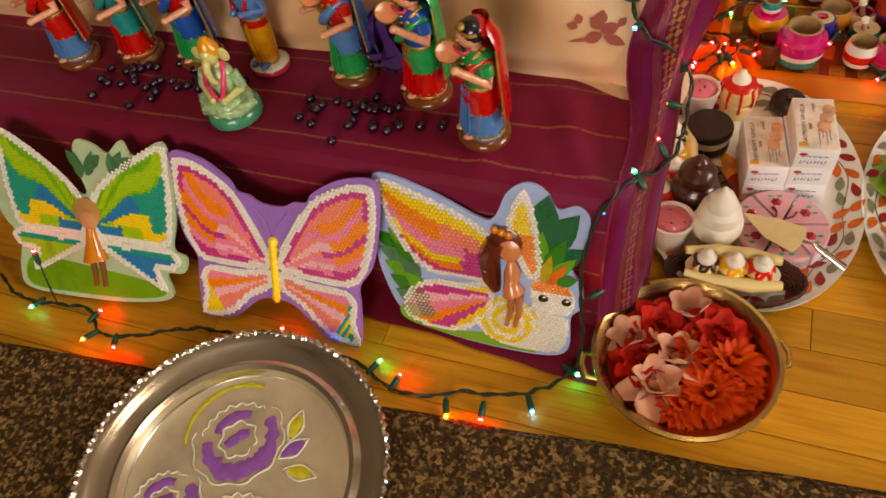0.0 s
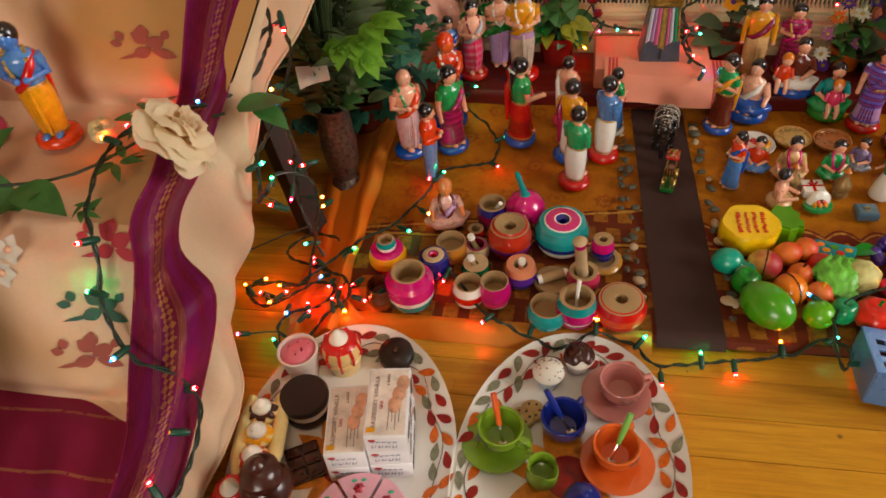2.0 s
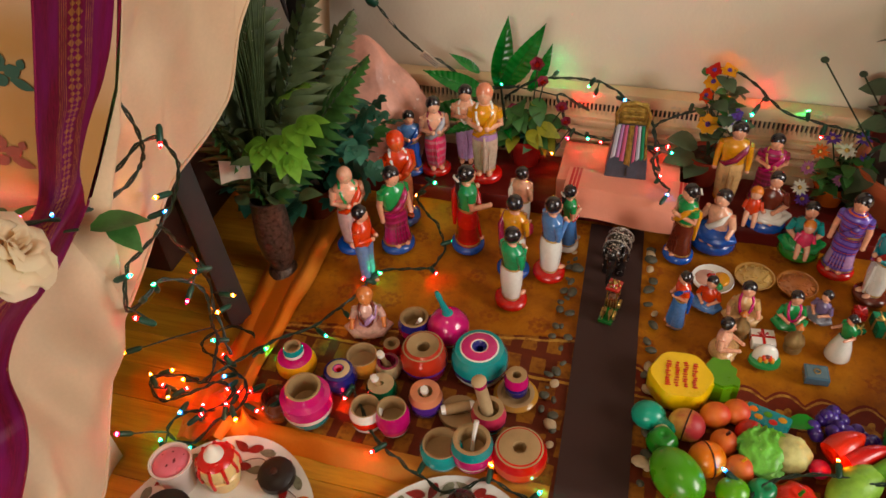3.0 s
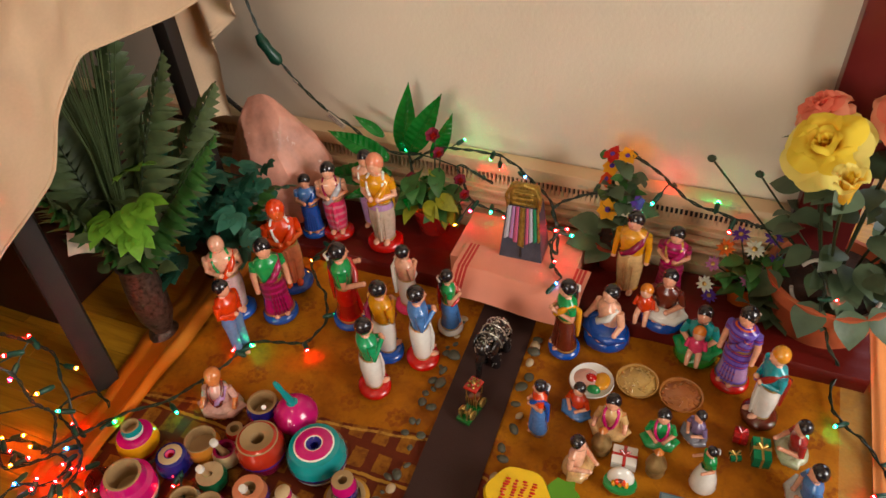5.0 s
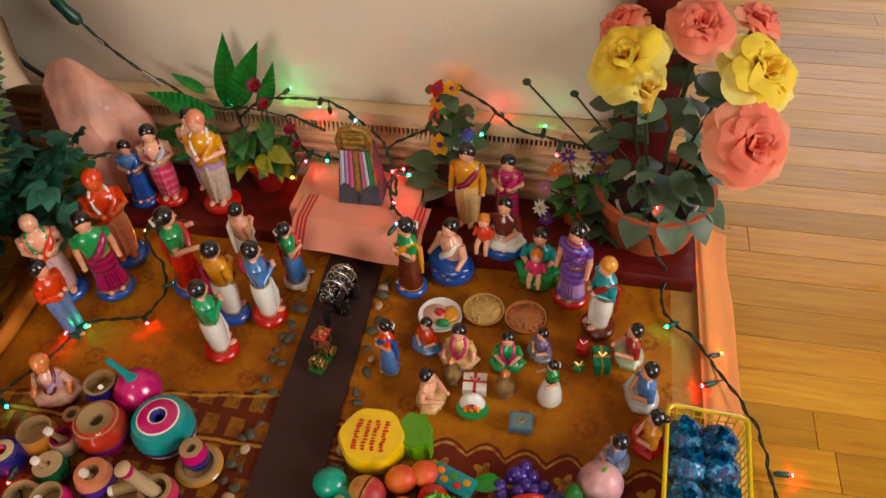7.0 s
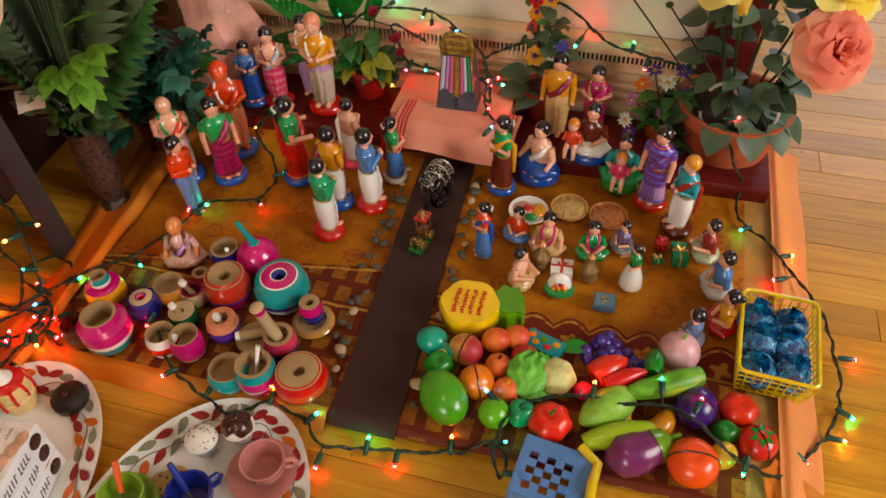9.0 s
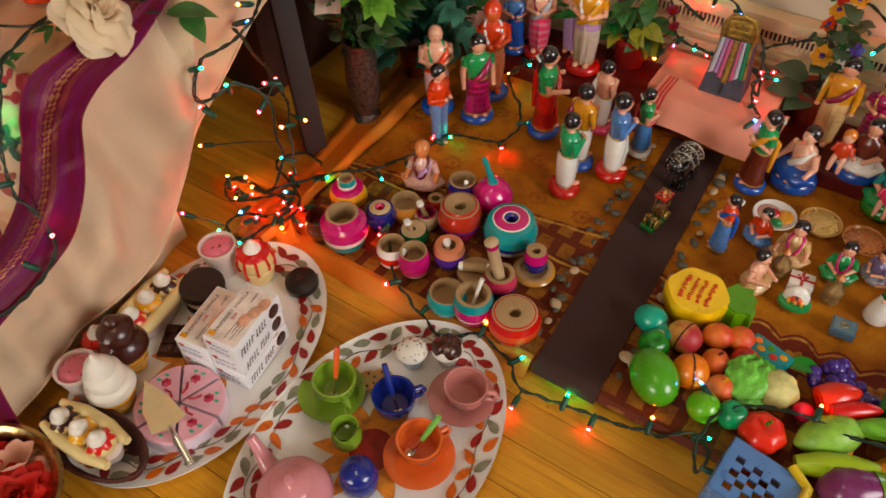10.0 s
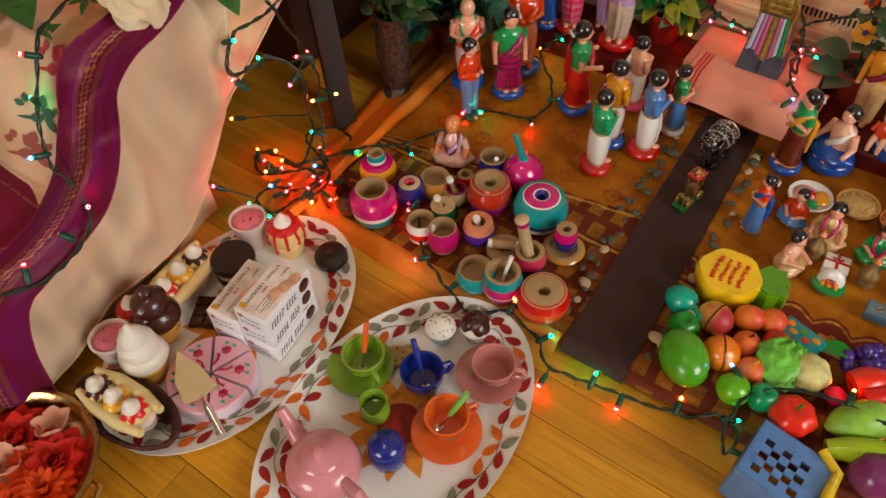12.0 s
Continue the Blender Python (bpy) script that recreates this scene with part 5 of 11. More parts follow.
# dolls on the first step
MOTTLE = surf("mottled_green_white_enamel", (0.40, 0.52, 0.36), rough=0.25, var=0.4, scale=14, bump=0.3, bscale=120, coat=0.8, wear=(0.74, 0.60, 0.20))
S1 = 0.206
doll("painted clay woman doll in red cloak and blue skirt", -0.139, 0.656, 0.150, -48, PALEBLUE, GREEN, EARTH, dress="saree", sash=RED, garland=GOLD, z=S1, arms="up", group="musician dolls on the step", cloak=RED)
doll("painted clay woman doll in green cloak and red skirt", -0.224, 0.708, 0.152, -45, RED, BLUE, EARTH, dress="saree", sash=GREEN, garland=GOLD, z=S1, arms="up", group="musician dolls on the step", band=GREEN, cloak=GREEN)
doll("painted clay woman doll in blue cloak and green skirt", -0.326, 0.727, 0.150, -42, GREEN, RED, EARTH, dress="saree", sash=PALEBLUE, garland=GOLD, z=S1, arms="out", group="musician dolls on the step", cloak=PALEBLUE)
doll("painted clay deity doll in yellow on white and pink base", -0.442, 0.722, 0.150, -10, YELLOW, PALEBLUE, [NAVY, NAVY, PINK, WHITE, WHITE], skin=paint(0.20, 0.32, 0.55), garland=RED, z=S1, arms="fold", group="musician dolls on the step", band=RED)
doll("painted clay woman doll in green skirt with blue shawl", -0.544, 0.722, 0.150, -30, GREEN, RED, EARTH, dress="saree", sash=BLUE, garland=GOLD, z=S1, arms="out", group="musician dolls on the step", cloak=BLUE)
doll("painted clay woman doll in red skirt with teal shawl", -0.636, 0.716, 0.150, -30, RED, TEAL, EARTH, dress="saree", sash=TEAL, garland=GOLD, z=S1, arms="out", group="musician dolls on the step", cloak=TEAL)
doll("painted clay woman doll in blue skirt with red shawl", -0.726, 0.694, 0.150, -30, PALEBLUE, RED, EARTH, dress="saree", sash=RED, garland=GOLD, z=S1, arms="out", group="musician dolls on the step", cloak=RED)
sitter("small painted clay seated elephant-headed deity in green and yellow", -0.446, 0.634, 0.105, 5, MOTTLE, MOTTLE, paint(0.10, 0.28, 0.20), skin=paint(0.62, 0.60, 0.35), hair=YELLOW, z=S1, group="musician dolls on the step", garland=PINK, trunk=True)
# dolls on the second step
S2 = 0.388
doll("painted clay deity doll in red and yellow on magenta base", -0.196, 0.945, 0.165, 15, ORNG, RED, MAGENTA, skin=SKIN2, garland=WHITE, z=S2, sash=YELLOW, band=PALEBLUE, group="deity dolls on the second step")
doll("painted clay blue-skinned flute player doll in yellow dhoti", -0.106, 0.948, 0.128, 20, YELLOW, PALEBLUE, paint(0.78, 0.16, 0.015), skin=paint(0.15, 0.30, 0.55), garland=GOLD, z=S2, sash=RED, group="deity dolls on the second step", arms="fold")
doll("painted clay deity doll in red on magenta base", -0.330, 0.935, 0.165, 10, RED, YELLOW, MAGENTA, skin=SKIN2, garland=WHITE, z=S2, group="deity dolls on the second step")

# dark beads strewn on the step
BEAD = surf("dark_purple_glass_bead", (0.018, 0.006, 0.018), rough=0.12, var=0.3, bump=0.05, coat=0.5)
g = Geo()
g.ball((0, 0, 0), (0.0062, 0.0062, 0.0058), BEAD, 12, 8)
g.lathe([(0.0010, 0.0061), (0.0016, 0.0060)], BEAD, 8)
r = random.Random(11)
bead = None
for cx, cy, n in ((-0.30, 0.655, 30), (-0.565, 0.665, 20), (-0.635, 0.672, 10), (-0.50, 0.685, 8)):
    for k in range(n):
        mm = Matrix.Translation((cx + r.gauss(0, 0.034), min(0.735, cy + r.gauss(0, 0.020)), S1 + 0.0055)) @ Euler((r.random() * 3, r.random() * 3, 0)).to_matrix().to_4x4()
        if bead is None:
            bead = one("bead", g, "loose dark purple glass bead on maroon cloth", "bead", mm, "scattered beads")
        else:
            copy_thing(bead, mm)
# ---- turned wooden kitchen toys ----
def kitchen_pot(label, x, y, r, h, bands, rim=TURNED, hole=0.55, z=TOP + 0.003, pestle=None, spoon=None, top_mat=None, name="toy_pot", belly=1.08, neck=None, rings=None):
    """bands: (share of the height, colour) from the bottom up; hole: share of the radius."""
    t = thing(name, label, "toy pot", pose(x, y, z, 0, 0, (x * 977) % 360), "turned wooden kitchen toys")
    g = Geo()
    n = 14
    prof, mats = [(0, 0), (r * 0.74, 0)], [bands[0][1]]
    for k in range(1, n + 1):
        f = k / n
        b = 0.80 + (belly - 0.80) * math.sin(math.pi * (0.12 + 0.76 * f))
        if neck and f > neck:
            b *= 0.82
        prof.append((r * b * (0.985 if k % 4 == 0 else 1.0), h * f))
        mats.append(next(m for e, m in bands if f <= e + 1e-6))
    tm = top_mat or rim
    rr = prof[-1][0]
    if rings:
        w = rr * 0.93 - r * hole
        prof.append((rr * 0.93, h * 1.01))
        mats.append(tm)
        for e, mt in rings:
            prof.append((rr * 0.93 - w * e, h * (1.01 + 0.10 * math.sin(e * 2.6))))
            mats.append(mt)
        prof[-1:] = []
        mats[-1:] = []
    prof += [(rr * 0.93, h * 1.01)] * (not rings) + [(r * hole, h * 1.0), (r * hole * 0.92, h * 0.45), (0, h * 0.42)]
    mats += ([rings[-1][1]] if rings else [tm, tm]) + [rim, rim]
    g.lathe(prof, mats, 28)
    part("body", g, t)
    if pestle:
        g = Geo()
        pl, pm = pestle
        g.lathe([(0, 0), (0.0052, 0.001), (0.0056, pl * 0.25), (0.0036, pl * 0.4), (0.0036, pl * 0.75), (0.0058, pl * 0.82), (0.005, pl * 0.97), (0, pl)], [TURNED] * 4 + [pm] * 3, 12)
        part("pestle", g, t, m=pose(0, 0, h * 0.42, 12, 8, 0))
    if spoon:
        g = Geo()
        g.tube([(0, 0, h * 0.45), (0.008, 0.004, h * 0.9), (0.017, 0.008, h * 1.28)], [0.0028, 0.0026, 0.0034], WHITE, 8)
        part("spoon", g, t, "white wooden spoon")
    return t


CREAMW = surf("cream_turned_wood", (0.56, 0.46, 0.32), rough=0.5, var=0.12, scale=40, bump=0.3)
kitchen_pot("large magenta wooden pot with white band and teal foot", 0.200, 1.070, 0.032, 0.058, [(0.32, TEAL), (0.44, WHITE), (1, MAGENTA)], hole=0.62, neck=0.72)
kitchen_pot("yellow and pink wooden jar with turquoise neck", 0.154, 1.136, 0.027, 0.030, [(0.4, ORNG), (1, YELLOW)], hole=0.4, top_mat=MAGENTA)
kitchen_pot("turquoise ringed neck of the wooden jar", 0.154, 1.136, 0.0135, 0.020, [(0.35, MAGENTA), (0.6, WHITE), (1, TEAL)], z=TOP + 0.033, hole=0.7)
kitchen_pot("navy wooden bowl with ringed cream and pink lid", 0.225, 1.124, 0.022, 0.034, [(1, NAVY)], top_mat=NAVY, hole=0.16, rim=RED, rings=[(0.18, NAVY), (0.72, CREAMW), (0.82, NAVY), (1, PINK)])
kitchen_pot("plain ochre wooden bowl", 0.245, 1.160, 0.024, 0.030, [(1, paint(0.48, 0.27, 0.07))], hole=0.82)
kitchen_pot("cream wooden mortar with pestle", 0.283, 1.160, 0.017, 0.026, [(1, CREAMW)], hole=0.66, rim=WINE, pestle=(0.040, WHITE))
kitchen_pot("green wooden grinder with cream top and pestle", 0.286, 1.122, 0.020, 0.026, [(1, paint(0.02, 0.16, 0.09))], top_mat=CREAMW, hole=0.2, pestle=(0.036, WHITE))
kitchen_pot("red and purple wooden grinding stone with open top", 0.330, 1.178, 0.031, 0.050, [(0.45, WINE), (0.55, PURPLE), (1, paint(0.50, 0.10, 0.05))], hole=0.30, rings=[(0.22, paint(0.50, 0.10, 0.05)), (1, TURNED)])
kitchen_pot("wine-red wooden mug with white spoon", 0.299, 1.235, 0.023, 0.040, [(0.75, WINE), (1, NAVY)], hole=0.72, spoon=True)
kitchen_pot("small red wooden pot", 0.278, 1.192, 0.013, 0.026, [(1, paint(0.50, 0.05, 0.05))], hole=0.5)
kitchen_pot("large teal wooden pot with pink and violet ringed lid", 0.405, 1.196, 0.037, 0.046, [(0.30, WHITE), (0.42, TEAL), (0.50, NAVY), (1, TEAL)], top_mat=TEAL, rim=NAVY, hole=0.14, rings=[(0.16, TEAL), (0.24, WHITE), (0.68, MAGENTA), (0.74, PINK), (0.80, WHITE), (1, NAVY)])
kitchen_pot("violet and magenta stacked wooden bobbin", 0.463, 1.164, 0.0155, 0.036, [(0.6, NAVY), (1, MAGENTA)], z=TOP + 0.013, hole=0.4)
kitchen_pot("tan round wooden base plate", 0.463, 1.162, 0.028, 0.010, [(1, paint(0.52, 0.34, 0.10))], hole=0.7)
kitchen_pot("red wooden cup with white bands", 0.281, 1.076, 0.021, 0.036, [(0.3, WHITE), (0.7, RED), (1, WHITE)], hole=0.8)
kitchen_pot("magenta wooden cup with white foot", 0.317, 1.078, 0.0215, 0.040, [(0.2, WHITE), (0.38, PINK), (1, MAGENTA)], hole=0.8)
kitchen_pot("violet wooden mortar with peach top and striped pestle", 0.350, 1.118, 0.022, 0.034, [(0.3, NAVY), (0.75, PURPLE), (1, PEACHP)], top_mat=PEACHP, hole=0.45, pestle=(0.040, WHITE))
kitchen_pot("pink and teal wooden mortar with tall pestle", 0.437, 1.112, 0.022, 0.034, [(0.3, TEAL), (0.5, NAVY), (1, paint(0.60, 0.12, 0.22))], hole=0.62)
kitchen_pot("teal wooden bowl with pale inside", 0.391, 1.050, 0.026, 0.030, [(1, TEAL)], hole=0.86)
kitchen_pot("magenta and teal wooden mug with white spoon", 0.429, 1.056, 0.026, 0.044, [(0.3, MAGENTA), (0.42, WHITE), (0.78, MAGENTA), (1, TEAL)], hole=0.70, spoon=True)
kitchen_pot("large red and orange wooden grinding stone", 0.487, 1.064, 0.033, 0.036, [(0.25, NAVY), (0.45, RED), (0.75, paint(0.60, 0.16, 0.05)), (1, RED)], hole=0.26, rings=[(0.10, RED), (1, TURNED)])
kitchen_pot("dark brown ribbed wooden mug", 0.160, 1.062, 0.021, 0.036, [(1, paint(0.12, 0.045, 0.02))], hole=0.84, rim=paint(0.10, 0.035, 0.018))
# spinning top with a stick, rolling pin and board, tall pestle
t = thing("toy_churn", "magenta wooden churn with teal stick handle", "toy pot", pose(0.348, 1.240, TOP + 0.003, 0, 0, 0), "turned wooden kitchen toys")
g = Geo()
g.lathe([(0, 0), (0.018, 0), (0.025, 0.012), (0.031, 0.024), (0.030, 0.036), (0.020, 0.050), (0.008, 0.056), (0, 0.057)], [WHITE, WHITE, PINK, MAGENTA, MAGENTA, MAGENTA, TEAL], 26)
part("body", g, t)
g = Geo()
g.lathe([(0.006, 0.0), (0.005, 0.018), (0.0038, 0.03), (0.0046, 0.042), (0.003, 0.05), (0, 0.051)], TEAL, 12)
part("handle", g, t, "teal turned handle", pose(0, 0, 0.054, 8, -14, 0))
t = thing("toy_rolling_set", "pale wooden rolling pin lying on a round board", "toy rolling pin", pose(0.396, 1.116, TOP + 0.003, 0, 0, 25), "turned wooden kitchen toys")
g = Geo()
g.lathe([(0, 0), (0.026, 0), (0.027, 0.004), (0.026, 0.008), (0, 0.008)], TURNED, 26)
part("board", g, t)
g = Geo()
g.lathe([(0, -0.024), (0.006, -0.024), (0.0075, -0.018), (0.0075, 0.015), (0.006, 0.021), (0, 0.022)], [NAVY, WHITE, TURNED, WHITE, NAVY], 16)
part("pin", g, t, m=pose(0, 0, 0.016, 0, 90, 0))
g = Geo()
g.lathe([(0, 0), (0.0080, 0), (0.0084, 0.026), (0.0076, 0.076), (0.0092, 0.080), (0.0096, 0.087), (0.006, 0.090), (0, 0.0905)], [CREAMW, CREAMW, CREAMW, PINK, MAGENTA, CREAMW, CREAMW], 16)
one("toy_pestle", g, "tall pale wooden pestle with magenta end", "toy pestle", pose(0.437, 1.112, TOP + 0.020, 8, -6, 0), "turned wooden kitchen toys")

# ---- pebbles along the runner ----
STONE_D = surf("dark_grey_pebble", (0.072, 0.068, 0.052), rough=0.55, var=0.25, scale=90, bump=0.5)
STONE_L = surf("pale_pebble", (0.46, 0.38, 0.28), rough=0.55, var=0.2, scale=90, bump=0.5)
r = random.Random(21)


def pebble(x, y, s, mat, label):
    g = Geo()
    g.ball((0, 0, 0), (s, s * r.uniform(0.58, 0.9), s * r.uniform(0.26, 0.5)), mat, 12, 7)
    for i, v in enumerate(g.v):
        k = 1 + 0.28 * nz(v[0] * 90 + x * 50, v[1] * 90, v[2] * 90 + y * 40)
        g.v[i] = (v[0] * k, v[1] * k, v[2] * k)
    one("pebble", g, label, "pebble", pose(x, y, TOP + 0.002 + s * 0.40, 0, 0, r.random() * 360), "pebbles along the runner", smooth=80)


y = 1.075
while y < 1.50:
    for side_ in (-1, 1):
        edge = (0.536 - 0.020 * (y - 1.028) / 0.515) + (0.0 if side_ < 0 else 0.088)
        pale = r.random() < 0.16
        pebble(edge + side_ * r.uniform(0.010, 0.022), y + r.uniform(-0.006, 0.006), r.uniform(0.005, 0.0115), STONE_L if pale else STONE_D, "pale smooth pebble beside the runner" if pale else "dark grey smooth pebble beside the runner")
        if side_ < 0 and r.random() < 0.6:
            pebble(edge - r.uniform(0.024, 0.034), y + r.uniform(-0.006, 0.006), r.uniform(0.004, 0.008), STONE_D, "dark grey smooth pebble beside the runner")
    y += r.uniform(0.019, 0.027)
for x, y, s in ((0.516, 1.128, 0.0095), (0.632, 1.100, 0.0125), (0.618, 1.482, 0.011), (0.638, 1.145, 0.008), (0.495, 1.50, 0.008)):
    pebble(x, y, s, STONE_L, "large pale round pebble beside the runner")

# ---- small things of the wedding scene ----
g = Geo()
EBONY = surf("black_lacquer", (0.012, 0.010, 0.010), rough=0.25, var=0.2, coat=0.4)
SILVER = surf("silver_inlay", (0.75, 0.72, 0.66), rough=0.3, metal=0.9, var=0.2, scale=100, bump=0.5)
g.ball((0, 0, 0.046), (0.019, 0.030, 0.021), EBONY, 16, 10)
for sx in (-1, 1):
    for sy in (-0.017, 0.017):
        g.lathe([(0.0075, 0), (0.0068, 0.012), (0.0085, 0.036)], EBONY, 10, Matrix.Translation((sx * 0.010, sy, 0)))
    g.ball((sx * 0.015, -0.026, 0.050), (0.004, 0.012, 0.014), EBONY, 10, 6)
g.ball((0, -0.032, 0.052), (0.013, 0.014, 0.015), EBONY, 12, 8)
g.tube([(0, -0.042, 0.048), (0, -0.050, 0.034), (0, -0.050, 0.014), (0, -0.053, 0.006)], [0.007, 0.006, 0.0045, 0.0035], EBONY, 8)
r = random.Random(4)
for k in range(170):
    a, b = r.uniform(0, 6.28), r.uniform(-0.2, 1.4)
    g.ball((0.0195 * math.cos(a) * math.cos(b), 0.0305 * math.sin(a) * math.cos(b), 0.046 + 0.0212 * math.sin(b)), 0.0011, SILVER, 5, 3)
for k in range(60):
    a, b = r.uniform(0, 6.28), r.uniform(-0.4, 1.4)
    g.ball((0.0134 * math.cos(a) * math.cos(b), -0.032 + 0.0144 * math.sin(a) * math.cos(b), 0.052 + 0.0154 * math.sin(b)), 0.0010, SILVER, 5, 3)
for k in range(40):
    a, h_ = r.uniform(0, 6.28), r.uniform(0.006, 0.034)
    g.ball((r.choice((-0.010, 0.010)) + 0.0079 * math.cos(a), r.choice((-0.017, 0.017)) + 0.0079 * math.sin(a), h_), 0.0009, SILVER, 5, 3)
for k in (-0.5, 0.0, 0.5):
    g.tube([(0.0198 * math.sin(a), 0.031 * k, 0.046 + 0.0217 * math.cos(a) * math.sqrt(1 - k * k * 0.9)) for a in [-1.7 + 0.2 * q for q in range(18)]], 0.0010, SILVER, 5)
one("elephant_figurine", g, "black lacquered elephant figurine with silver inlay on the runner", "figurine", pose(0.566, 1.448, TOP + 0.005, 0, 0, -8))

chariot = thing("toy_chariot", "small gilded chariot figurine on a green base", "figurine", pose(0.568, 1.342, TOP + 0.005, 0, 0, -12) @ Matrix.Diagonal((1.05, 1.05, 1.05, 1)))
g = Geo()
g.box((0, 0, 0.003), (0.020, 0.046, 0.006), paint(0.02, 0.12, 0.04), 0.001)
part("base_plate", g, chariot)
g = Geo()
for sx in (-1, 1):
    for sy in (-0.012, 0.012):
        g.lathe([(0, 0), (0.007, 0), (0.007, 0.003), (0, 0.003)], GOLD, 12, pose(sx * 0.0085, sy, 0.012, 0, 90, 0))
part("wheels", g, chariot)
BRASSY = surf("aged_gilt_filigree", (0.42, 0.25, 0.06), rough=0.35, metal=0.8, var=0.5, scale=300, bump=1.0, bscale=700)
g = Geo()
g.box((0, 0.008, 0.019), (0.014, 0.016, 0.014), paint(0.16, 0.07, 0.03), 0.002)
for k in range(5):
    g.tube([(-0.0078 + 0.0039 * k, -0.0005, 0.012), (-0.0078 + 0.0039 * k, -0.0005, 0.027)], 0.0009, BRASSY, 5)
part("cabin", g, chariot)
for sx in (-1, 1):
    for sy in (-1, 1):
        g = Geo()
        g.tube([(sx * 0.0062, 0.008 + sy * 0.008, 0.026), (sx * 0.0068, 0.008 + sy * 0.0085, 0.036), (sx * 0.0062, 0.008 + sy * 0.008, 0.046)], [0.0013, 0.0009, 0.0013], BRASSY, 6)
        part("post", g, chariot)
g = Geo()
g.box((0, 0.008, 0.048), (0.019, 0.022, 0.004), paint(0.42, 0.05, 0.03), 0.0012)
for k in range(6):
    a = k * math.pi / 3
    g.ball((0.0065 * math.cos(a), 0.008 + 0.0075 * math.sin(a), 0.0515), (0.0024, 0.0024, 0.0022), BRASSY, 8, 5)
g.lathe([(0.006, 0.050), (0.004, 0.054), (0.0015, 0.057), (0, 0.060)], [paint(0.42, 0.05, 0.03), BRASSY, BRASSY], 10, Matrix.Translation((0, 0.008, 0)))
part("canopy", g, chariot, "dark red canopy edged with gilt")
for sx in (-1, 1):
    g = Geo()
    g.ball((sx * 0.0045, -0.013, 0.017), (0.0030, 0.0072, 0.0042), BRASSY, 10, 6)
    g.tube([(sx * 0.0045, -0.017, 0.019), (sx * 0.0045, -0.020, 0.026), (sx * 0.0045, -0.0235, 0.0265)], [0.0026, 0.0019, 0.0013], BRASSY, 7)
    for dy in (-0.018, -0.009):
        g.tube([(sx * 0.0045, dy, 0.015), (sx * 0.0045, dy - 0.001, 0.006)], [0.0013, 0.0009], BRASSY, 5)
    part("horse", g, chariot)


def dish(label, x, y, r0, fill, rim_mat):
    t = thing("dish", label, "dish", pose(x, y, TOP + 0.003), "round food dishes")
    g = Geo()
    g.lathe([(0, 0), (r0 * 0.75, 0), (r0, 0.010), (r0 * 1.0, 0.0115), (r0 * 0.93, 0.011), (r0 * 0.85, 0.006), (0, 0.005)], rim_mat, 28)
    part("plate", g, t)
    g = Geo()
    q = random.Random(int(x * 999))
    g.lathe([(r0 * 0.88, 0.007), (r0 * 0.7, 0.010), (r0 * 0.3, 0.013), (0, 0.0135)], fill, 24)
    for k in range(60):
        a, d = q.uniform(0, 6.28), r0 * 0.84 * math.sqrt(q.random())
        g.ball((d * math.cos(a), d * math.sin(a), 0.0125 - 0.0055 * (d / r0) ** 2), 0.0022, fill, 6, 4)
    part("food", g, t)
    return t


dish("round dish heaped with pale cream sweets", 0.774, 1.462, 0.030, paint(0.62, 0.48, 0.24), paint(0.46, 0.32, 0.14))
dish("round dish heaped with brown sweets", 0.835, 1.458, 0.030, paint(0.38, 0.20, 0.09), paint(0.42, 0.24, 0.10))
t = thing("dish", "white plate heaped with pink, yellow, red and green food", "dish", pose(0.713, 1.444, TOP + 0.003), "round food dishes")
g = Geo()
g.lathe([(0, 0), (0.024, 0), (0.032, 0.008), (0.031, 0.0095), (0.023, 0.004), (0, 0.004)], WHITE, 28)
part("plate", g, t)
for label, mat, dx, dy, sx, sy, sz in (("pale pink heap of rice", PALEROSE, -0.008, 0.004, 0.019, 0.018, 0.006), ("yellow heap of rice", YELLOW, 0.014, 0.006, 0.013, 0.016, 0.006), ("red heap", RED, -0.002, 0.004, 0.010, 0.009, 0.009), ("green heap", GREEN, 0.006, -0.013, 0.010, 0.007, 0.009)):
    g = Geo()
    g.ball((dx, dy, 0.004), (sx, sy, sz), mat, 18, 10, lo=0)
    for i, v in enumerate(g.v):
        g.v[i] = (v[0], v[1], v[2] + 0.0008 * nz(v[0] * 700, v[1] * 700))
    part("food", g, t, label)


def gift(label, x, y, s, h, mat, ribbon, rz):
    t = thing("gift_box", label, "gift", pose(x, y, TOP + 0.003, 0, 0, rz), "wrapped gifts")
    g = Geo()
    g.box((0, 0, h / 2), (s[0], s[1], h), mat, 0.0012)
    part("box", g, t)
    g = Geo()
    g.box((0, 0, h / 2), (s[0] * 0.14, s[1] * 1.03, h * 1.03), ribbon, 0.0004)
    g.box((0, 0, h / 2), (s[0] * 1.03, s[1] * 0.14, h * 1.035), ribbon, 0.0004)
    for a in (0.6, 2.5):
        g.tube([(0, 0, h), (0.006 * math.cos(a), 0.006 * math.sin(a), h + 0.005), (0.009 * math.cos(a), 0.009 * math.sin(a), h + 0.001), (0, 0, h)], 0.0011, ribbon, 6)
    part("ribbon", g, t)


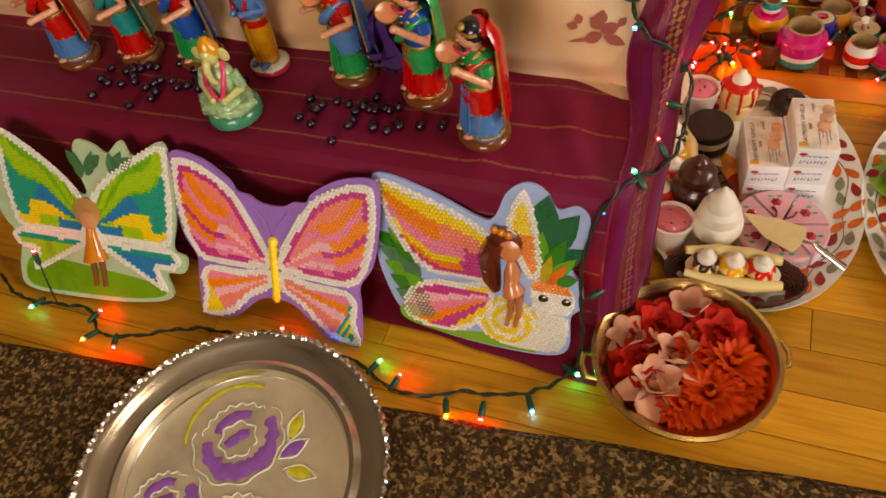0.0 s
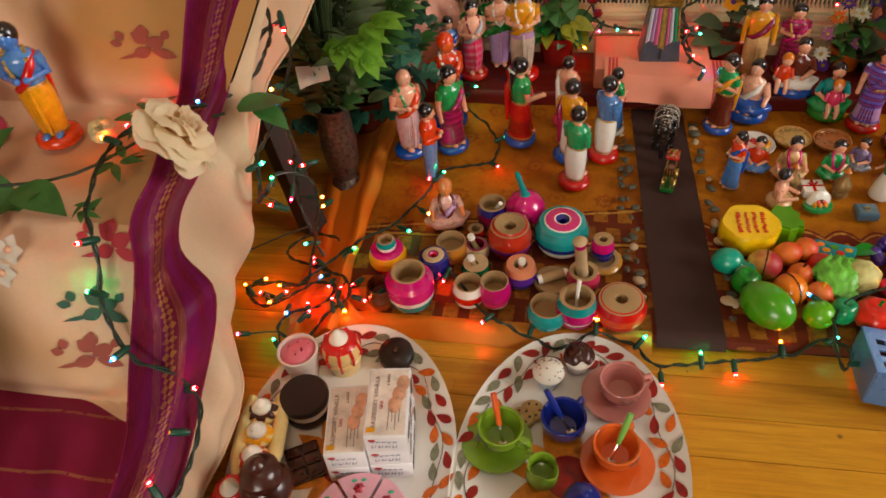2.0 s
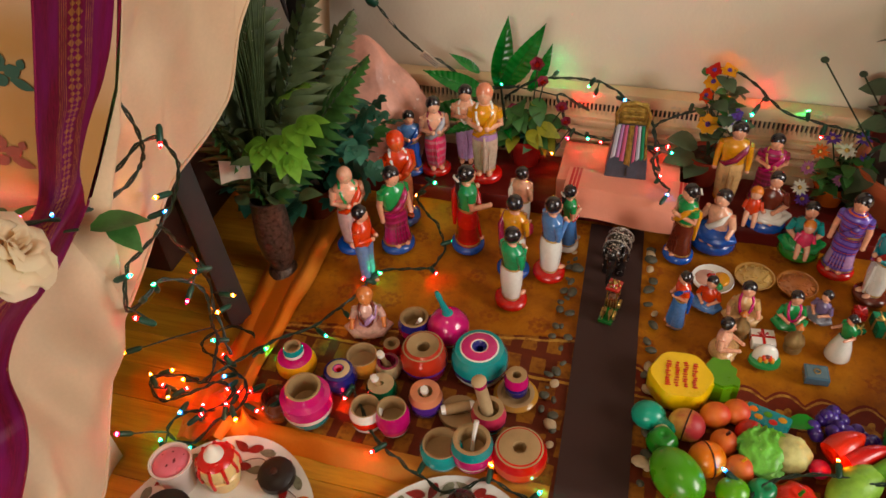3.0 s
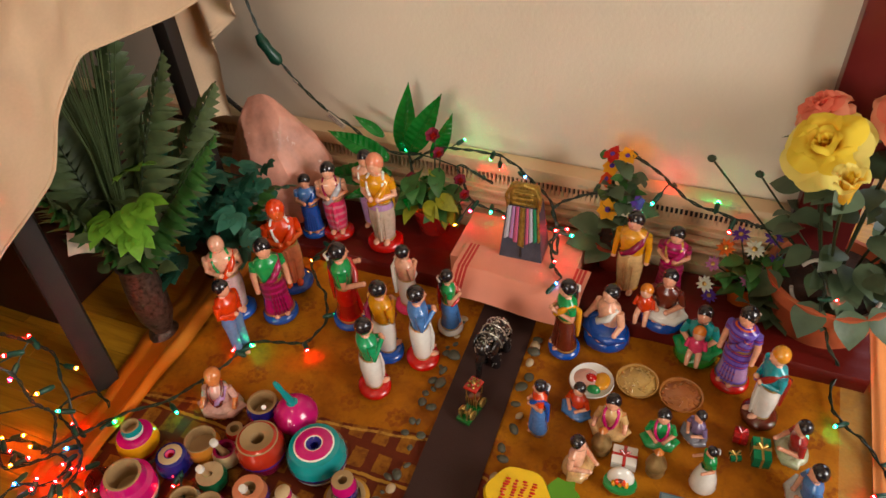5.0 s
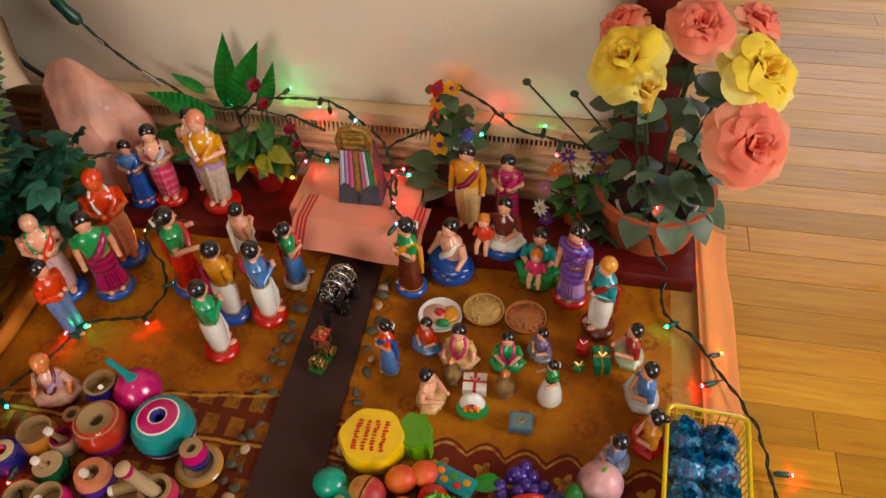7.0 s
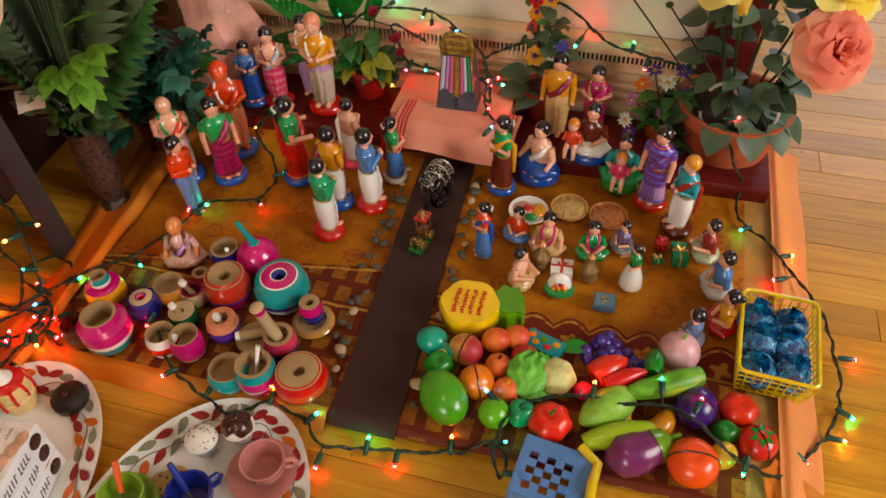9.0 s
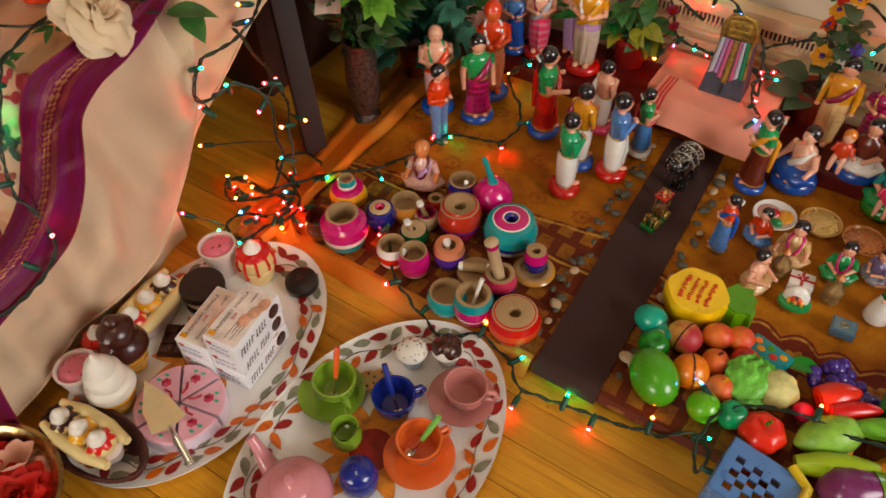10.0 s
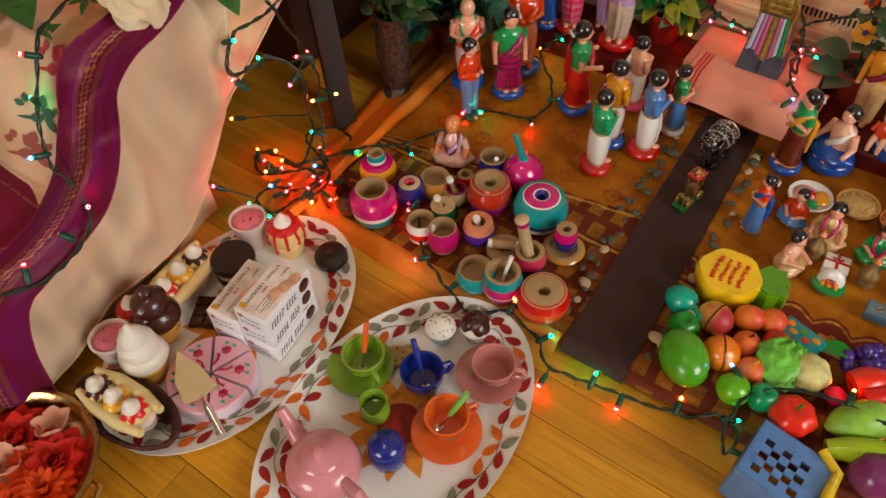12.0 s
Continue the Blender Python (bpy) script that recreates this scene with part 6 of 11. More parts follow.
FOILG = surf("green_foil", (0.01, 0.28, 0.12), rough=0.22, metal=0.6, var=0.2, bump=0.5, bscale=120)
gift("gift box in green foil with gold ribbon", 0.944, 1.400, (0.022, 0.034), 0.020, FOILG, GOLD, 8)
gift("small gift box in red foil", 0.918, 1.420, (0.018, 0.018), 0.014, surf("red_foil", (0.45, 0.02, 0.02), rough=0.25, metal=0.5, var=0.2, bump=0.5), RED, 0)
gift("small green and gold gift bow", 0.915, 1.388, (0.014, 0.012), 0.008, FOILG, GOLD, 20)
gift("white parcel tied with red ribbon", 0.782, 1.336, (0.032, 0.028), 0.014, WHITE, RED, 5)


AGED = surf("dull_aged_brass", (0.28, 0.17, 0.06), rough=0.45, metal=0.5, var=0.35, scale=60, bump=0.4)
LAMPTOP = paint(0.50, 0.24, 0.06)


def brass_lamp(x, y, h):
    g = Geo()
    g.lathe([(0, 0), (0.011, 0), (0.012, 0.004), (0.010, 0.009), (0.013, 0.016), (0.011, 0.024), (0.005, 0.031), (0.0035, 0.040), (0.006, 0.043), (0.003, 0.047), (0, 0.052)], [AGED] * 7 + [LAMPTOP] * 3, 18, Matrix.Diagonal((h, h, h, 1)))
    one("oil_lamp", g, "small aged brass oil lamp", "lamp", pose(x, y, TOP + 0.003), "brass lamps")


brass_lamp(0.750, 1.342, 1.05)
brass_lamp(0.822, 1.334, 1.05)
t = thing("painted_arch", "white and green painted clay arch with yellow sweets", "figurine", pose(0.784, 1.300, TOP + 0.003, 0, 0, 5))
g = Geo()
g.lathe([(0, 0), (0.018, 0), (0.022, 0.003), (0.021, 0.008), (0.017, 0.009), (0, 0.008)], GREEN, 22, sy=0.75)
part("base", g, t)
g = Geo()
g.ball((0, 0.004, 0.010), (0.0175, 0.010, 0.022), WHITE, 18, 10, lo=-20)
part("arch", g, t)
g = Geo()
for k in range(5):
    g.ball((-0.008 + 0.004 * k, -0.006, 0.012 + 0.004 * (k % 2)), (0.0035, 0.004, 0.0055), (YELLOW, ORNG)[k % 2], 8, 5)
g.ball((0, -0.0055, 0.019), (0.005, 0.0035, 0.003), BROWN, 8, 5)
part("sweets", g, t)
t = thing("tile_box", "small blue-grey box with gold ring on the lid", "box", pose(0.849, 1.289, TOP + 0.003, 0, 0, 3))
g = Geo()
g.box((0, 0, 0.006), (0.031, 0.026, 0.012), paint(0.10, 0.16, 0.20), 0.001)
part("box", g, t)
g = Geo()
g.box((0, 0, 0.0125), (0.026, 0.021, 0.0014), paint(0.18, 0.25, 0.28), 0.0004)
part("lid", g, t)
g = Geo()
g.tube([(0.004 * math.cos(a), 0.004 * math.sin(a), 0.0137) for a in [2 * math.pi * k / 16 for k in range(16)]], 0.0008, GOLD, 6, closed=True)
part("ring", g, t)

# ---- pedestal with the gilded figurine ----
PINKP = surf("pink_crepe_paper", (0.82, 0.46, 0.36), rough=0.7, var=0.08, scale=12, bump=0.4, bscale=260)
STRIPE = surf("red_printed_stripe", (0.60, 0.10, 0.09), rough=0.6, var=0.15, bump=0)
ped = thing("pedestal", "box covered in pink crepe paper", "pedestal", Matrix())
g = Geo()
g.box((0.548, 1.628, 0.055), (0.20, 0.115, 0.066), PINKP, 0.004)
part("box", g, ped)
g = Geo()


def paper(u, v):
    x = 0.462 + 0.205 * u + 0.004 * (1 - v)
    if v < 0.45:
        y, z = 1.605 - 0.055 * v / 0.45, 0.0905 + 0.001 * math.sin(u * 9)
    elif v < 0.55:
        q = (v - 0.45) / 0.10
        y, z = 1.550 - 0.014 * q, 0.0905 - 0.010 * q
    else:
        q = (v - 0.55) / 0.45
        y, z = 1.536 - 0.020 * q, 0.0805 - 0.026 * q + 0.004 * math.sin(u * 6.3) * q
    return (x, y - 0.02 * u * 0.3, z)


def paper_mat(u, v):
    for a in (0.04, 0.07, 0.10, 0.90, 0.93, 0.96):
        if abs(u - a) < 0.007:
            return STRIPE
    return PINKP


g.grid(paper, 100, 36, paper_mat)
part("folded_paper", g, ped, "folded pink paper with thin red stripes at the ends")
fig = thing("gilded_figurine", "gilded deity plaque with striped cloth on a grey plinth", "figurine", pose(0.558, 1.618, 0.0905, 0, 0, 2) @ Matrix.Diagonal((0.90, 0.90, 1.22, 1)))
g = Geo()
SLATE = surf("dark_grey_stone", (0.050, 0.054, 0.066), rough=0.5, var=0.25, scale=60, bump=0.4)
g.add([(-0.038, -0.028, 0), (0.038, -0.028, 0), (0.038, 0.026, 0), (-0.038, 0.026, 0), (-0.027, -0.013, 0.078), (0.027, -0.013, 0.078), (0.027, 0.018, 0.078), (-0.027, 0.018, 0.078)],
      [[0, 1, 2, 3], [4, 7, 6, 5], [0, 4, 5, 1], [1, 5, 6, 2], [2, 6, 7, 3], [3, 7, 4, 0]], SLATE)
part("plinth", g, fig, smooth=0)
GILT = surf("aged_gilt_relief", (0.44, 0.28, 0.055), rough=0.36, metal=0.75, var=0.5, scale=140, bump=1.0, bscale=420)
SILVERCL = cloth("pale_grey_figurine_cloth", (0.50, 0.50, 0.56), rough=0.6)
LILACCL = cloth("lilac_figurine_cloth", (0.46, 0.24, 0.44), rough=0.6)
PINKCL = cloth("rose_figurine_cloth", (0.56, 0.14, 0.24), rough=0.6)
GREENCL = cloth("green_figurine_cloth", (0.02, 0.22, 0.10), rough=0.6)
for x0, x1, lo, mt in ((-0.030, -0.021, 0.030, SILVERCL), (-0.021, -0.014, 0.029, LILACCL), (-0.014, -0.006, 0.024, PINKCL), (-0.006, 0.006, 0.019, GILT), (0.006, 0.012, 0.024, PINKCL), (0.012, 0.019, 0.029, SILVERCL), (0.019, 0.026, 0.030, GREENCL), (0.026, 0.031, 0.031, GILT)):
    g = Geo()
    g.grid(lambda u, v: ((x0 + (x1 - x0) * u) * (1.08 - 0.20 * v), -0.0275 + 0.0150 * (lo + (0.078 - lo) * v) / 0.078 - 0.0022 * math.sin(math.pi * u), lo + 0.002 * math.sin(u * 3 + x0 * 900) * (1 - v) + (0.078 - lo) * v), 6, 12, mt)
    part("cloth_strip", g, fig)
g = Geo()
g.tube([(0, -0.027, 0.004), (0, -0.026, 0.018)], [0.0028, 0.0016], BLACKMETAL, 6)
part("tassel", g, fig, "small black tassel")
g = Geo()
g.box((0, 0.0, 0.090), (0.052, 0.024, 0.030), GILT, 0.008)
for sx in (-1, 1):
    g.tube([(sx * 0.026, -0.010, 0.074), (sx * 0.029, -0.011, 0.092), (sx * 0.020, -0.010, 0.106), (0, -0.010, 0.110)], 0.0036, GILT, 8)
for k in range(3):
    g.tube([(-0.017, -0.0125, 0.082 + 0.008 * k), (0, -0.0150, 0.0835 + 0.008 * k), (0.017, -0.0125, 0.082 + 0.008 * k)], 0.0022, GILT, 7)
part("gilded_top", g, fig, "embossed gilded top")
# ---- toy food on the first platter ----
PZ = 0.0085
ICE_PINK = toy(0.70, 0.30, 0.36)
ICE_WHITE = surf("matt_white_soft_serve", (0.78, 0.75, 0.69), rough=0.55, var=0.05, bump=0.2, sub=0.1)
CHOC = toy(0.045, 0.016, 0.010)
BLACKC = surf("black_chocolate_plastic", (0.012, 0.008, 0.007), rough=0.4, var=0.15, bump=0.3, bscale=200)
CONE = toy(0.72, 0.46, 0.10)
CREAMT = toy(0.76, 0.62, 0.36)
REDT = toy(0.60, 0.035, 0.015)
YELT = toy(0.80, 0.52, 0.03)
CUPW = surf("white_toy_cup", (0.74, 0.66, 0.62), rough=0.4, var=0.05, bump=0.1)


def sundae_cup(x, y, rz):
    t = thing("toy_ice_cream_cup", "toy cup of pink ice cream with dark berry pieces", "toy food", pose(x, y, PZ, 0, 0, rz) @ Matrix.Diagonal((1.14, 1.14, 1.28, 1)), "toy desserts")
    g = Geo()
    g.lathe([(0, 0), (0.016, 0), (0.0165, 0.003), (0.0225, 0.038), (0.0235, 0.040), (0.0235, 0.0425), (0.021, 0.0425), (0.020, 0.036), (0, 0.036)], CUPW, 28)
    part("cup", g, t)
    g = Geo()
    g.lathe([(0.0212, 0.037), (0.018, 0.0405), (0.009, 0.0425), (0, 0.043)], ICE_PINK, 24)
    part("ice_cream", g, t)
    q = random.Random(int(y * 500))
    for k in range(11):
        a, d = q.uniform(0, 6.28), 0.018 * math.sqrt(q.random())
        g = Geo()
        g.ball((d * math.cos(a), d * math.sin(a), 0.0425 - 0.004 * (d / 0.02) ** 2), (0.0026, 0.0017, 0.0009), toy(0.16, 0.010, 0.02), 7, 4, None)
        part("berry_piece", g, t)


sundae_cup(0.072, 0.700, 0)
sundae_cup(0.076, 0.940, 90)


def soft_serve(x, y, mat, label, cup):
    t = thing("toy_ice_cream_cone", label, "toy food", pose(x, y, PZ) @ Matrix.Diagonal((1.14, 1.14, 1.24, 1)), "toy desserts")
    g = Geo()
    g.lathe([(0, 0), (0.013, 0), (0.0135, 0.008), (0.017, 0.009), (0.0215, 0.026), (0.0225, 0.027), (0.0225, 0.031), (0, 0.031)], cup, 28)
    part("cone", g, t)
    g = Geo()
    if mat is CHOC:
        g.lathe([(0.0225, 0.029), (0.0255, 0.034), (0.0262, 0.041), (0.0235, 0.048), (0.0185, 0.0525), (0.0205, 0.058), (0.0200, 0.066), (0.0140, 0.0725), (0.0085, 0.0745), (0.0085, 0.080), (0.004, 0.085), (0, 0.086)], mat, 30)
    else:
        g.lathe([(0.023, 0.030), (0.0262, 0.036), (0.0250, 0.044), (0.0208, 0.048), (0.0222, 0.053), (0.0205, 0.061), (0.0155, 0.065), (0.0158, 0.070), (0.010, 0.080), (0.004, 0.084), (0.0025, 0.089), (0, 0.091)], mat, 30)
    for i, v in enumerate(g.v):
        a = math.atan2(v[1], v[0]) * 2 + v[2] * 160
        g.v[i] = (v[0] * (1 + 0.025 * math.sin(a)), v[1] * (1 + 0.025 * math.sin(a)), v[2])
    part("swirl", g, t)


soft_serve(0.124, 0.708, ICE_WHITE, "toy soft-serve ice cream with white swirl in a cone", CONE)
soft_serve(0.092, 0.757, CHOC, "toy soft-serve ice cream dipped in chocolate", CONE)


def drip_sundae(x, y, s, label):
    t = thing("toy_sundae", label, "toy food", pose(x, y, PZ) @ Matrix.Diagonal((s, s, s, 1)), "toy desserts")
    g = Geo()
    g.lathe([(0, 0), (0.017, 0), (0.021, 0.020), (0.019, 0.022), (0.022, 0.030), (0.020, 0.042), (0.012, 0.047), (0, 0.048)], CREAMT, 26)
    part("body", g, t)
    g = Geo()
    g.lathe([(0.0195, 0.0430), (0.0155, 0.0475), (0.0115, 0.0495), (0, 0.050)], REDT, 26)
    sc = part("sauce", g, t, "red dripping sauce")
    for k in range(9):
        g = Geo()
        a = 2 * math.pi * k / 9
        ln = 0.006 + 0.012 * ((k * 7) % 5) / 5
        g.tube([(0.0185 * math.cos(a), 0.0185 * math.sin(a), 0.0445), (0.0222 * math.cos(a), 0.0222 * math.sin(a), 0.034), (0.0226 * math.cos(a), 0.0226 * math.sin(a), 0.032 - ln * 0.5), (0.0215 * math.cos(a), 0.0215 * math.sin(a), 0.031 - ln)], [0.0022, 0.0018, 0.0014, 0.0019], REDT, 7)
        part("drip", g, sc)
    g = Geo()
    g.lathe([(0.011, 0.048), (0.010, 0.053), (0.006, 0.057), (0.004, 0.062), (0, 0.065)], ICE_WHITE, 18)
    part("cream_top", g, t)


drip_sundae(0.127, 0.959, 1.18, "toy sundae with red dripping sauce and cream top")
drip_sundae(0.052, 0.748, 1.05, "toy sundae with red sauce beside the cones")
t = thing("toy_sandwich_biscuit", "toy dark chocolate ice cream sandwich", "toy food", pose(0.097, 0.884, PZ + 0.010, 0, 0, 0) @ Matrix.Diagonal((1.2, 1.2, 1.0, 1)), "toy desserts")
for nm, z0, r0, mt in (("lower_biscuit", 0.0, 0.0245, BLACKC), ("filling", 0.013, 0.0235, ICE_WHITE), ("upper_biscuit", 0.026, 0.026, BLACKC)):
    g = Geo()
    prof = [(0, 0), (r0 * 0.94, 0), (r0, 0.003), (r0, 0.010), (r0 * 0.94, 0.013), (0, 0.0135)]
    g.lathe(prof, mt, 40)
    for i, v in enumerate(g.v):
        k = 1 + 0.018 * math.sin(math.atan2(v[1], v[0]) * 20) * (mt is BLACKC)
        g.v[i] = (v[0] * k, v[1] * k, v[2])
    part(nm, g, t, m=pose(0, 0, z0 - 0.008))
t = thing("toy_chocolate_bun", "round dark chocolate toy cake", "toy food", pose(0.195, 0.976, PZ, 8, 0, 0), "toy desserts")
g = Geo()
g.lathe([(0, 0), (0.018, 0.001), (0.024, 0.010), (0.023, 0.019), (0.015, 0.025), (0.005, 0.025), (0, 0.0235)], BLACKC, 30)
part("bun", g, t)
g = Geo()
g.lathe([(0, 0.024), (0.004, 0.0245), (0.0045, 0.028), (0, 0.030)], CHOC, 14)
part("knob", g, t)
g = Geo()
t = thing("toy_chocolate_bar", "small brown toy chocolate bar", "toy food", pose(0.112, 0.812, PZ, 0, 0, 30), "toy desserts")
g.box((0, 0, 0.0025), (0.042, 0.05, 0.005), CHOC, 0.001)
part("slab", g, t)
for i in range(2):
    for j in range(3):
        g = Geo()
        g.box((-0.010 + 0.020 * i, -0.016 + 0.016 * j, 0.006), (0.018, 0.0145, 0.006), CHOC, 0.002)
        part("square", g, t)

# pink cake of six slices
cake = thing("toy_cake", "pink toy cake cut in slices with raspberries", "toy food", pose(0.198, 0.742, PZ, 0, 0, 12), "toy desserts")
CAKEP = surf("pink_icing", (0.76, 0.52, 0.57), rough=0.5, var=0.06, bump=0.2)
CAKEB = surf("pale_lilac_cake_side", (0.76, 0.68, 0.74), rough=0.5, var=0.06, bump=0.2)
BERRY = toy(0.42, 0.03, 0.10)
MINT = toy(0.12, 0.42, 0.30)
for k in range(6):
    a0, a1 = radians(60 * k + 2.2), radians(60 * k + 57.8)
    g = Geo()
    R, hgt, n = 0.056, 0.022, 8
    arc = [(R * math.cos(a0 + (a1 - a0) * q / n), R * math.sin(a0 + (a1 - a0) * q / n)) for q in range(n + 1)]
    c0 = (0.003 * math.cos((a0 + a1) / 2), 0.003 * math.sin((a0 + a1) / 2))
    ring = [c0] + arc
    m_ = len(ring)
    g.add([(p[0], p[1], 0) for p in ring] + [(p[0], p[1], hgt) for p in ring], [list(range(m_))[::-1]] + [[q, (q + 1) % m_, m_ + (q + 1) % m_, m_ + q] for q in range(m_)], CAKEB)
    ins = [(c0[0] + (p[0] - c0[0]) * 0.96 + 0.0005, c0[1] + (p[1] - c0[1]) * 0.96, hgt + 0.0022) for p in ring]
    g.add([(p[0], p[1], hgt) for p in ring] + ins, [[m_ + q for q in range(m_)]] + [[q, (q + 1) % m_, m_ + (q + 1) % m_, m_ + q] for q in range(m_)], CAKEP)
    sl = part("slice", g, cake, smooth=30)
    am = (a0 + a1) / 2
    g = Geo()
    g.grid(lambda u, v: (0.036 * math.cos(am) + 0.0066 * v * math.cos(6.2832 * u) * (1 + 0.12 * math.cos(37.7 * u)), 0.036 * math.sin(am) + 0.0066 * v * math.sin(6.2832 * u) * (1 + 0.12 * math.cos(37.7 * u)), hgt + 0.0018 + 0.0042 * (1 - v * v) * (0.8 + 0.25 * math.sin(v * 14) * math.cos(37.7 * u))), 30, 8, BERRY)
    part("raspberry", g, sl)
    g = Geo()
    for q in (-1, 1):
        g.ball((0.046 * math.cos(am + 0.12 * q), 0.046 * math.sin(am + 0.12 * q), hgt + 0.0024), (0.0035, 0.0022, 0.0008), MINT, 8, 4)
    part("leaf_icing", g, sl)
    g = Geo()
    g.tube([(0.028 * math.cos(am + 0.2), 0.028 * math.sin(am + 0.2), hgt + 0.0026), (0.020 * math.cos(am + 0.1), 0.020 * math.sin(am + 0.1), hgt + 0.0028), (0.012 * math.cos(am + 0.3), 0.012 * math.sin(am + 0.3), hgt + 0.0026)], [0.0018, 0.0014, 0.0016], BERRY, 6)
    part("stem_icing", g, sl)
# cake server
t = thing("cake_server", "toy cake server with cream blade and clear handle", "server", pose(0.190, 0.722, PZ + 0.037, 0, 5, -20) @ Matrix.Diagonal((1.0, 1.2, 1.0, 1)))
g = Geo()
BLADE = surf("pale_gold_blade", (0.72, 0.58, 0.30), rough=0.35, metal=0.3, var=0.08, bump=0.1)
g.add([(-0.042, 0.0, 0), (-0.004, -0.016, 0), (0.030, -0.018, 0.001), (0.036, 0.0, 0.002), (0.030, 0.018, 0.001), (-0.004, 0.013, 0)] + [(-0.042, 0.0, 0.0012), (-0.004, -0.016, 0.0012), (0.030, -0.018, 0.0022), (0.036, 0.0, 0.0032), (0.030, 0.018, 0.0022), (-0.004, 0.013, 0.0012)],
      [[5, 4, 3, 2, 1, 0], [6, 7, 8, 9, 10, 11]] + [[q, (q + 1) % 6, 6 + (q + 1) % 6, 6 + q] for q in range(6)], BLADE)
part("blade", g, t, smooth=0)
g = Geo()
g.tube([(0.034, 0, 0.003), (0.044, 0, 0.007), (0.052, 0, 0.003), (0.075, 0, -0.004), (0.086, 0, -0.008)], [0.0022, 0.0022, 0.0036, 0.0040, 0.0046], STEEL, 12)
part("handle", g, t, "shiny silver handle")


BANANA = surf("cream_banana_flesh", (0.80, 0.70, 0.44), rough=0.5, var=0.08, bump=0.2, sub=0.1)


def banana_split(m, label, boat):
    t = thing("toy_banana_split", label, "toy food", m, "toy desserts")
    g = Geo()
    oval(g, [(0.0001, 0.0), (0.80, 0.0), (0.92, 0.012), (1.0, 0.022), (1.03, 0.024), (1.0, 0.025), (0.0001, 0.024)], CUPW, 0.0245, 0.050, 36)
    part("boat", g, t)
    for sx in (-1, 1):
        g = Geo()
        g.tube([(sx * 0.016, -0.052, 0.028), (sx * 0.020, -0.02, 0.027), (sx * 0.020, 0.02, 0.027), (sx * 0.015, 0.052, 0.030)], [0.0052, 0.0082, 0.0082, 0.0046], BANANA, 10)
        part("banana_half", g, t)
    for yo, mt in ((0.030, CHOC), (0.0, YELT), (-0.029, REDT)):
        g = Geo()
        g.ball((0, yo, 0.030), (0.0172, 0.0158, 0.012), BANANA, 16, 8)
        sc = part("scoop", g, t)
        g = Geo()
        g.ball((0, yo, 0.0315), (0.0168, 0.0152, 0.0112), mt, 18, 6, lo=10)
        for i, p in enumerate(g.v):
            k = 1 + 0.10 * math.sin(math.atan2(p[1] - yo, p[0]) * 7) * (p[2] < 0.039)
            g.v[i] = (p[0] * k, yo + (p[1] - yo) * k, p[2])
        part("sauce", g, sc)
        g = Geo()
        g.lathe([(0.0100, 0.0395), (0.0110, 0.0425), (0.0098, 0.0455), (0.0064, 0.0475), (0.0062, 0.050), (0.0035, 0.0535), (0, 0.055)], ICE_WHITE, 16, Matrix.Translation((0, yo, 0)))
        part("cream_dollop", g, sc)
    return t


WICKER = surf("dark_brown_wicker", (0.060, 0.022, 0.012), rough=0.6, var=0.35, scale=60, bump=0.9, bscale=150)
banana_split(pose(0.148, 0.652, PZ + 0.012, 0, -6, 94) @ Matrix.Diagonal((1.02, 1.02, 1.15, 1)), "toy banana split with three sauces in a brown basket", 0)
banana_split(pose(0.058, 0.824, PZ + 0.002, 0, 0, 8) @ Matrix.Diagonal((1.12, 1.08, 1.1, 1)), "toy banana split with three sauces", 0)
t = thing("wicker_basket", "small oval dark brown wicker basket", "basket", pose(0.152, 0.650, PZ, 0, 0, -86))
for k in range(7):
    g = Geo()
    f = 1.0 + 0.05 * k
    g.tube([(0.030 * f * math.cos(a), 0.060 * f * math.sin(a), 0.003 + 0.0042 * k + 0.0009 * math.sin(a * 22 + math.pi * (k % 2))) for a in [2 * math.pi * q / 88 for q in range(88)]], 0.0026, WICKER, 6, closed=True)
    part("woven_ring", g, t)
g = Geo()
oval(g, [(0.0001, 0.001), (1.0, 0.002)], WICKER, 0.031, 0.061, 36)
part("bottom", g, t)

# paper cartons with unreadable print
CARTON = surf("white_printed_carton", (0.83, 0.83, 0.84), rough=0.5, var=0.05, bump=0.15)
INK = surf("dark_print", (0.16, 0.12, 0.11), rough=0.5, var=0.2, bump=0)
INKR = surf("red_print", (0.45, 0.04, 0.05), rough=0.5, var=0.2, bump=0)
INKP = surf("peach_printed_picture", (0.72, 0.50, 0.38), rough=0.5, var=0.30, scale=60, bump=0)
TINT = surf("pale_tan_print", (0.78, 0.72, 0.67), rough=0.5, var=0.22, scale=45, bump=0)
INKY = surf("yellow_print", (0.75, 0.48, 0.03), rough=0.5, var=0.1, bump=0)


def part_text(txt, size, parent, m, mat):
    """A line of printed letters as a thin mesh."""
    cu = bpy.data.curves.new("letters", "FONT")
    cu.body, cu.size, cu.extrude, cu.align_x = txt, size, 0.0002, "CENTER"
    tmp = bpy.data.objects.new("letters", cu)
    scene.collection.objects.link(tmp)
    me = bpy.data.meshes.new_from_object(tmp.evaluated_get(bpy.context.evaluated_depsgraph_get()))
    bpy.data.objects.remove(tmp)
    me.materials.clear()
    me.materials.append(mat)
    o = new("printed_words", me)
    o.parent = parent
    o.matrix_basis = m
    return o


INKB = surf("blue_grey_print", (0.26, 0.28, 0.36), rough=0.6, var=0.2)


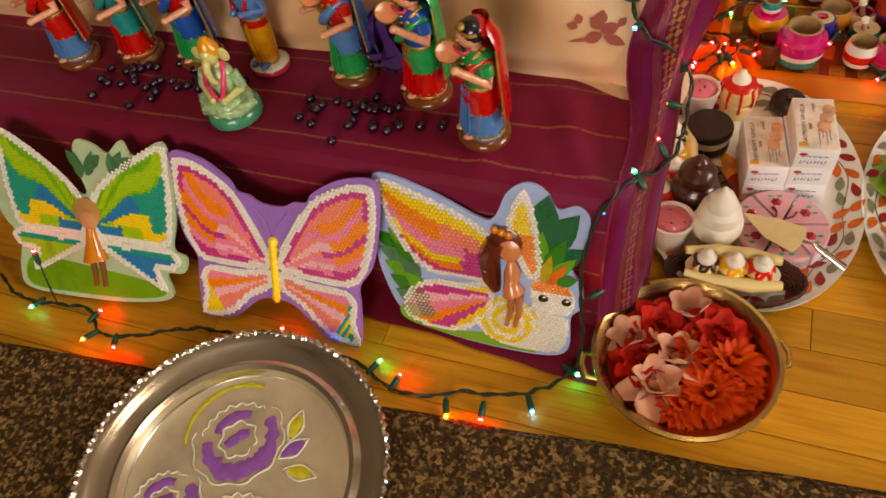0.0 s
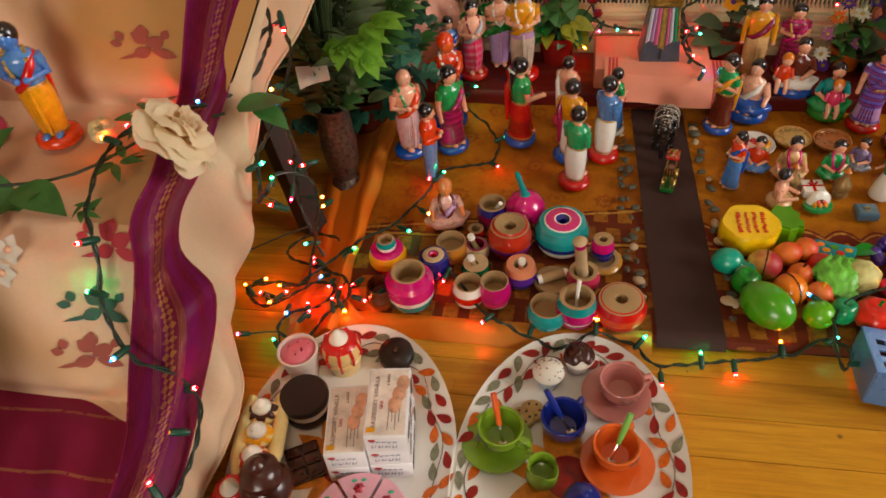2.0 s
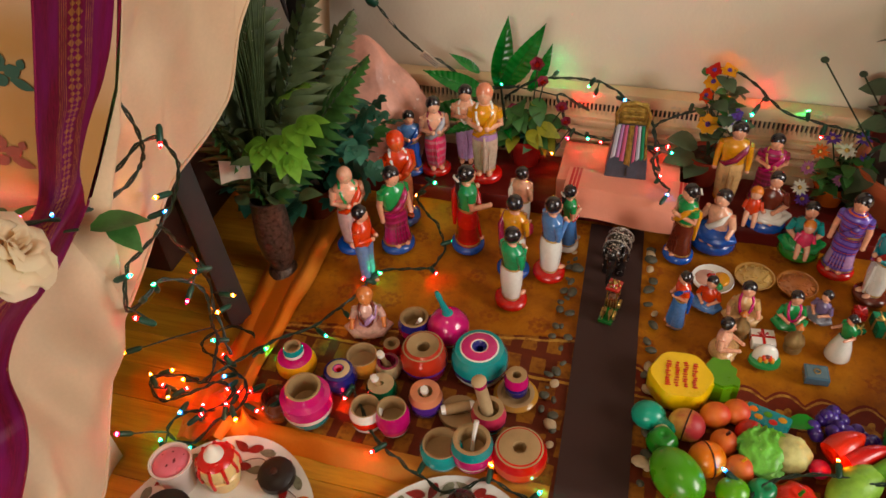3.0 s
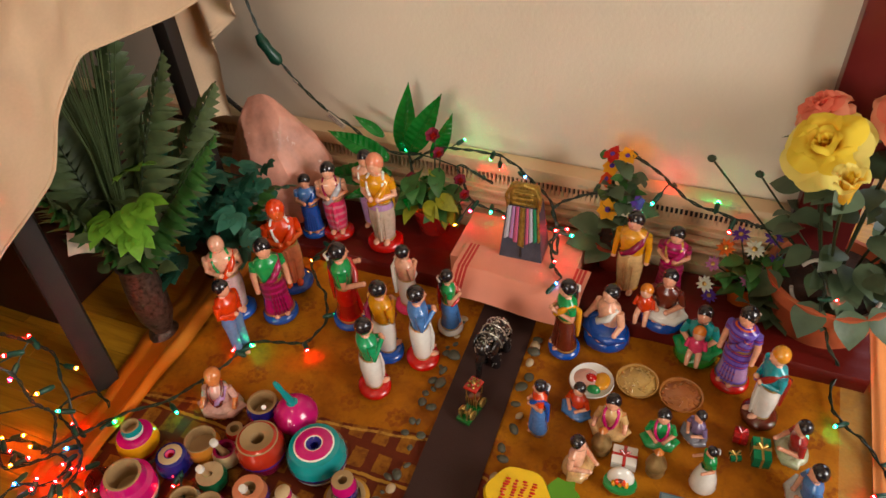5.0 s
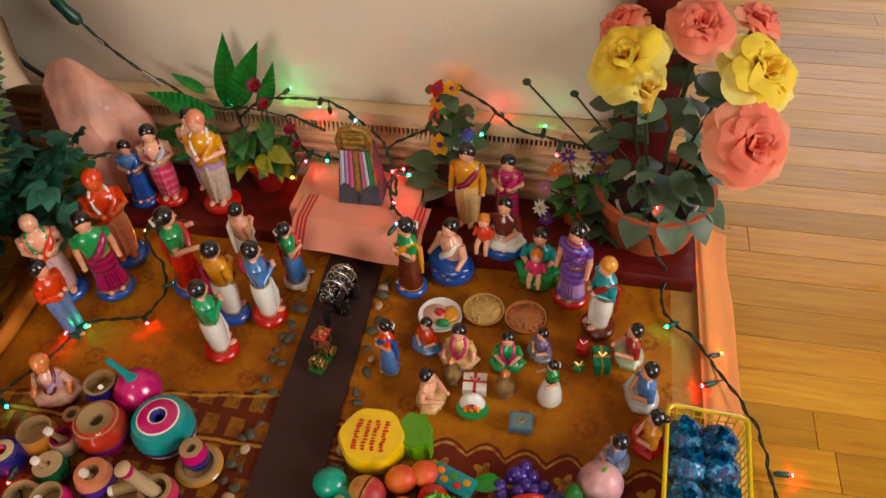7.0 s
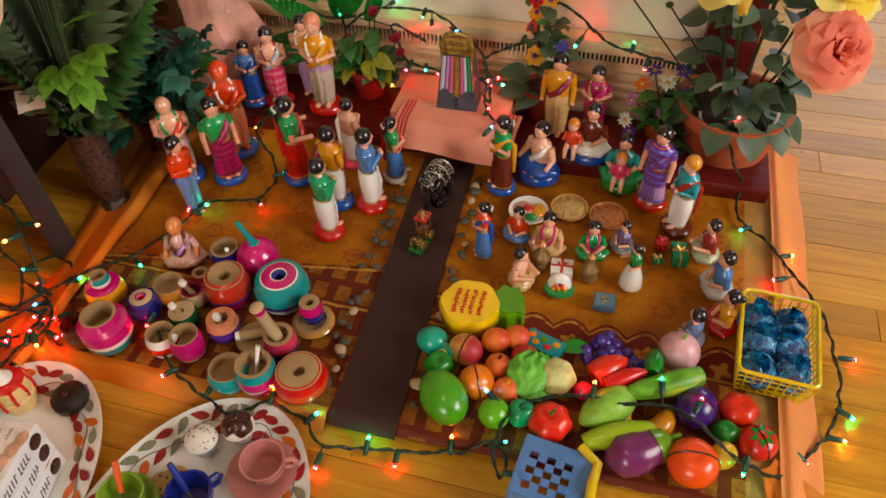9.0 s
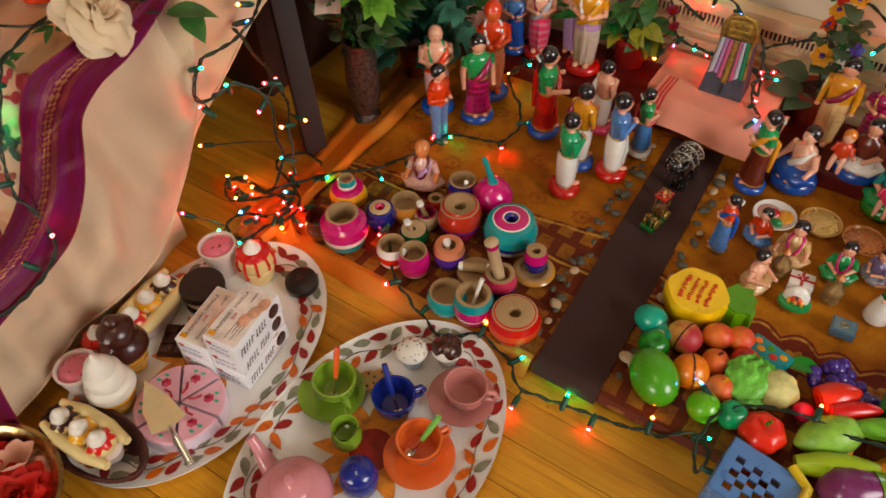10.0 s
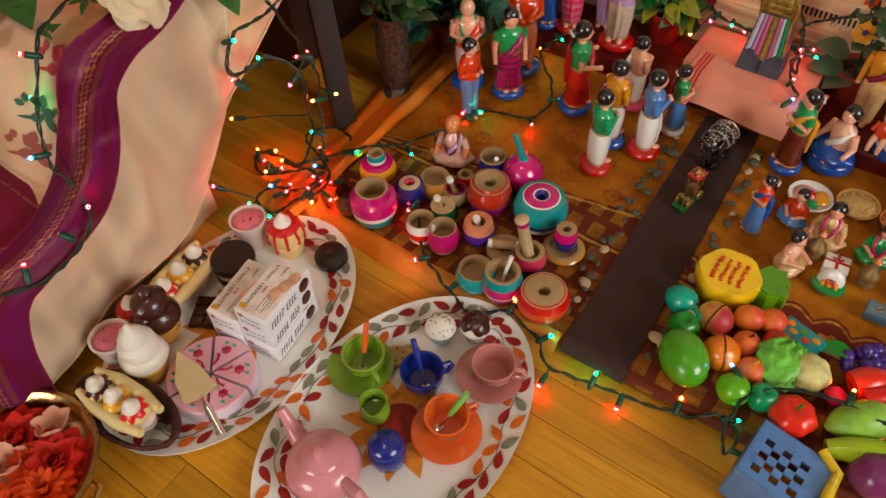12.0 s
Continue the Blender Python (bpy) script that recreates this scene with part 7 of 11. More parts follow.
def carton(m, s, seed, label, words=None):
    t = thing("toy_carton", label, "carton", m, "toy ice cream cartons")
    g = Geo()
    g.box((0, 0, s[2] / 2), s, CARTON, 0.0008)
    part("box", g, t)
    q = random.Random(seed)
    z = s[2] + 0.0004
    g = Geo()
    g.box((0.0, 0.0, z - 0.0003), (s[0] * 0.92, s[1] * 0.94, 0.0005), TINT, 0)
    part("top_print", g, t, "pale printed top")
    g = Geo()
    if not words:
        g.box((-s[0] * 0.18, 0.0, z), (0.0016, s[1] * 0.74, 0.0005), INKR, 0)
        g.box((-s[0] * 0.18 - 0.007, s[1] * 0.05, z), (0.0018, s[1] * 0.62, 0.0005), INK, 0)
    for k in range(4):
        g.box((s[0] * 0.05 + 0.004 * k, -s[1] * 0.25 + 0.01 * (k % 2), z), (0.0007, s[1] * 0.30, 0.0005), INK, 0)
    part("front_print", g, t)
    if words:
        for txt, sz, px, py, mt in words:
            part_text(txt, sz, t, pose(px * s[0], py * s[1], z, 0, 0, 90), mt)
    g = Geo()
    for k in range(3):
        g.ball((s[0] * 0.18 + 0.004 * k, s[1] * (-0.05 + 0.16 * k), z), (0.008, 0.011, 0.0008), INKP, 12, 4)
    part("printed_picture", g, t)
    g = Geo()
    for row_, (z0, h0, n0) in enumerate(((0.34, 0.0050, 8), (0.66, 0.0024, 10))):
        for k in range(n0):
            lean = pose((-0.34 + 0.66 * k / n0) * s[0], -s[1] / 2 - 0.0004, s[2] * z0, 0, 14, 0)
            g.box((0, 0, 0), (0.0009, 0.0005, h0 * q.uniform(0.75, 1.1)), INKB, 0, lean)
            if k % 2 == 0:
                g.box((0.0012, 0, h0 * q.choice((-0.35, 0.0, 0.35))), (0.0022, 0.0005, 0.0010), INKB, 0, lean)
    for k in range(9):
        lean = pose(s[0] / 2 + 0.0004, (-0.40 + 0.058 * k + (0.05 if k > 4 else 0)) * s[1], s[2] * (0.38 + 0.015 * k), -14, 0, 0)
        g.box((0, 0, 0), (0.0005, 0.0015, 0.0125), INK, 0, lean)
        if k not in (2, 3):
            g.box((0, 0.0016, q.choice((-0.0050, 0.0, 0.0050))), (0.0005, 0.0030, 0.0014), INK, 0, lean)
    g.ball((s[0] / 2 + 0.0002, s[1] * 0.33, s[2] * 0.52), (0.0008, s[1] * 0.11, s[2] * 0.36), CHOC, 12, 6)
    g.ball((-s[0] * 0.32, -s[1] / 2 - 0.0004, s[2] * 0.76), (0.005, 0.0005, 0.0025), INKR, 10, 4)
    part("end_print", g, t)
    g = Geo()
    g.box((-s[0] * 0.34, -s[1] * 0.40, z), (0.010, 0.006, 0.0005), INKY, 0)
    part("yellow_label", g, t)


WORDS = [("RASPBERRY VANILLA", 0.0074, -0.24, 0.0, INK), ("BAR", 0.0060, -0.10, -0.05, INKR), ("6 BARS", 0.0052, 0.02, 0.32, INK)]
for k, (x, y, z, lab, words) in enumerate(((0.216, 0.852, 0.0, "white toy carton with bold dark print, lowest of the stack", None), (0.215, 0.853, 0.0304, "white toy carton with bold dark print, between two others", None), (0.217, 0.853, 0.0608, "white toy carton with raspberry picture on top of the stack", WORDS), (0.167, 0.842, 0.0, "white toy ice cream carton under another beside the stack", None), (0.166, 0.843, 0.0304, "white toy ice cream carton with vanilla picture beside the stack", WORDS))):
    carton(pose(x, y, PZ + z, 0, 0, 8 + 1.5 * math.sin(k * 2.1)), (0.048, 0.092, 0.030), k, lab, words)


# ---- toy tea set on the second platter ----
def glaze(name, col):
    return surf(name, col, rough=0.22, var=0.10, scale=30, bump=0.12, bscale=180, coat=0.5)


GPINK, GBLUE, GGREEN, GORANGE, GDPINK = glaze("pink_glaze", (0.62, 0.36, 0.38)), glaze("cobalt_glaze", (0.035, 0.055, 0.21)), glaze("lime_glaze", (0.25, 0.34, 0.07)), glaze("orange_glaze", (0.70, 0.26, 0.085)), glaze("dusty_rose_glaze", (0.50, 0.28, 0.255))


def teacup(x, y, rz, mat, label, saucer=True, spoon=None, s=1.0, dx=0.0, dy=0.0):
    t = thing("toy_teacup", label, "teacup", pose(x, y, PZ, 0, 0, rz) @ Matrix.Diagonal((s, s, s, 1)), "toy tea set")
    z = 0.0
    if saucer:
        g = Geo()
        g.lathe([(0, 0), (0.020, 0), (0.024, 0.002), (0.042, 0.0085), (0.043, 0.010), (0.041, 0.0105), (0.023, 0.0045), (0, 0.004)], mat, 34)
        part("saucer", g, t)
        z = 0.0045
    g = Geo()
    c = Matrix.Translation((dx, dy, 0))
    g.lathe([(0, z), (0.014, z), (0.015, z + 0.003), (0.023, z + 0.010), (0.0265, z + 0.020), (0.0265, z + 0.031), (0.0275, z + 0.033), (0.0265, z + 0.0345), (0.0240, z + 0.033), (0.0235, z + 0.019), (0.016, z + 0.009), (0, z + 0.007)], mat, 32, c)
    part("cup", g, t)
    g = Geo()
    g.tube([(0.0255 + dx, dy, z + 0.027), (0.036 + dx, dy, z + 0.028), (0.039 + dx, dy, z + 0.020), (0.034 + dx, dy, z + 0.012), (0.024 + dx, dy, z + 0.012)], [0.0038, 0.0036, 0.0034, 0.0034, 0.004], mat, 10)
    part("handle", g, t)
    g = Geo()
    g.tube([(dx + 0.024 * math.cos(4.2 + 0.16 * k), dy + 0.0272 * math.sin(4.2 + 0.16 * k), z + 0.021 + 0.002 * math.sin(k * 1.7)) for k in range(7)], 0.0006, INK, 5)
    part("painted_squiggle", g, t)
    if spoon:
        sm_, a = spoon
        g = Geo()
        ca, sa = math.cos(a), math.sin(a)
        g.tube([(dx - 0.010 * ca, dy - 0.010 * sa, z + 0.012), (dx + 0.006 * ca, dy + 0.006 * sa, z + 0.030)], [0.0022, 0.0016], STEEL, 8)
        g.ball((dx - 0.012 * ca, dy - 0.012 * sa, z + 0.011), (0.007, 0.006, 0.002), STEEL, 10, 5)
        sp = part("spoon", g, t, "steel spoon with coloured handle")
        g = Geo()
        g.tube([(dx + 0.004 * ca, dy + 0.004 * sa, z + 0.028), (dx + 0.016 * ca, dy + 0.016 * sa, z + 0.046), (dx + 0.027 * ca, dy + 0.027 * sa, z + 0.062)], [0.0030, 0.0042, 0.0036], sm_, 10)
        part("spoon_handle", g, sp)
    return t


teacup(0.340, 0.862, -25, GGREEN, "lime green toy teacup on saucer with orange spoon", spoon=(toy(0.70, 0.22, 0.03), 2.4), dx=0.002, dy=0.006)
teacup(0.418, 0.890, 55, GBLUE, "cobalt blue toy teacup with blue spoon", saucer=False, spoon=(toy(0.03, 0.06, 0.24), 1.6))
teacup(0.482, 0.850, 60, GORANGE, "orange toy teacup on saucer with green spoon", spoon=(toy(0.28, 0.48, 0.16), 0.0), dx=0.004, dy=0.006)
teacup(0.482, 0.944, 20, GDPINK, "dusty pink toy teacup on saucer", dx=0.005, dy=0.0)
t = thing("toy_jug", "lime green toy milk jug", "jug", pose(0.396, 0.822, PZ, 0, 0, 130) @ Matrix.Diagonal((1.0, 1.0, 0.88, 1)), "toy tea set")
g = Geo()
g.lathe([(0, 0), (0.012, 0), (0.019, 0.012), (0.018, 0.024), (0.0145, 0.032), (0.017, 0.041), (0.0155, 0.041), (0.013, 0.032), (0.015, 0.014), (0, 0.008)], GGREEN, 26)
for i, v in enumerate(g.v):
    if v[2] > 0.032 and v[0] < -0.006:
        g.v[i] = (v[0] * (1 + (v[2] - 0.032) * 40), v[1] * 0.85, v[2] + (v[2] - 0.032) * 0.4)
part("body", g, t)
g = Geo()
g.tube([(0.015, 0, 0.035), (0.025, 0, 0.034), (0.027, 0, 0.022), (0.018, 0, 0.014)], 0.003, GGREEN, 10)
part("handle", g, t)
t = thing("toy_sugar_jar", "cobalt blue toy sugar jar with lid", "jar", pose(0.442, 0.787, PZ) @ Matrix.Diagonal((1.0, 1.0, 0.95, 1)), "toy tea set")
g = Geo()
g.lathe([(0, 0), (0.0175, 0), (0.0215, 0.006), (0.0228, 0.020), (0.0212, 0.029), (0.0180, 0.033), (0.0185, 0.035), (0, 0.035)], GBLUE, 32)
part("body", g, t)
g = Geo()
g.lathe([(0.0205, 0.034), (0.0205, 0.037), (0.017, 0.043), (0.008, 0.047), (0.004, 0.048), (0.005, 0.052), (0.004, 0.055), (0, 0.056)], GBLUE, 28)
part("lid", g, t)
t = thing("toy_teapot", "pink glazed toy teapot with lid", "teapot", pose(0.396, 0.730, PZ, 0, 0, -6) @ Matrix.Diagonal((1.03, 1.05, 0.88, 1)), "toy tea set")
g = Geo()
g.lathe([(0, 0), (0.026, 0), (0.038, 0.012), (0.0425, 0.028), (0.038, 0.045), (0.027, 0.055), (0.020, 0.057)], GPINK, 34)
part("body", g, t)
g = Geo()
g.lathe([(0.0215, 0.0565), (0.0225, 0.059), (0.018, 0.064), (0.007, 0.068), (0.0045, 0.069), (0.006, 0.073), (0.0045, 0.077), (0, 0.078)], GPINK, 28)
part("lid", g, t)
g = Geo()
g.tube([(-0.034, 0.004, 0.018), (-0.050, 0.006, 0.024), (-0.062, 0.008, 0.040), (-0.076, 0.010, 0.058)], [0.0135, 0.011, 0.0075, 0.0058], GPINK, 16)
part("spout", g, t)
g = Geo()
g.tube([(0.036, 0, 0.044), (0.056, 0, 0.048), (0.066, 0, 0.034), (0.056, 0, 0.018), (0.038, 0, 0.016)], [0.006, 0.006, 0.0058, 0.0056, 0.006], GPINK, 12)
part("handle", g, t)
g = Geo()
g.tube([(0.0415 * math.cos(3.9 + 0.10 * k), 0.0415 * math.sin(3.9 + 0.10 * k), 0.026 + 0.004 * math.sin(k * 1.5)) for k in range(9)], 0.0007, INK, 5)
part("painted_squiggle", g, t)


def cupcake(x, y, mat, label, dots):
    t = thing("toy_cupcake", label, "toy food", pose(x, y, PZ) @ Matrix.Diagonal((1.10, 1.10, 1.10, 1)), "toy cupcakes")
    g = Geo()
    case = toy(0.52, 0.60, 0.66) if dots else toy(0.74, 0.70, 0.70)
    g.lathe([(0, 0), (0.0115, 0), (0.0150, 0.015), (0.0165, 0.018)], case, 32)
    for i, v in enumerate(g.v):
        k = 1 + 0.03 * math.sin(math.atan2(v[1], v[0]) * 16)
        g.v[i] = (v[0] * k, v[1] * k, v[2])
    part("case", g, t, "pale blue moulded case" if dots else "white moulded case")
    g = Geo()
    g.lathe([(0.0165, 0.018), (0.0186, 0.0215), (0.0172, 0.027), (0.0135, 0.032), (0.007, 0.0355), (0, 0.0365)], ICE_WHITE, 36)
    part("icing", g, t)
    if dots:
        q = random.Random(8)
        g = Geo()
        for k in range(44):
            a, b = q.uniform(0, 6.28), q.uniform(0.1, 1.3)
            g.ball((0.0185 * math.cos(a) * math.cos(b), 0.0185 * math.sin(a) * math.cos(b), 0.0215 + 0.0150 * math.sin(b)), 0.0009, CHOC, 5, 3)
        tagged(part("sprinkles", g, t), kind="stuff")
    else:
        # chocolate poured over the top, its lip uneven
        g = Geo()

        def glaze_over(u, v):
            a = 6.2832 * u
            e = v * (0.86 + 0.14 * math.cos(3 * a + 1) + 0.07 * math.cos(7 * a))
            r = 0.0190 * math.sin(1.45 * e)
            return (r * math.cos(a), r * math.sin(a), 0.0225 + 0.0165 * math.cos(1.45 * e) + 0.0008 * math.sin(a * 4 + v * 7))
        g.grid(glaze_over, 48, 10, mat)
        part("glaze", g, t, "dark chocolate glaze")


cupcake(0.397, 0.958, ICE_WHITE, "toy cupcake with white icing and dark sprinkles", True)
cupcake(0.434, 0.985, CHOC, "toy cupcake with chocolate icing", False)
for x, y in ((0.380, 0.912), (0.368, 0.900)):
    g = Geo()
    g.lathe([(0, 0), (0.015, 0), (0.0165, 0.003), (0.014, 0.006), (0, 0.0065)], toy(0.42, 0.33, 0.16), 22)
    for k in range(6):
        g.ball((0.009 * math.cos(k * 1.05), 0.009 * math.sin(k * 1.05), 0.0062), 0.0018, CHOC, 6, 4)
    one("toy_biscuit", g, "round toy biscuit with chocolate chips", "toy food", pose(x, y, PZ + (0.0 if x > 0.375 else 0.002)), "toy biscuits")

# ---- brass bowl of artificial flowers ----
def petal(g, m, ln, wd, mat, curl=0.35, cup=0.3, ruffle=0.06, n=6):
    """A rounded petal along y, cupped across and curled along."""
    def at(u, v):
        s = (u - 0.5) * 2
        w = wd * 0.5 * (0.30 + 0.70 * math.sin(math.pi * min(0.5, 0.10 + 0.60 * v)))
        k = s * math.sqrt(max(0.0, 1 - 0.0 * v))
        top = 1 - 0.42 * s * s * v
        return m @ Vector((k * w, ln * v * top, cup * wd * s * s * 0.5 + curl * ln * v * v * top + ruffle * wd * math.sin(s * 4.5 + v * 3 + wd * 90) * v * v))
    g.grid(at, n, 6, mat)


def bloom(parent, name, m, size, mat, heart, seed, rings=((4, 0.26, 78), (5, 0.36, 62), (6, 0.46, 42), (7, 0.54, 20)), label="", single=False, wide=1.15):
    """Petals in rings of (count, length, tilt). single: each petal is a part of its own."""
    q = random.Random(seed)
    g = Geo()
    if single:
        core = Geo()
        core.ball((0, 0, size * 0.12), (size * 0.07, size * 0.07, size * 0.10), heart, 10, 8)
        o = part(name, core, parent, label, m)
    for k, (n, ln, tilt) in enumerate(rings):
        proto = None
        for i in range(n):
            a = 360 * (i + 0.37 * k + 0.15 * q.random()) / n
            mm = Matrix.Rotation(radians(a), 4, "Z") @ Matrix.Translation((0, size * 0.03 * k, size * (0.10 - 0.02 * k))) @ Matrix.Rotation(radians(tilt + q.uniform(-7, 7)), 4, "X")
            args = (size * ln, size * ln * wide, heart if k == 0 else mat)
            kw = {"curl": -0.30 if k > 1 else 0.22, "cup": 0.35, "ruffle": 0.09}
            if single:
                mm = mm @ Matrix.Diagonal((q.uniform(0.9, 1.12), q.uniform(0.9, 1.08), q.uniform(0.8, 1.25), 1))
                if proto is None:
                    pg = Geo()
                    petal(pg, Matrix(), *args, **kw)
                    proto = part("petal", pg, o, m=mm, smooth=80)
                else:
                    again(proto, o, mm)
            else:
                petal(g, mm, args[0], args[1] * q.uniform(0.85, 1.08), args[2], **kw)
    return o if single else part(name, g, parent, label, m, smooth=80)


def petal_mat(name, heart, lip, back=0.45):
    """Thin dyed silk: deep at the base of the petal, paler at its lip, letting some light through."""
    m, nt, b = base_mat(name)
    vec = nd(nt, "TexCoord").outputs["UV"]
    n1 = nd(nt, "TexNoise", Vector=nd(nt, "TexCoord").outputs["Object"], Scale=45.0, Detail=4.0)
    n2 = nd(nt, "TexNoise", Vector=nd(nt, "TexCoord").outputs["Object"], Scale=420.0, Detail=2.0)
    v = nd(nt, "SeparateXYZ", Vector=vec).outputs[1]
    f = mth(nt, "MULTIPLY_ADD", n1.outputs[0], 0.9, mth(nt, "MULTIPLY_ADD", v, 1.15, -0.62))
    info = nd(nt, "ObjectInfo")
    f = mth(nt, "MULTIPLY_ADD", info.outputs["Random"], 0.30, mth(nt, "SUBTRACT", f, 0.15))
    c = ramp(nt, f, ((0.10, heart), (0.42, [(a + e) / 2 for a, e in zip(heart, lip)]), (0.80, lip)))
    nt.links.new(c, b.inputs["Base Color"])
    b.inputs["Roughness"].default_value = 0.62
    b.inputs["Specular IOR Level"].default_value = 0.25
    bp = nd(nt, "Bump", Strength=0.2, Distance=0.0006, Height=n2.outputs[0])
    nt.links.new(bp.outputs[0], b.inputs["Normal"])
    tr = nt.nodes.new("ShaderNodeBsdfTranslucent")
    nt.links.new(c, tr.inputs["Color"])
    mix = nt.nodes.new("ShaderNodeMixShader")
    mix.inputs[0].default_value = back
    nt.links.new(b.outputs[0], mix.inputs[1])
    nt.links.new(tr.outputs[0], mix.inputs[2])
    out = next(n for n in nt.nodes if n.type == "OUTPUT_MATERIAL")
    nt.links.new(mix.outputs[0], out.inputs["Surface"])
    return m


FR = cloth("red_silk_petal", (0.58, 0.025, 0.012), rough=0.6, var=0.3, sheen=0.0, shot=(0.68, 0.06, 0.02))
FO = cloth("orange_red_silk_petal", (0.82, 0.10, 0.010), rough=0.6, var=0.25, sheen=0.0, shot=(0.86, 0.18, 0.02))
FP = cloth("pale_pink_silk_petal", (0.86, 0.48, 0.34), rough=0.6, var=0.2, sheen=0.0, shot=(0.84, 0.26, 0.16))
FC = petal_mat("coral_silk_petal", (0.78, 0.06, 0.045), (0.94, 0.27, 0.17), 0.35)
FC2 = petal_mat("coral_pink_silk_petal", (0.88, 0.12, 0.13), (0.96, 0.42, 0.26), 0.35)
FY = petal_mat("yellow_silk_petal", (0.88, 0.42, 0.015), (0.96, 0.76, 0.07), 0.35)
FY2 = petal_mat("pale_yellow_silk_petal", (0.92, 0.60, 0.04), (0.97, 0.86, 0.24), 0.35)


def rose_head(parent, m, size, inner, outer, seed, label="", bud=False):
    """A rose of wrapped, cupped petals with turned-back lips; each petal is a part of its own."""
    q = random.Random(seed)
    core = Geo()
    core.ball((0, 0, size * 0.16), (size * 0.055, size * 0.055, size * 0.15), inner, 10, 8)
    o = part("bloom", core, parent, label, m)
    rings = ((2, 0.02, 0.060, 0.40, 95, 0.02), (3, 0.04, 0.115, 0.43, 80, 0.04), (3, 0.06, 0.180, 0.43, 76, 0.07), (4, 0.08, 0.260, 0.40, 66, 0.10), (4, 0.09, 0.345, 0.34, 64, 0.13), (5, 0.10, 0.42, 0.25, 58, 0.13), (5, 0.11, 0.46, 0.12, 52, 0.09))
    if bud:
        rings = ((3, 0.03, 0.07, 0.60, 75, 0.02), (3, 0.06, 0.14, 0.62, 78, 0.04), (4, 0.09, 0.22, 0.56, 60, 0.06))
    for k, (n, r0, r1, h, half, lip) in enumerate(rings):
        pg = Geo()

        def at(u, v):
            s = (u - 0.5) * 2
            a = radians(90 + s * half * (0.35 + 0.65 * math.sin(math.pi * min(0.5, 0.08 + 0.62 * v))))
            e = v * (1 - 0.24 * abs(s) ** 2.6)
            turn = max(0.0, e - 0.70) / 0.30
            r = r0 + (r1 - r0) * e ** 1.25 + lip * turn * turn
            z = h * math.sin(min(1.0, e) * 1.45) - 0.9 * lip * turn ** 2 + 0.040 * math.sin(s * 5.5 + k * 2) * v * v + 0.015 * math.sin(s * 13 + k * 5) * v ** 4
            return Vector((r * math.cos(a), r * math.sin(a), z)) * size
        pg.grid(at, 12, 10, inner if k < len(rings) - 2 else outer, uv=lambda u, v: (u, v))
        proto = None
        for i in range(n):
            mm = Matrix.Rotation(radians(360 * (i + 0.43 * k + 0.14 * q.random()) / n), 4, "Z") @ Matrix.Rotation(radians(q.uniform(-5, 5)), 4, "X") @ Matrix.Diagonal((q.uniform(0.92, 1.08), q.uniform(0.92, 1.08), q.uniform(0.86, 1.12), 1))
            proto = part("petal", pg, o, m=mm, smooth=80) if proto is None else again(proto, o, mm)
    return o
bowl = thing("brass_bowl", "aged brass bowl with side handles", "bowl", pose(0.112, 0.522, 0.002) @ Matrix.Diagonal((1.06, 1.06, 0.74, 1)))
g = Geo()
g.lathe([(0, 0), (0.050, 0), (0.074, 0.016), (0.083, 0.040), (0.082, 0.056), (0.087, 0.062), (0.0935, 0.067), (0.0935, 0.071), (0.089, 0.072), (0.079, 0.060), (0.078, 0.040), (0.068, 0.018), (0, 0.006)], BRASS, 56)
part("bowl", g, bowl)
for a in (18, 198):
    g = Geo()
    mm = Matrix.Rotation(radians(a), 4, "Z") @ Matrix.Translation((0.084, 0, 0.046))
    g.box((0.002, 0, 0), (0.006, 0.024, 0.016), BRASS, 0.002, mm)
    g.tube([(0.003, -0.015, 0.004), (0.016, -0.013, 0.008), (0.019, 0, 0.009), (0.016, 0.013, 0.008), (0.003, 0.015, 0.004)], 0.0032, BRASS, 10, mm)
    part("handle", g, bowl)
g = Geo()
g.lathe([(0.077, 0.040), (0.05, 0.046), (0, 0.048)], FR, 30)
one("flower_bed", g, "layer of red silk petals filling the bowl", "flowers", pose(0.112, 0.522, 0.000) @ Matrix.Diagonal((1.05, 1.05, 0.72, 1)))
q = random.Random(14)
for k, (dx, dy, s, mt) in enumerate(((-0.030, 0.030, 0.062, FR), (0.028, 0.036, 0.064, FR), (0.046, 0.006, 0.060, FO), (0.030, -0.034, 0.062, FO), (-0.008, -0.004, 0.050, FP), (-0.040, -0.012, 0.056, FR), (-0.026, -0.040, 0.054, FP), (0.004, -0.052, 0.046, FO), (0.0, 0.056, 0.048, FP), (-0.054, 0.012, 0.044, FP), (0.056, -0.020, 0.046, FO), (0.010, 0.016, 0.050, FO))):
    f = thing("silk_flower", {id(FR): "red silk carnation lying in the brass bowl", id(FO): "orange-red silk dahlia lying in the brass bowl", id(FP): "pale pink silk blossom lying in the brass bowl"}[id(mt)], "flower", pose(0.112 + dx * 1.06, 0.522 + dy * 1.06, 0.036, q.uniform(-18, 18), q.uniform(-18, 18), q.uniform(0, 360)), "silk flowers in the bowl")
    rings = {id(FR): ((5, 0.26, 82), (7, 0.36, 66), (8, 0.46, 46), (9, 0.54, 22)), id(FO): ((9, 0.22, 82), (12, 0.32, 70), (15, 0.42, 54), (17, 0.50, 36), (18, 0.56, 16)), id(FP): ((3, 0.26, 78), (5, 0.66, 34), (5, 0.74, 12))}[id(mt)]
    bloom(f, "bloom", Matrix(), s, mt, mt, 30 + k, rings, "", False, {id(FR): 0.95, id(FO): 0.50, id(FP): 0.80}[id(mt)])

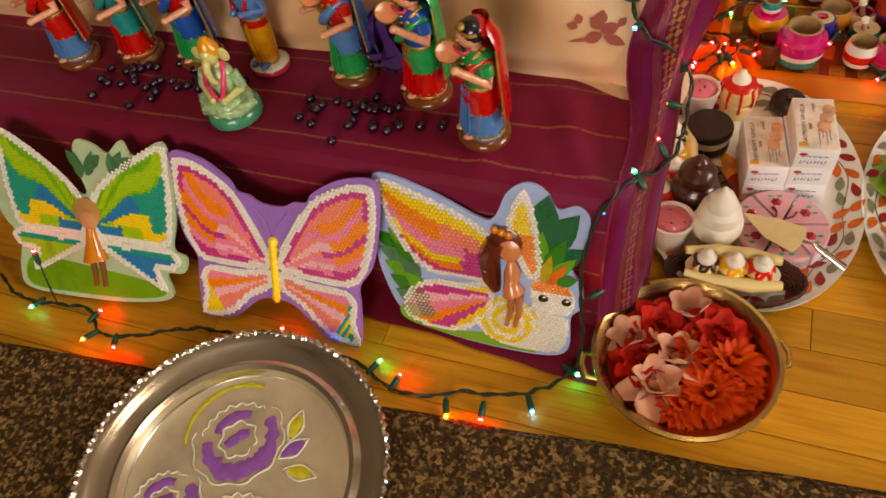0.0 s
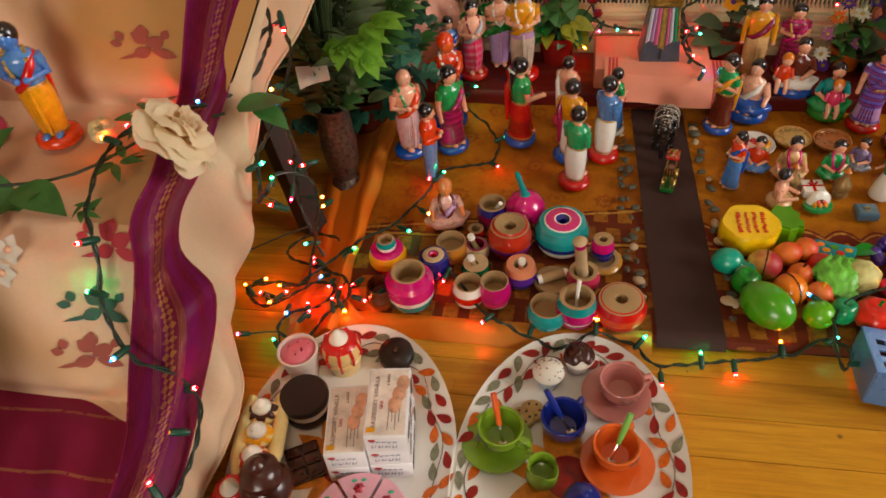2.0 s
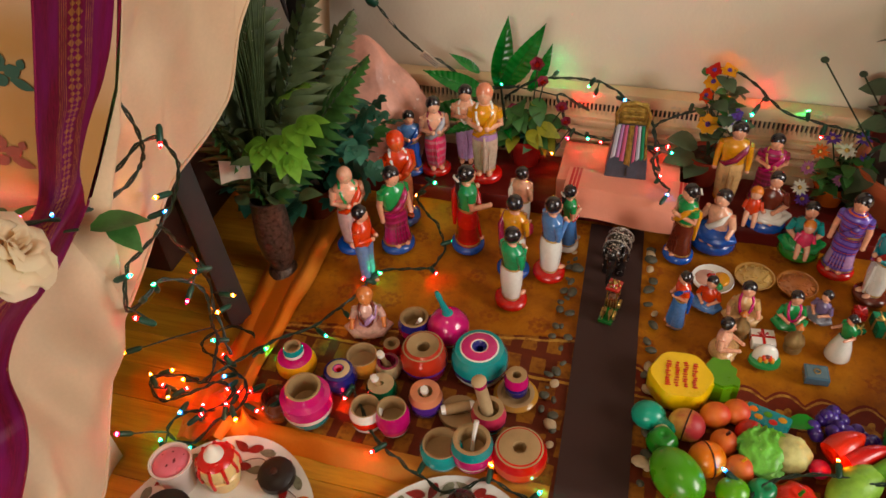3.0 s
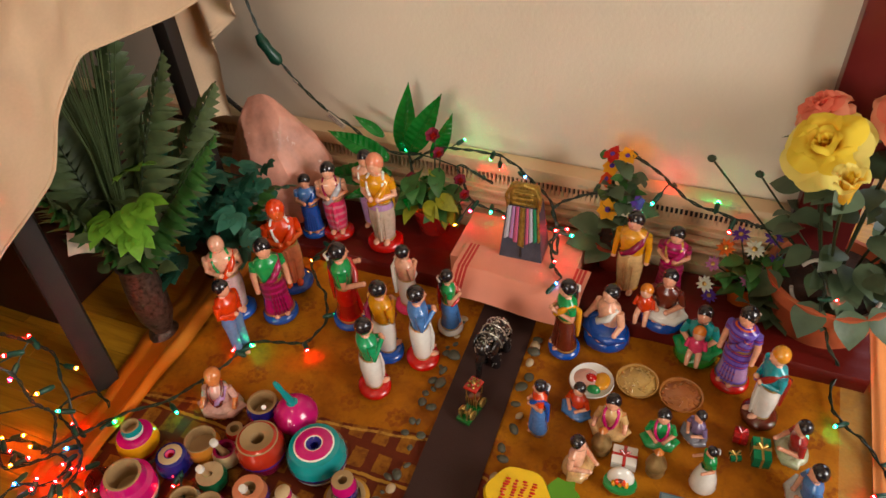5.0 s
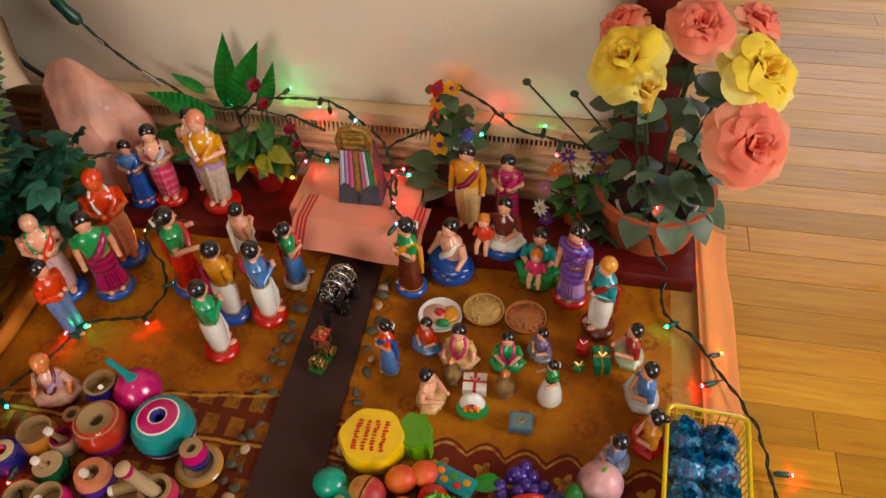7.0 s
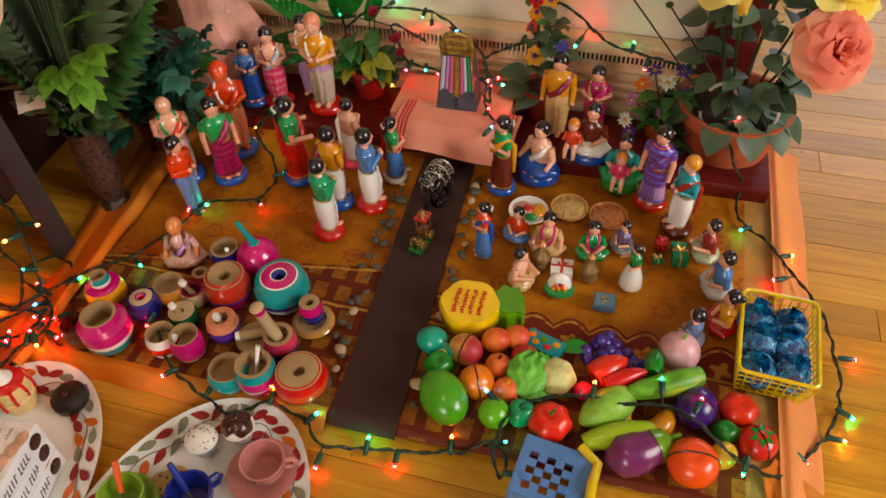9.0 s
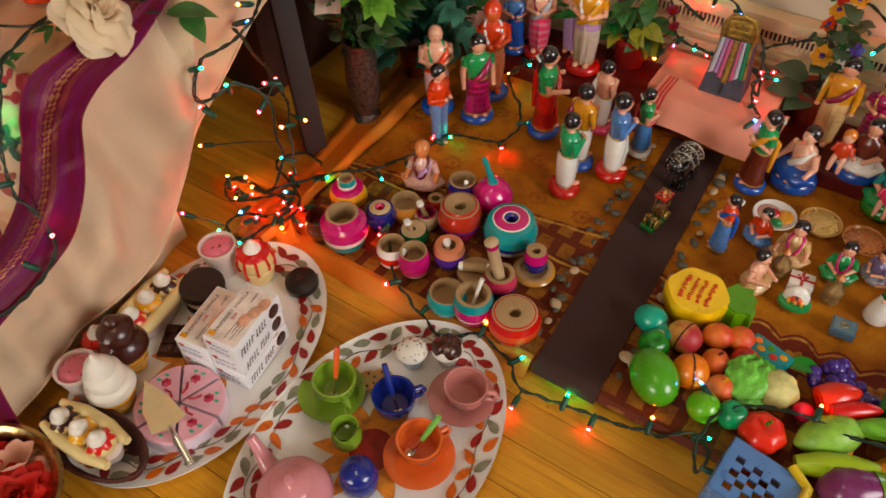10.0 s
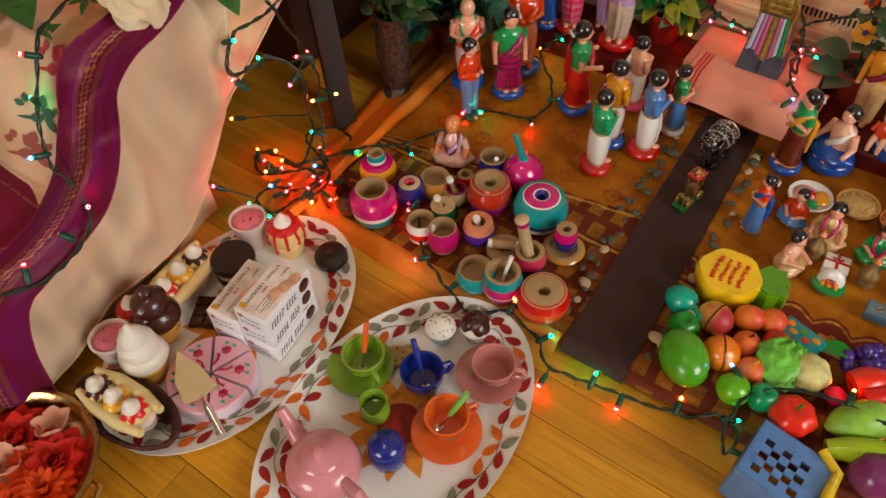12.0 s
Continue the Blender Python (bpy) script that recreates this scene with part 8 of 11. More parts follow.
# ---- steel tray with powder design ----
TRAYRIM = surf("bright_rolled_steel", (0.86, 0.83, 0.74), rough=0.20, metal=1.0, var=0.08, scale=15, bump=0.10, bscale=90)
tray = thing("steel_tray", "round polished steel tray with rope-edged rim", "tray", pose(-0.328, 0.270, 0.013) @ Matrix.Diagonal((1.02, 1.02, 1.25, 1)))
g = Geo()
g.lathe([(0, 0.002), (0.124, 0.002), (0.1262, 0.0045), (0.1275, 0.0120), (0.1330, 0.0145), (0.1365, 0.0125), (0.1400, 0.0105), (0.1520, 0.0130), (0.1590, 0.0165), (0.1640, 0.0195), (0.170, 0.020), (0.170, 0.018), (0.140, 0.006), (0.124, 0.0), (0, 0)], [SATIN] + [TRAYRIM] * 13, 128)
part("plate", g, tray)
g = Geo()
g.tube([((0.1705 + 0.0016 * math.sin(a * 90)) * math.cos(a), (0.1705 + 0.0016 * math.sin(a * 90)) * math.sin(a), 0.0205 + 0.0012 * math.cos(a * 90)) for a in [2 * math.pi * k / 540 for k in range(540)]], 0.0026, STEEL, 6, closed=True)
part("rope_edge", g, tray)
POW_P, POW_Y, POW_W = [surf(n, c, rough=0.95, var=0.2, scale=120, bump=0.8, bscale=600) for n, c in (("purple_powder", (0.34, 0.18, 0.44)), ("yellow_green_powder", (0.62, 0.58, 0.08)), ("white_powder", (0.72, 0.70, 0.62)))]
des = thing("powder_design", "powder flower drawn in purple, yellow and white on the tray", "powder drawing", pose(-0.328, 0.270, 0.0162, 0, 0, -8))


def stroke(pts, w, mat, h=0.0014):
    """A trail of powder: a low uneven ridge along pts."""
    g = Geo()
    pts = spline(pts, 0.002)
    n = len(pts) - 1

    def ridge(u, v):
        k = min(n, max(0, round(v * n)))
        p, d = pts[k], (pts[min(n, k + 1)] - pts[max(0, k - 1)]).normalized()
        e = w * 1.35 * (0.80 + 0.45 * nz(p[0] * 130, p[1] * 130, w * 100 + (u > 0.5))) * (0.35 + 0.65 * math.sin(math.pi * (k + 1) / (n + 2)) ** 0.4)
        a = (u - 0.5) * 2
        return (p[0] - d.y * e * a, p[1] + d.x * e * a, h * (1 - a * a) * (0.8 + 0.4 * nz(p[0] * 300 + a * 3, p[1] * 300)))
    g.grid(ridge, 8, n, mat)
    part("powder_stroke", g, des)


def curl(cx, cy, r0, r1, a0, a1, w, mat, n=9):
    stroke([(cx + (r0 + (r1 - r0) * k / n) * math.cos(radians(a0 + (a1 - a0) * k / n)), cy + (r0 + (r1 - r0) * k / n) * math.sin(radians(a0 + (a1 - a0) * k / n)), 0) for k in range(n + 1)], w, mat)


for cx, cy, s in ((-0.026, 0.040, 1.0), (0.034, -0.050, 1.0), (-0.06, -0.055, 0.8)):
    curl(cx, cy, 0.036 * s, 0.041 * s, -150, 62, 0.0088, POW_P, 12)
    curl(cx, cy, 0.030 * s, 0.026 * s, 95, 190, 0.0062, POW_P)
    stroke([(cx - 0.010 * s, cy - 0.012 * s, 0), (cx - 0.002 * s, cy + 0.002 * s, 0), (cx + 0.008 * s, cy + 0.012 * s, 0)], 0.0058, POW_P)
    for r_, a0, a1 in ((0.053, -165, 75), (0.044, 80, 200), (0.021, 0, 350)):
        stroke([(cx + s * (r_ + 0.0022 * math.sin(k * 1.9)) * math.cos(radians(a0 + (a1 - a0) * k / 22)), cy + s * (r_ + 0.0022 * math.sin(k * 1.9)) * math.sin(radians(a0 + (a1 - a0) * k / 22)), 0) for k in range(23)], 0.0014, POW_W)
curl(-0.030, 0.045, 0.062, 0.062, 95, 215, 0.0030, POW_Y)
for cx, cy, a, mt in ((0.028, 0.080, 100, POW_Y), (0.062, 0.036, 10, POW_Y), (0.040, 0.056, 60, POW_P), (0.075, -0.020, -30, POW_Y)):
    ca, sa = math.cos(radians(a)), math.sin(radians(a))
    stroke([(cx - 0.014 * ca, cy - 0.014 * sa, 0), (cx, cy, 0), (cx + 0.014 * ca, cy + 0.014 * sa, 0)], 0.0065, mt)
    for sd in (-1, 1):
        stroke([(cx - 0.019 * ca, cy - 0.019 * sa, 0), (cx - sd * 0.009 * sa, cy + sd * 0.009 * ca, 0), (cx + 0.021 * ca, cy + 0.021 * sa, 0)], 0.0015, POW_W)
# ---- toy fruit and vegetables heaped at the front of the display ----
VZ = TOP + 0.003


def fruit(kind, label, x, y, r3, mat, z=None, rz=0.0, stem=None, split=False, calyx=None, tilt=0.0, flat=0.0, lobes=0):
    t = thing(kind, label, "toy vegetable" if kind in VEG else "toy fruit", pose(x, y, (VZ + r3[2]) if z is None else z, tilt, 0, rz), "toy fruit and vegetables")
    g = Geo()
    g.ball((0, 0, 0), r3, mat, 24, 16)
    if lobes or flat:
        for i, v in enumerate(g.v):
            a = math.atan2(v[1], v[0])
            k = 1 + (0.055 * math.cos(a * lobes) if lobes else 0)
            dip = flat * r3[2] * math.exp(-((v[0] / r3[0]) ** 2 + (v[1] / r3[1]) ** 2) * 9) * (1 if v[2] > 0 else -1)
            g.v[i] = (v[0] * k, v[1] * k, v[2] - dip)
    part("body", g, t)
    if split:
        g = Geo()
        g.tube([(0.0, 1.004 * r3[1] * math.cos(a), 1.004 * r3[2] * math.sin(a)) for a in [2 * math.pi * k / 36 for k in range(36)]], 0.0011, CHOC, 6, closed=True)
        part("seam", g, t, "dark seam where the halves join")
    if stem:
        g = Geo()
        g.tube([(0, 0, r3[2] * 0.86), (0.001, 0.001, r3[2] * 1.05), (0.003, 0.002, r3[2] * 1.22)], [0.0026, 0.0018, 0.0022], stem, 7)
        part("stem", g, t)
    if calyx:
        g = Geo()
        for k in range(6):
            a = 2 * math.pi * k / 6
            g.leaf((0, 0, r3[2] * 0.93), (math.cos(a), math.sin(a), 0.15), (0, 0, 1), r3[0] * 0.75, r3[0] * 0.32, calyx, droop=0.22, fold=0.1)
        part("calyx", g, t, "green calyx")
    return t


VEG = ("toy_pepper", "toy_tomato", "toy_aubergine", "toy_cabbage", "toy_cauliflower", "toy_onion", "toy_radish", "toy_gourd", "toy_cucumber", "toy_chilli", "toy_carrot", "toy_okra")
TG, TDG, TLG, TTEAL = toy(0.14, 0.34, 0.03), toy(0.02, 0.20, 0.03), toy(0.30, 0.50, 0.08), toy(0.02, 0.38, 0.30)
TR, TO, TY, TPU = toy(0.62, 0.060, 0.015), toy(0.90, 0.40, 0.04), toy(0.78, 0.50, 0.03), toy(0.08, 0.025, 0.16)
def blushed(name, warm, blush, low, high):
    """Fruit skin that turns from one colour to another over its side, with fine streaks."""
    m, nt, b = base_mat(name)
    vec = nd(nt, "TexCoord").outputs["Object"]
    rnd = nd(nt, "ObjectInfo").outputs["Random"]
    sep = nd(nt, "SeparateXYZ", Vector=vec)
    n1 = nd(nt, "TexNoise", Vector=vec, Scale=70.0, Detail=4.0)
    n2 = nd(nt, "TexNoise", Vector=vec, Scale=420.0, Detail=2.0)
    side_ = mth(nt, "MULTIPLY_ADD", sep.outputs[0], 18.0, mth(nt, "MULTIPLY", sep.outputs[2], 14.0))
    f = mth(nt, "ADD", mth(nt, "MULTIPLY_ADD", n1.outputs[0], 0.9, mth(nt, "MULTIPLY_ADD", rnd, 0.2, -0.1)), side_)
    c = ramp(nt, f, ((low, warm), (high, blush)))
    c = mixc(nt, mth(nt, "MULTIPLY", n2.outputs[0], 0.15), c, [k * 0.6 for k in blush])
    nt.links.new(c, b.inputs["Base Color"])
    b.inputs["Roughness"].default_value = 0.48
    bp = nd(nt, "Bump", Strength=0.15, Distance=0.0006, Height=n2.outputs[0])
    nt.links.new(bp.outputs[0], b.inputs["Normal"])
    return m


PEACHSK = blushed("yellow_and_red_peach_skin", (0.84, 0.50, 0.08), (0.44, 0.025, 0.030), 0.35, 0.90)
NECT = blushed("red_orange_nectarine_skin", (0.88, 0.27, 0.022), (0.66, 0.042, 0.016), 0.20, 1.00)
gd = fruit("toy_gourd", "turquoise toy gourd with a bent neck", 0.636, 1.162, (0.0221, 0.0189, 0.0180), TTEAL, tilt=10)
g = Geo()
g.tube([(0.012, -0.006, 0.0), (0.022, -0.012, 0.002), (0.030, -0.015, 0.007)], [0.0125, 0.0095, 0.0075], TTEAL, 12)
g.ball((0.030, -0.015, 0.007), 0.0076, TTEAL, 10, 6)
part("neck", g, gd)
fruit("toy_peach", "yellow and red toy peach with a dark seam", 0.683, 1.156, (0.0232, 0.0208, 0.0208), PEACHSK, split=True, rz=-15)
fruit("toy_nectarine", "smooth red-orange toy nectarine fruit", 0.718, 1.182, (0.0200, 0.0168, 0.0176), NECT, rz=20)
fruit("toy_nectarine", "smooth red-orange toy nectarine fruit", 0.744, 1.194, (0.0176, 0.0168, 0.0168), NECT)
fruit("toy_nectarine", "dark red round toy plum", 0.760, 1.166, (0.0184, 0.0168, 0.0160), toy(0.50, 0.06, 0.03), rz=10)
fruit("toy_nectarine", "red toy nectarine with yellow stem end", 0.729, 1.144, (0.0172, 0.0167, 0.0167), NECT, stem=CHOC)
fruit("toy_nectarine", "red toy nectarine with yellow stem end", 0.747, 1.110, (0.0176, 0.0172, 0.0172), NECT, stem=YELT)
fruit("toy_orange", "orange toy fruit split by a dark seam", 0.708, 1.110, (0.0229, 0.0220, 0.0229), TO, split=True, rz=25)
fruit("toy_mango", "large smooth green toy mango", 0.674, 1.076, (0.0386, 0.0285, 0.0276), TG, rz=-48)
fruit("toy_pepper", "small dark green toy pepper", 0.655, 1.124, (0.0190, 0.0190, 0.0200), TDG, lobes=4, flat=0.4)
fruit("toy_pepper", "pale cream stalk end of a toy pepper", 0.656, 1.140, (0.0130, 0.0130, 0.0140), toy(0.55, 0.55, 0.36))
fruit("toy_lime", "round bright green toy lime", 0.739, 1.074, (0.0200, 0.0195, 0.0190), toy(0.22, 0.46, 0.02))
fruit("toy_pepper", "ribbed teal green toy pepper", 0.771, 1.082, (0.0180, 0.0170, 0.0190), toy(0.01, 0.24, 0.13), lobes=3, flat=0.4, rz=15)
fruit("toy_tomato", "ribbed orange-red toy tomato with a dark stalk scar", 0.807, 1.078, (0.0262, 0.0250, 0.0205), toy(0.70, 0.085, 0.015), stem=TDG, flat=0.35, lobes=7)
fruit("toy_radish", "magenta round toy radish", 0.840, 1.136, (0.0126, 0.0118, 0.0118), toy(0.68, 0.04, 0.20))
fruit("toy_aubergine", "round purple toy aubergine with a seam", 0.975, 1.138, (0.0274, 0.0251, 0.0243), TPU, split=True, rz=70)
fruit("toy_tomato", "orange-red ribbed toy tomato", 1.026, 1.150, (0.0229, 0.0222, 0.0185), toy(0.66, 0.10, 0.02), lobes=6, flat=0.35)
fruit("toy_pepper", "small ribbed green toy pepper", 1.012, 1.118, (0.0161, 0.0145, 0.0145), TDG, lobes=4, flat=0.3)
fruit("toy_tomato", "red toy tomato with green leaf calyx", 1.048, 1.110, (0.0226, 0.0219, 0.0190), toy(0.60, 0.06, 0.02), calyx=TDG, split=True, rz=30)
fruit("toy_tomato", "large orange-red toy tomato in two halves", 0.974, 1.062, (0.0295, 0.0295, 0.0259), toy(0.84, 0.22, 0.03), split=True, rz=95, flat=0.2)
fruit("toy_lemon", "smooth round yellow toy lemon", 1.010, 1.086, (0.0180, 0.0151, 0.0151), toy(0.78, 0.62, 0.08), rz=60)
fruit("toy_onion", "pink and white toy onion", 0.950, 1.212, (0.0270, 0.0254, 0.0285), surf("pink_striped_onion_skin", (0.70, 0.48, 0.50), rough=0.35, var=0.45, scale=30, bump=0.3, stretch=(1, 1, 0.2)), stem=TLG)
fruit("toy_cauliflower", "pale cream toy cauliflower", 0.803, 1.142, (0.0256, 0.0240, 0.0224), surf("pale_cauliflower", (0.62, 0.60, 0.34), rough=0.55, var=0.25, scale=60, bump=1.0, bscale=110), lobes=7)
t = thing("toy_cabbage", "light green toy cabbage leaf bundle", "toy vegetable", pose(0.771, 1.132, VZ, 0, 0, 20), "toy fruit and vegetables")
CABB = surf("pale_green_cabbage", (0.26, 0.52, 0.13), rough=0.42, var=0.35, scale=60, bump=0.7, bscale=140, wear=(0.50, 0.66, 0.28))
for k in range(6):
    g = Geo()
    a = -0.9 + 0.36 * k

    def cabbage(u, v):
        w = 0.026 * math.sin(math.pi * (0.10 + 0.72 * v)) * (u - 0.5) * 2
        return (w + 0.003 * math.sin(v * 17 + k), 0.060 * v - 0.030, 0.012 + 0.003 * k + 0.016 * math.sin(2.2 * v) - 11 * w * w + 0.004 * math.sin(u * 21 + v * 9 + k) * v)
    g.grid(cabbage, 12, 12, CABB)
    part("cabbage_leaf", g, t, m=pose(0, 0, 0, 0, 0, -38 * a), smooth=80)


def long_veg(kind, label, pts, rad, mat, cap=None, capmat=None, n=14):
    t = thing(kind, label, "toy vegetable", Matrix(), "toy fruit and vegetables")
    g = Geo()
    pts = spline(pts, 0.006)
    k = len(pts) - 1
    rr = [max(0.0008, rad[min(len(rad) - 2, int(i / k * (len(rad) - 1)))] * (1 - (i / k * (len(rad) - 1)) % 1 if i < k else 0) + rad[min(len(rad) - 1, int(i / k * (len(rad) - 1)) + 1)] * ((i / k * (len(rad) - 1)) % 1 if i < k else 1)) for i in range(k + 1)]
    g.tube(pts, rr, mat, n)
    part("body", g, t, smooth=60)
    if capmat:
        g = Geo()
        d = (pts[0] - pts[2]).normalized()
        g.tube([pts[1] - d * 0.010, pts[0], pts[0] + d * 0.008, pts[0] + d * 0.020], [rr[3] * 1.04, rr[1] * 1.06, 0.004, 0.003], capmat, n)
        part("cap", g, t, "green stalk cap")
    return t


long_veg("toy_aubergine", "long violet toy aubergine with green cap", [(0.942, 1.082, 0.050), (0.912, 1.062, 0.045), (0.877, 1.045, 0.044)], (0.013, 0.021, 0.026, 0.025, 0.004), toy(0.17, 0.05, 0.13), 1, toy(0.22, 0.33, 0.05))
long_veg("toy_gourd", "pale green ribbed toy bitter gourd", [(0.897, 1.134, 0.052), (0.872, 1.112, 0.048), (0.842, 1.086, 0.042)], (0.012, 0.022, 0.024, 0.018, 0.003), surf("pale_green_warty_skin", (0.34, 0.50, 0.12), rough=0.45, var=0.3, scale=50, bump=1.0, bscale=90))
long_veg("toy_okra", "yellow-green long toy gourd", [(0.927, 1.092, 0.052), (0.892, 1.080, 0.050), (0.850, 1.060, 0.043)], (0.010, 0.014, 0.015, 0.010), toy(0.42, 0.52, 0.04))
long_veg("toy_cucumber", "long light green toy cucumber", [(0.977, 1.176, 0.062), (0.937, 1.152, 0.062), (0.887, 1.128, 0.060)], (0.011, 0.016, 0.015, 0.012, 0.005), surf("streaked_green_cucumber", (0.22, 0.40, 0.06), rough=0.4, var=0.5, scale=30, bump=0.3, stretch=(1, 1, 4)))
long_veg("toy_banana", "small curved yellow toy banana", [(0.897, 1.150, 0.040), (0.887, 1.125, 0.036), (0.897, 1.102, 0.034)], (0.006, 0.013, 0.014, 0.006), toy(0.74, 0.46, 0.03))
long_veg("toy_banana", "small curved yellow toy banana", [(0.947, 1.130, 0.040), (0.937, 1.108, 0.036), (0.917, 1.095, 0.034)], (0.006, 0.013, 0.014, 0.006), toy(0.70, 0.42, 0.03))
long_veg("toy_chilli", "plump orange-red pointed toy pepper", [(0.850, 1.150, 0.050), (0.867, 1.165, 0.055), (0.887, 1.180, 0.060)], (0.017, 0.019, 0.013, 0.003), toy(0.74, 0.10, 0.015))
long_veg("toy_chilli", "slim glossy red toy chilli", [(0.864, 1.136, 0.056), (0.887, 1.152, 0.060), (0.912, 1.166, 0.062)], (0.011, 0.012, 0.010, 0.003), toy(0.62, 0.03, 0.012))
long_veg("toy_chilli", "small dark green toy chilli", [(0.918, 1.164, 0.060), (0.920, 1.182, 0.060), (0.920, 1.204, 0.058)], (0.011, 0.013, 0.011, 0.003), TDG)
t = thing("toy_grapes", "bunch of violet toy grapes with green leaf", "toy fruit", pose(0.873, 1.194, VZ, 0, 0, -18), "toy fruit and vegetables")
q = random.Random(6)
for k in range(26):
    g = Geo()
    u = q.random()
    g.ball((-0.036 + 0.080 * u, q.gauss(0, 0.010) * (1.2 - u), 0.010 + 0.012 * q.random()), 0.0088, toy(0.10, 0.05, 0.24), 12, 8)
    part("grape", g, t)
g = Geo()
g.leaf((-0.035, -0.008, 0.022), (-0.8, -0.6, 0.1), (0, 0, 1), 0.045, 0.024, TDG, droop=0.15)
part("leaf", g, t, "green leaf")
t = thing("toy_packet", "small turquoise seed packet with printed vegetables", "packet", pose(0.780, 1.190, VZ + 0.018, 8, -6, -22), "toy fruit and vegetables")
g = Geo()
g.box((0, 0, 0), (0.056, 0.027, 0.012), toy(0.02, 0.30, 0.32), 0.004)
part("wrapper", g, t)
for k, mt in enumerate((TO, TY, TG, TR, TY)):
    g = Geo()
    g.ball((-0.018 + 0.009 * k, 0.004 * (-1) ** k, 0.0064), (0.0055, 0.0042, 0.0007), mt, 10, 4)
    part("printed_shape", g, t)

# pineapple box
pine = thing("pineapple_box", "yellow pineapple-shaped box with red lettering and green crown", "box", pose(0.672, 1.224, VZ, 0, 0, 4))
PY_ = toy(0.88, 0.68, 0.02)
g = Geo()
prof_n = 40


def hexish(a):
    return 1.0 + 0.035 * math.cos(6 * a)


for (r0, z0), (r1, z1) in zip(((0, 0), (0.036, 0), (0.040, 0.006), (0.041, 0.030), (0.038, 0.036)), ((0.036, 0), (0.040, 0.006), (0.041, 0.030), (0.038, 0.036), (0, 0.037))):
    vs = [(r * hexish(2 * math.pi * i / prof_n) * 1.02 * math.cos(2 * math.pi * i / prof_n), r * hexish(2 * math.pi * i / prof_n) * 0.98 * math.sin(2 * math.pi * i / prof_n), z) for r, z in ((r0, z0), (r1, z1)) for i in range(prof_n)]
    g.add(vs, [[i, (i + 1) % prof_n, prof_n + (i + 1) % prof_n, prof_n + i] for i in range(prof_n)], PY_)
part("body", g, pine)
q = random.Random(2)
g = Geo()
g.ball((0, 0, 0), (0.0032, 0.0016, 0.0008), REDT, 8, 4)
bar = None
for row_ in range(4):
    y = -0.021
    while y < 0.021:
        mm = Matrix.Translation((-0.018 + 0.0115 * row_ + 0.08 * y + q.uniform(-0.0012, 0.0012), y, 0.0374)) @ Matrix.Diagonal((q.uniform(0.7, 1.3), q.uniform(0.8, 1.2), 1, 1))
        bar = part("lettering_bar", g, pine, "unreadable red lettering", mm) if bar is None else (again(bar, pine, mm) and bar)
        y += q.uniform(0.0034, 0.0046)
g = Geo()
crown = [(0.036, -0.016), (0.048, -0.024), (0.062, -0.022), (0.068, -0.026), (0.074, -0.014), (0.070, -0.006), (0.076, 0.004), (0.070, 0.012), (0.072, 0.022), (0.060, 0.022), (0.050, 0.028), (0.036, 0.016)]
m_ = len(crown)
for mt, z0, z1 in ((toy(0.20, 0.36, 0.02), 0.0, 0.030), (toy(0.14, 0.28, 0.015), 0.030, 0.034)):
    k = 1.0 if z0 == 0 else 0.94
    pts = [(0.054 + (p[0] - 0.054) * k, p[1] * k) for p in crown]
    g.add([(p[0], p[1], z0) for p in pts] + [(p[0], p[1], z1) for p in pts], [list(range(m_))[::-1], [m_ + i for i in range(m_)]] + [[i, (i + 1) % m_, m_ + (i + 1) % m_, m_ + i] for i in range(m_)], mt)
part("crown", g, pine, "scalloped green crown", pose(0, 0, 0, 0, 0, 14), smooth=30)


# baskets with pierced sides
def plastic_basket(name, label, m, a, b, h, mat, rim, cells, rimlabel):
    t = thing(name, label, "basket", m)
    g = Geo()
    k = 0.86
    cor = [(-a, -b), (a, -b), (a, b), (-a, b)]
    for i in range(4):
        p, q_ = cor[i], cor[(i + 1) % 4]
        nx = cells if abs(p[0] - q_[0]) > abs(p[1] - q_[1]) else max(3, int(cells * b / a))
        nz_ = 4

        def at(u, v):
            s = k + (1 - k) * v
            return Vector(((p[0] + (q_[0] - p[0]) * u) * s, (p[1] + (q_[1] - p[1]) * u) * s, h * v))
        for iu in range(nx + 1):
            g.tube([at(iu / nx, 0), at(iu / nx, 1)], 0.0011, mat, 5)
        for iv in range(nz_ + 1):
            g.tube([at(0, iv / nz_), at(1, iv / nz_)], 0.0011, mat, 5)
    part("lattice", g, t)
    g = Geo()
    g.box((0, 0, 0.001), (2 * a * k, 2 * b * k, 0.002), mat, 0.0006)
    part("bottom", g, t)
    g = Geo()
    rr = 0.010
    loop = []
    for cx, cy, a0 in ((a - rr, b - rr, 0), (-a + rr, b - rr, 90), (-a + rr, -b + rr, 180), (a - rr, -b + rr, 270)):
        loop += [(cx + rr * math.cos(radians(a0 + d)), cy + rr * math.sin(radians(a0 + d)), h) for d in (0, 22, 45, 68, 90)]
    g.tube(loop, 0.0028, rim, 8, closed=True)
    part("rim", g, t, rimlabel)
    return t


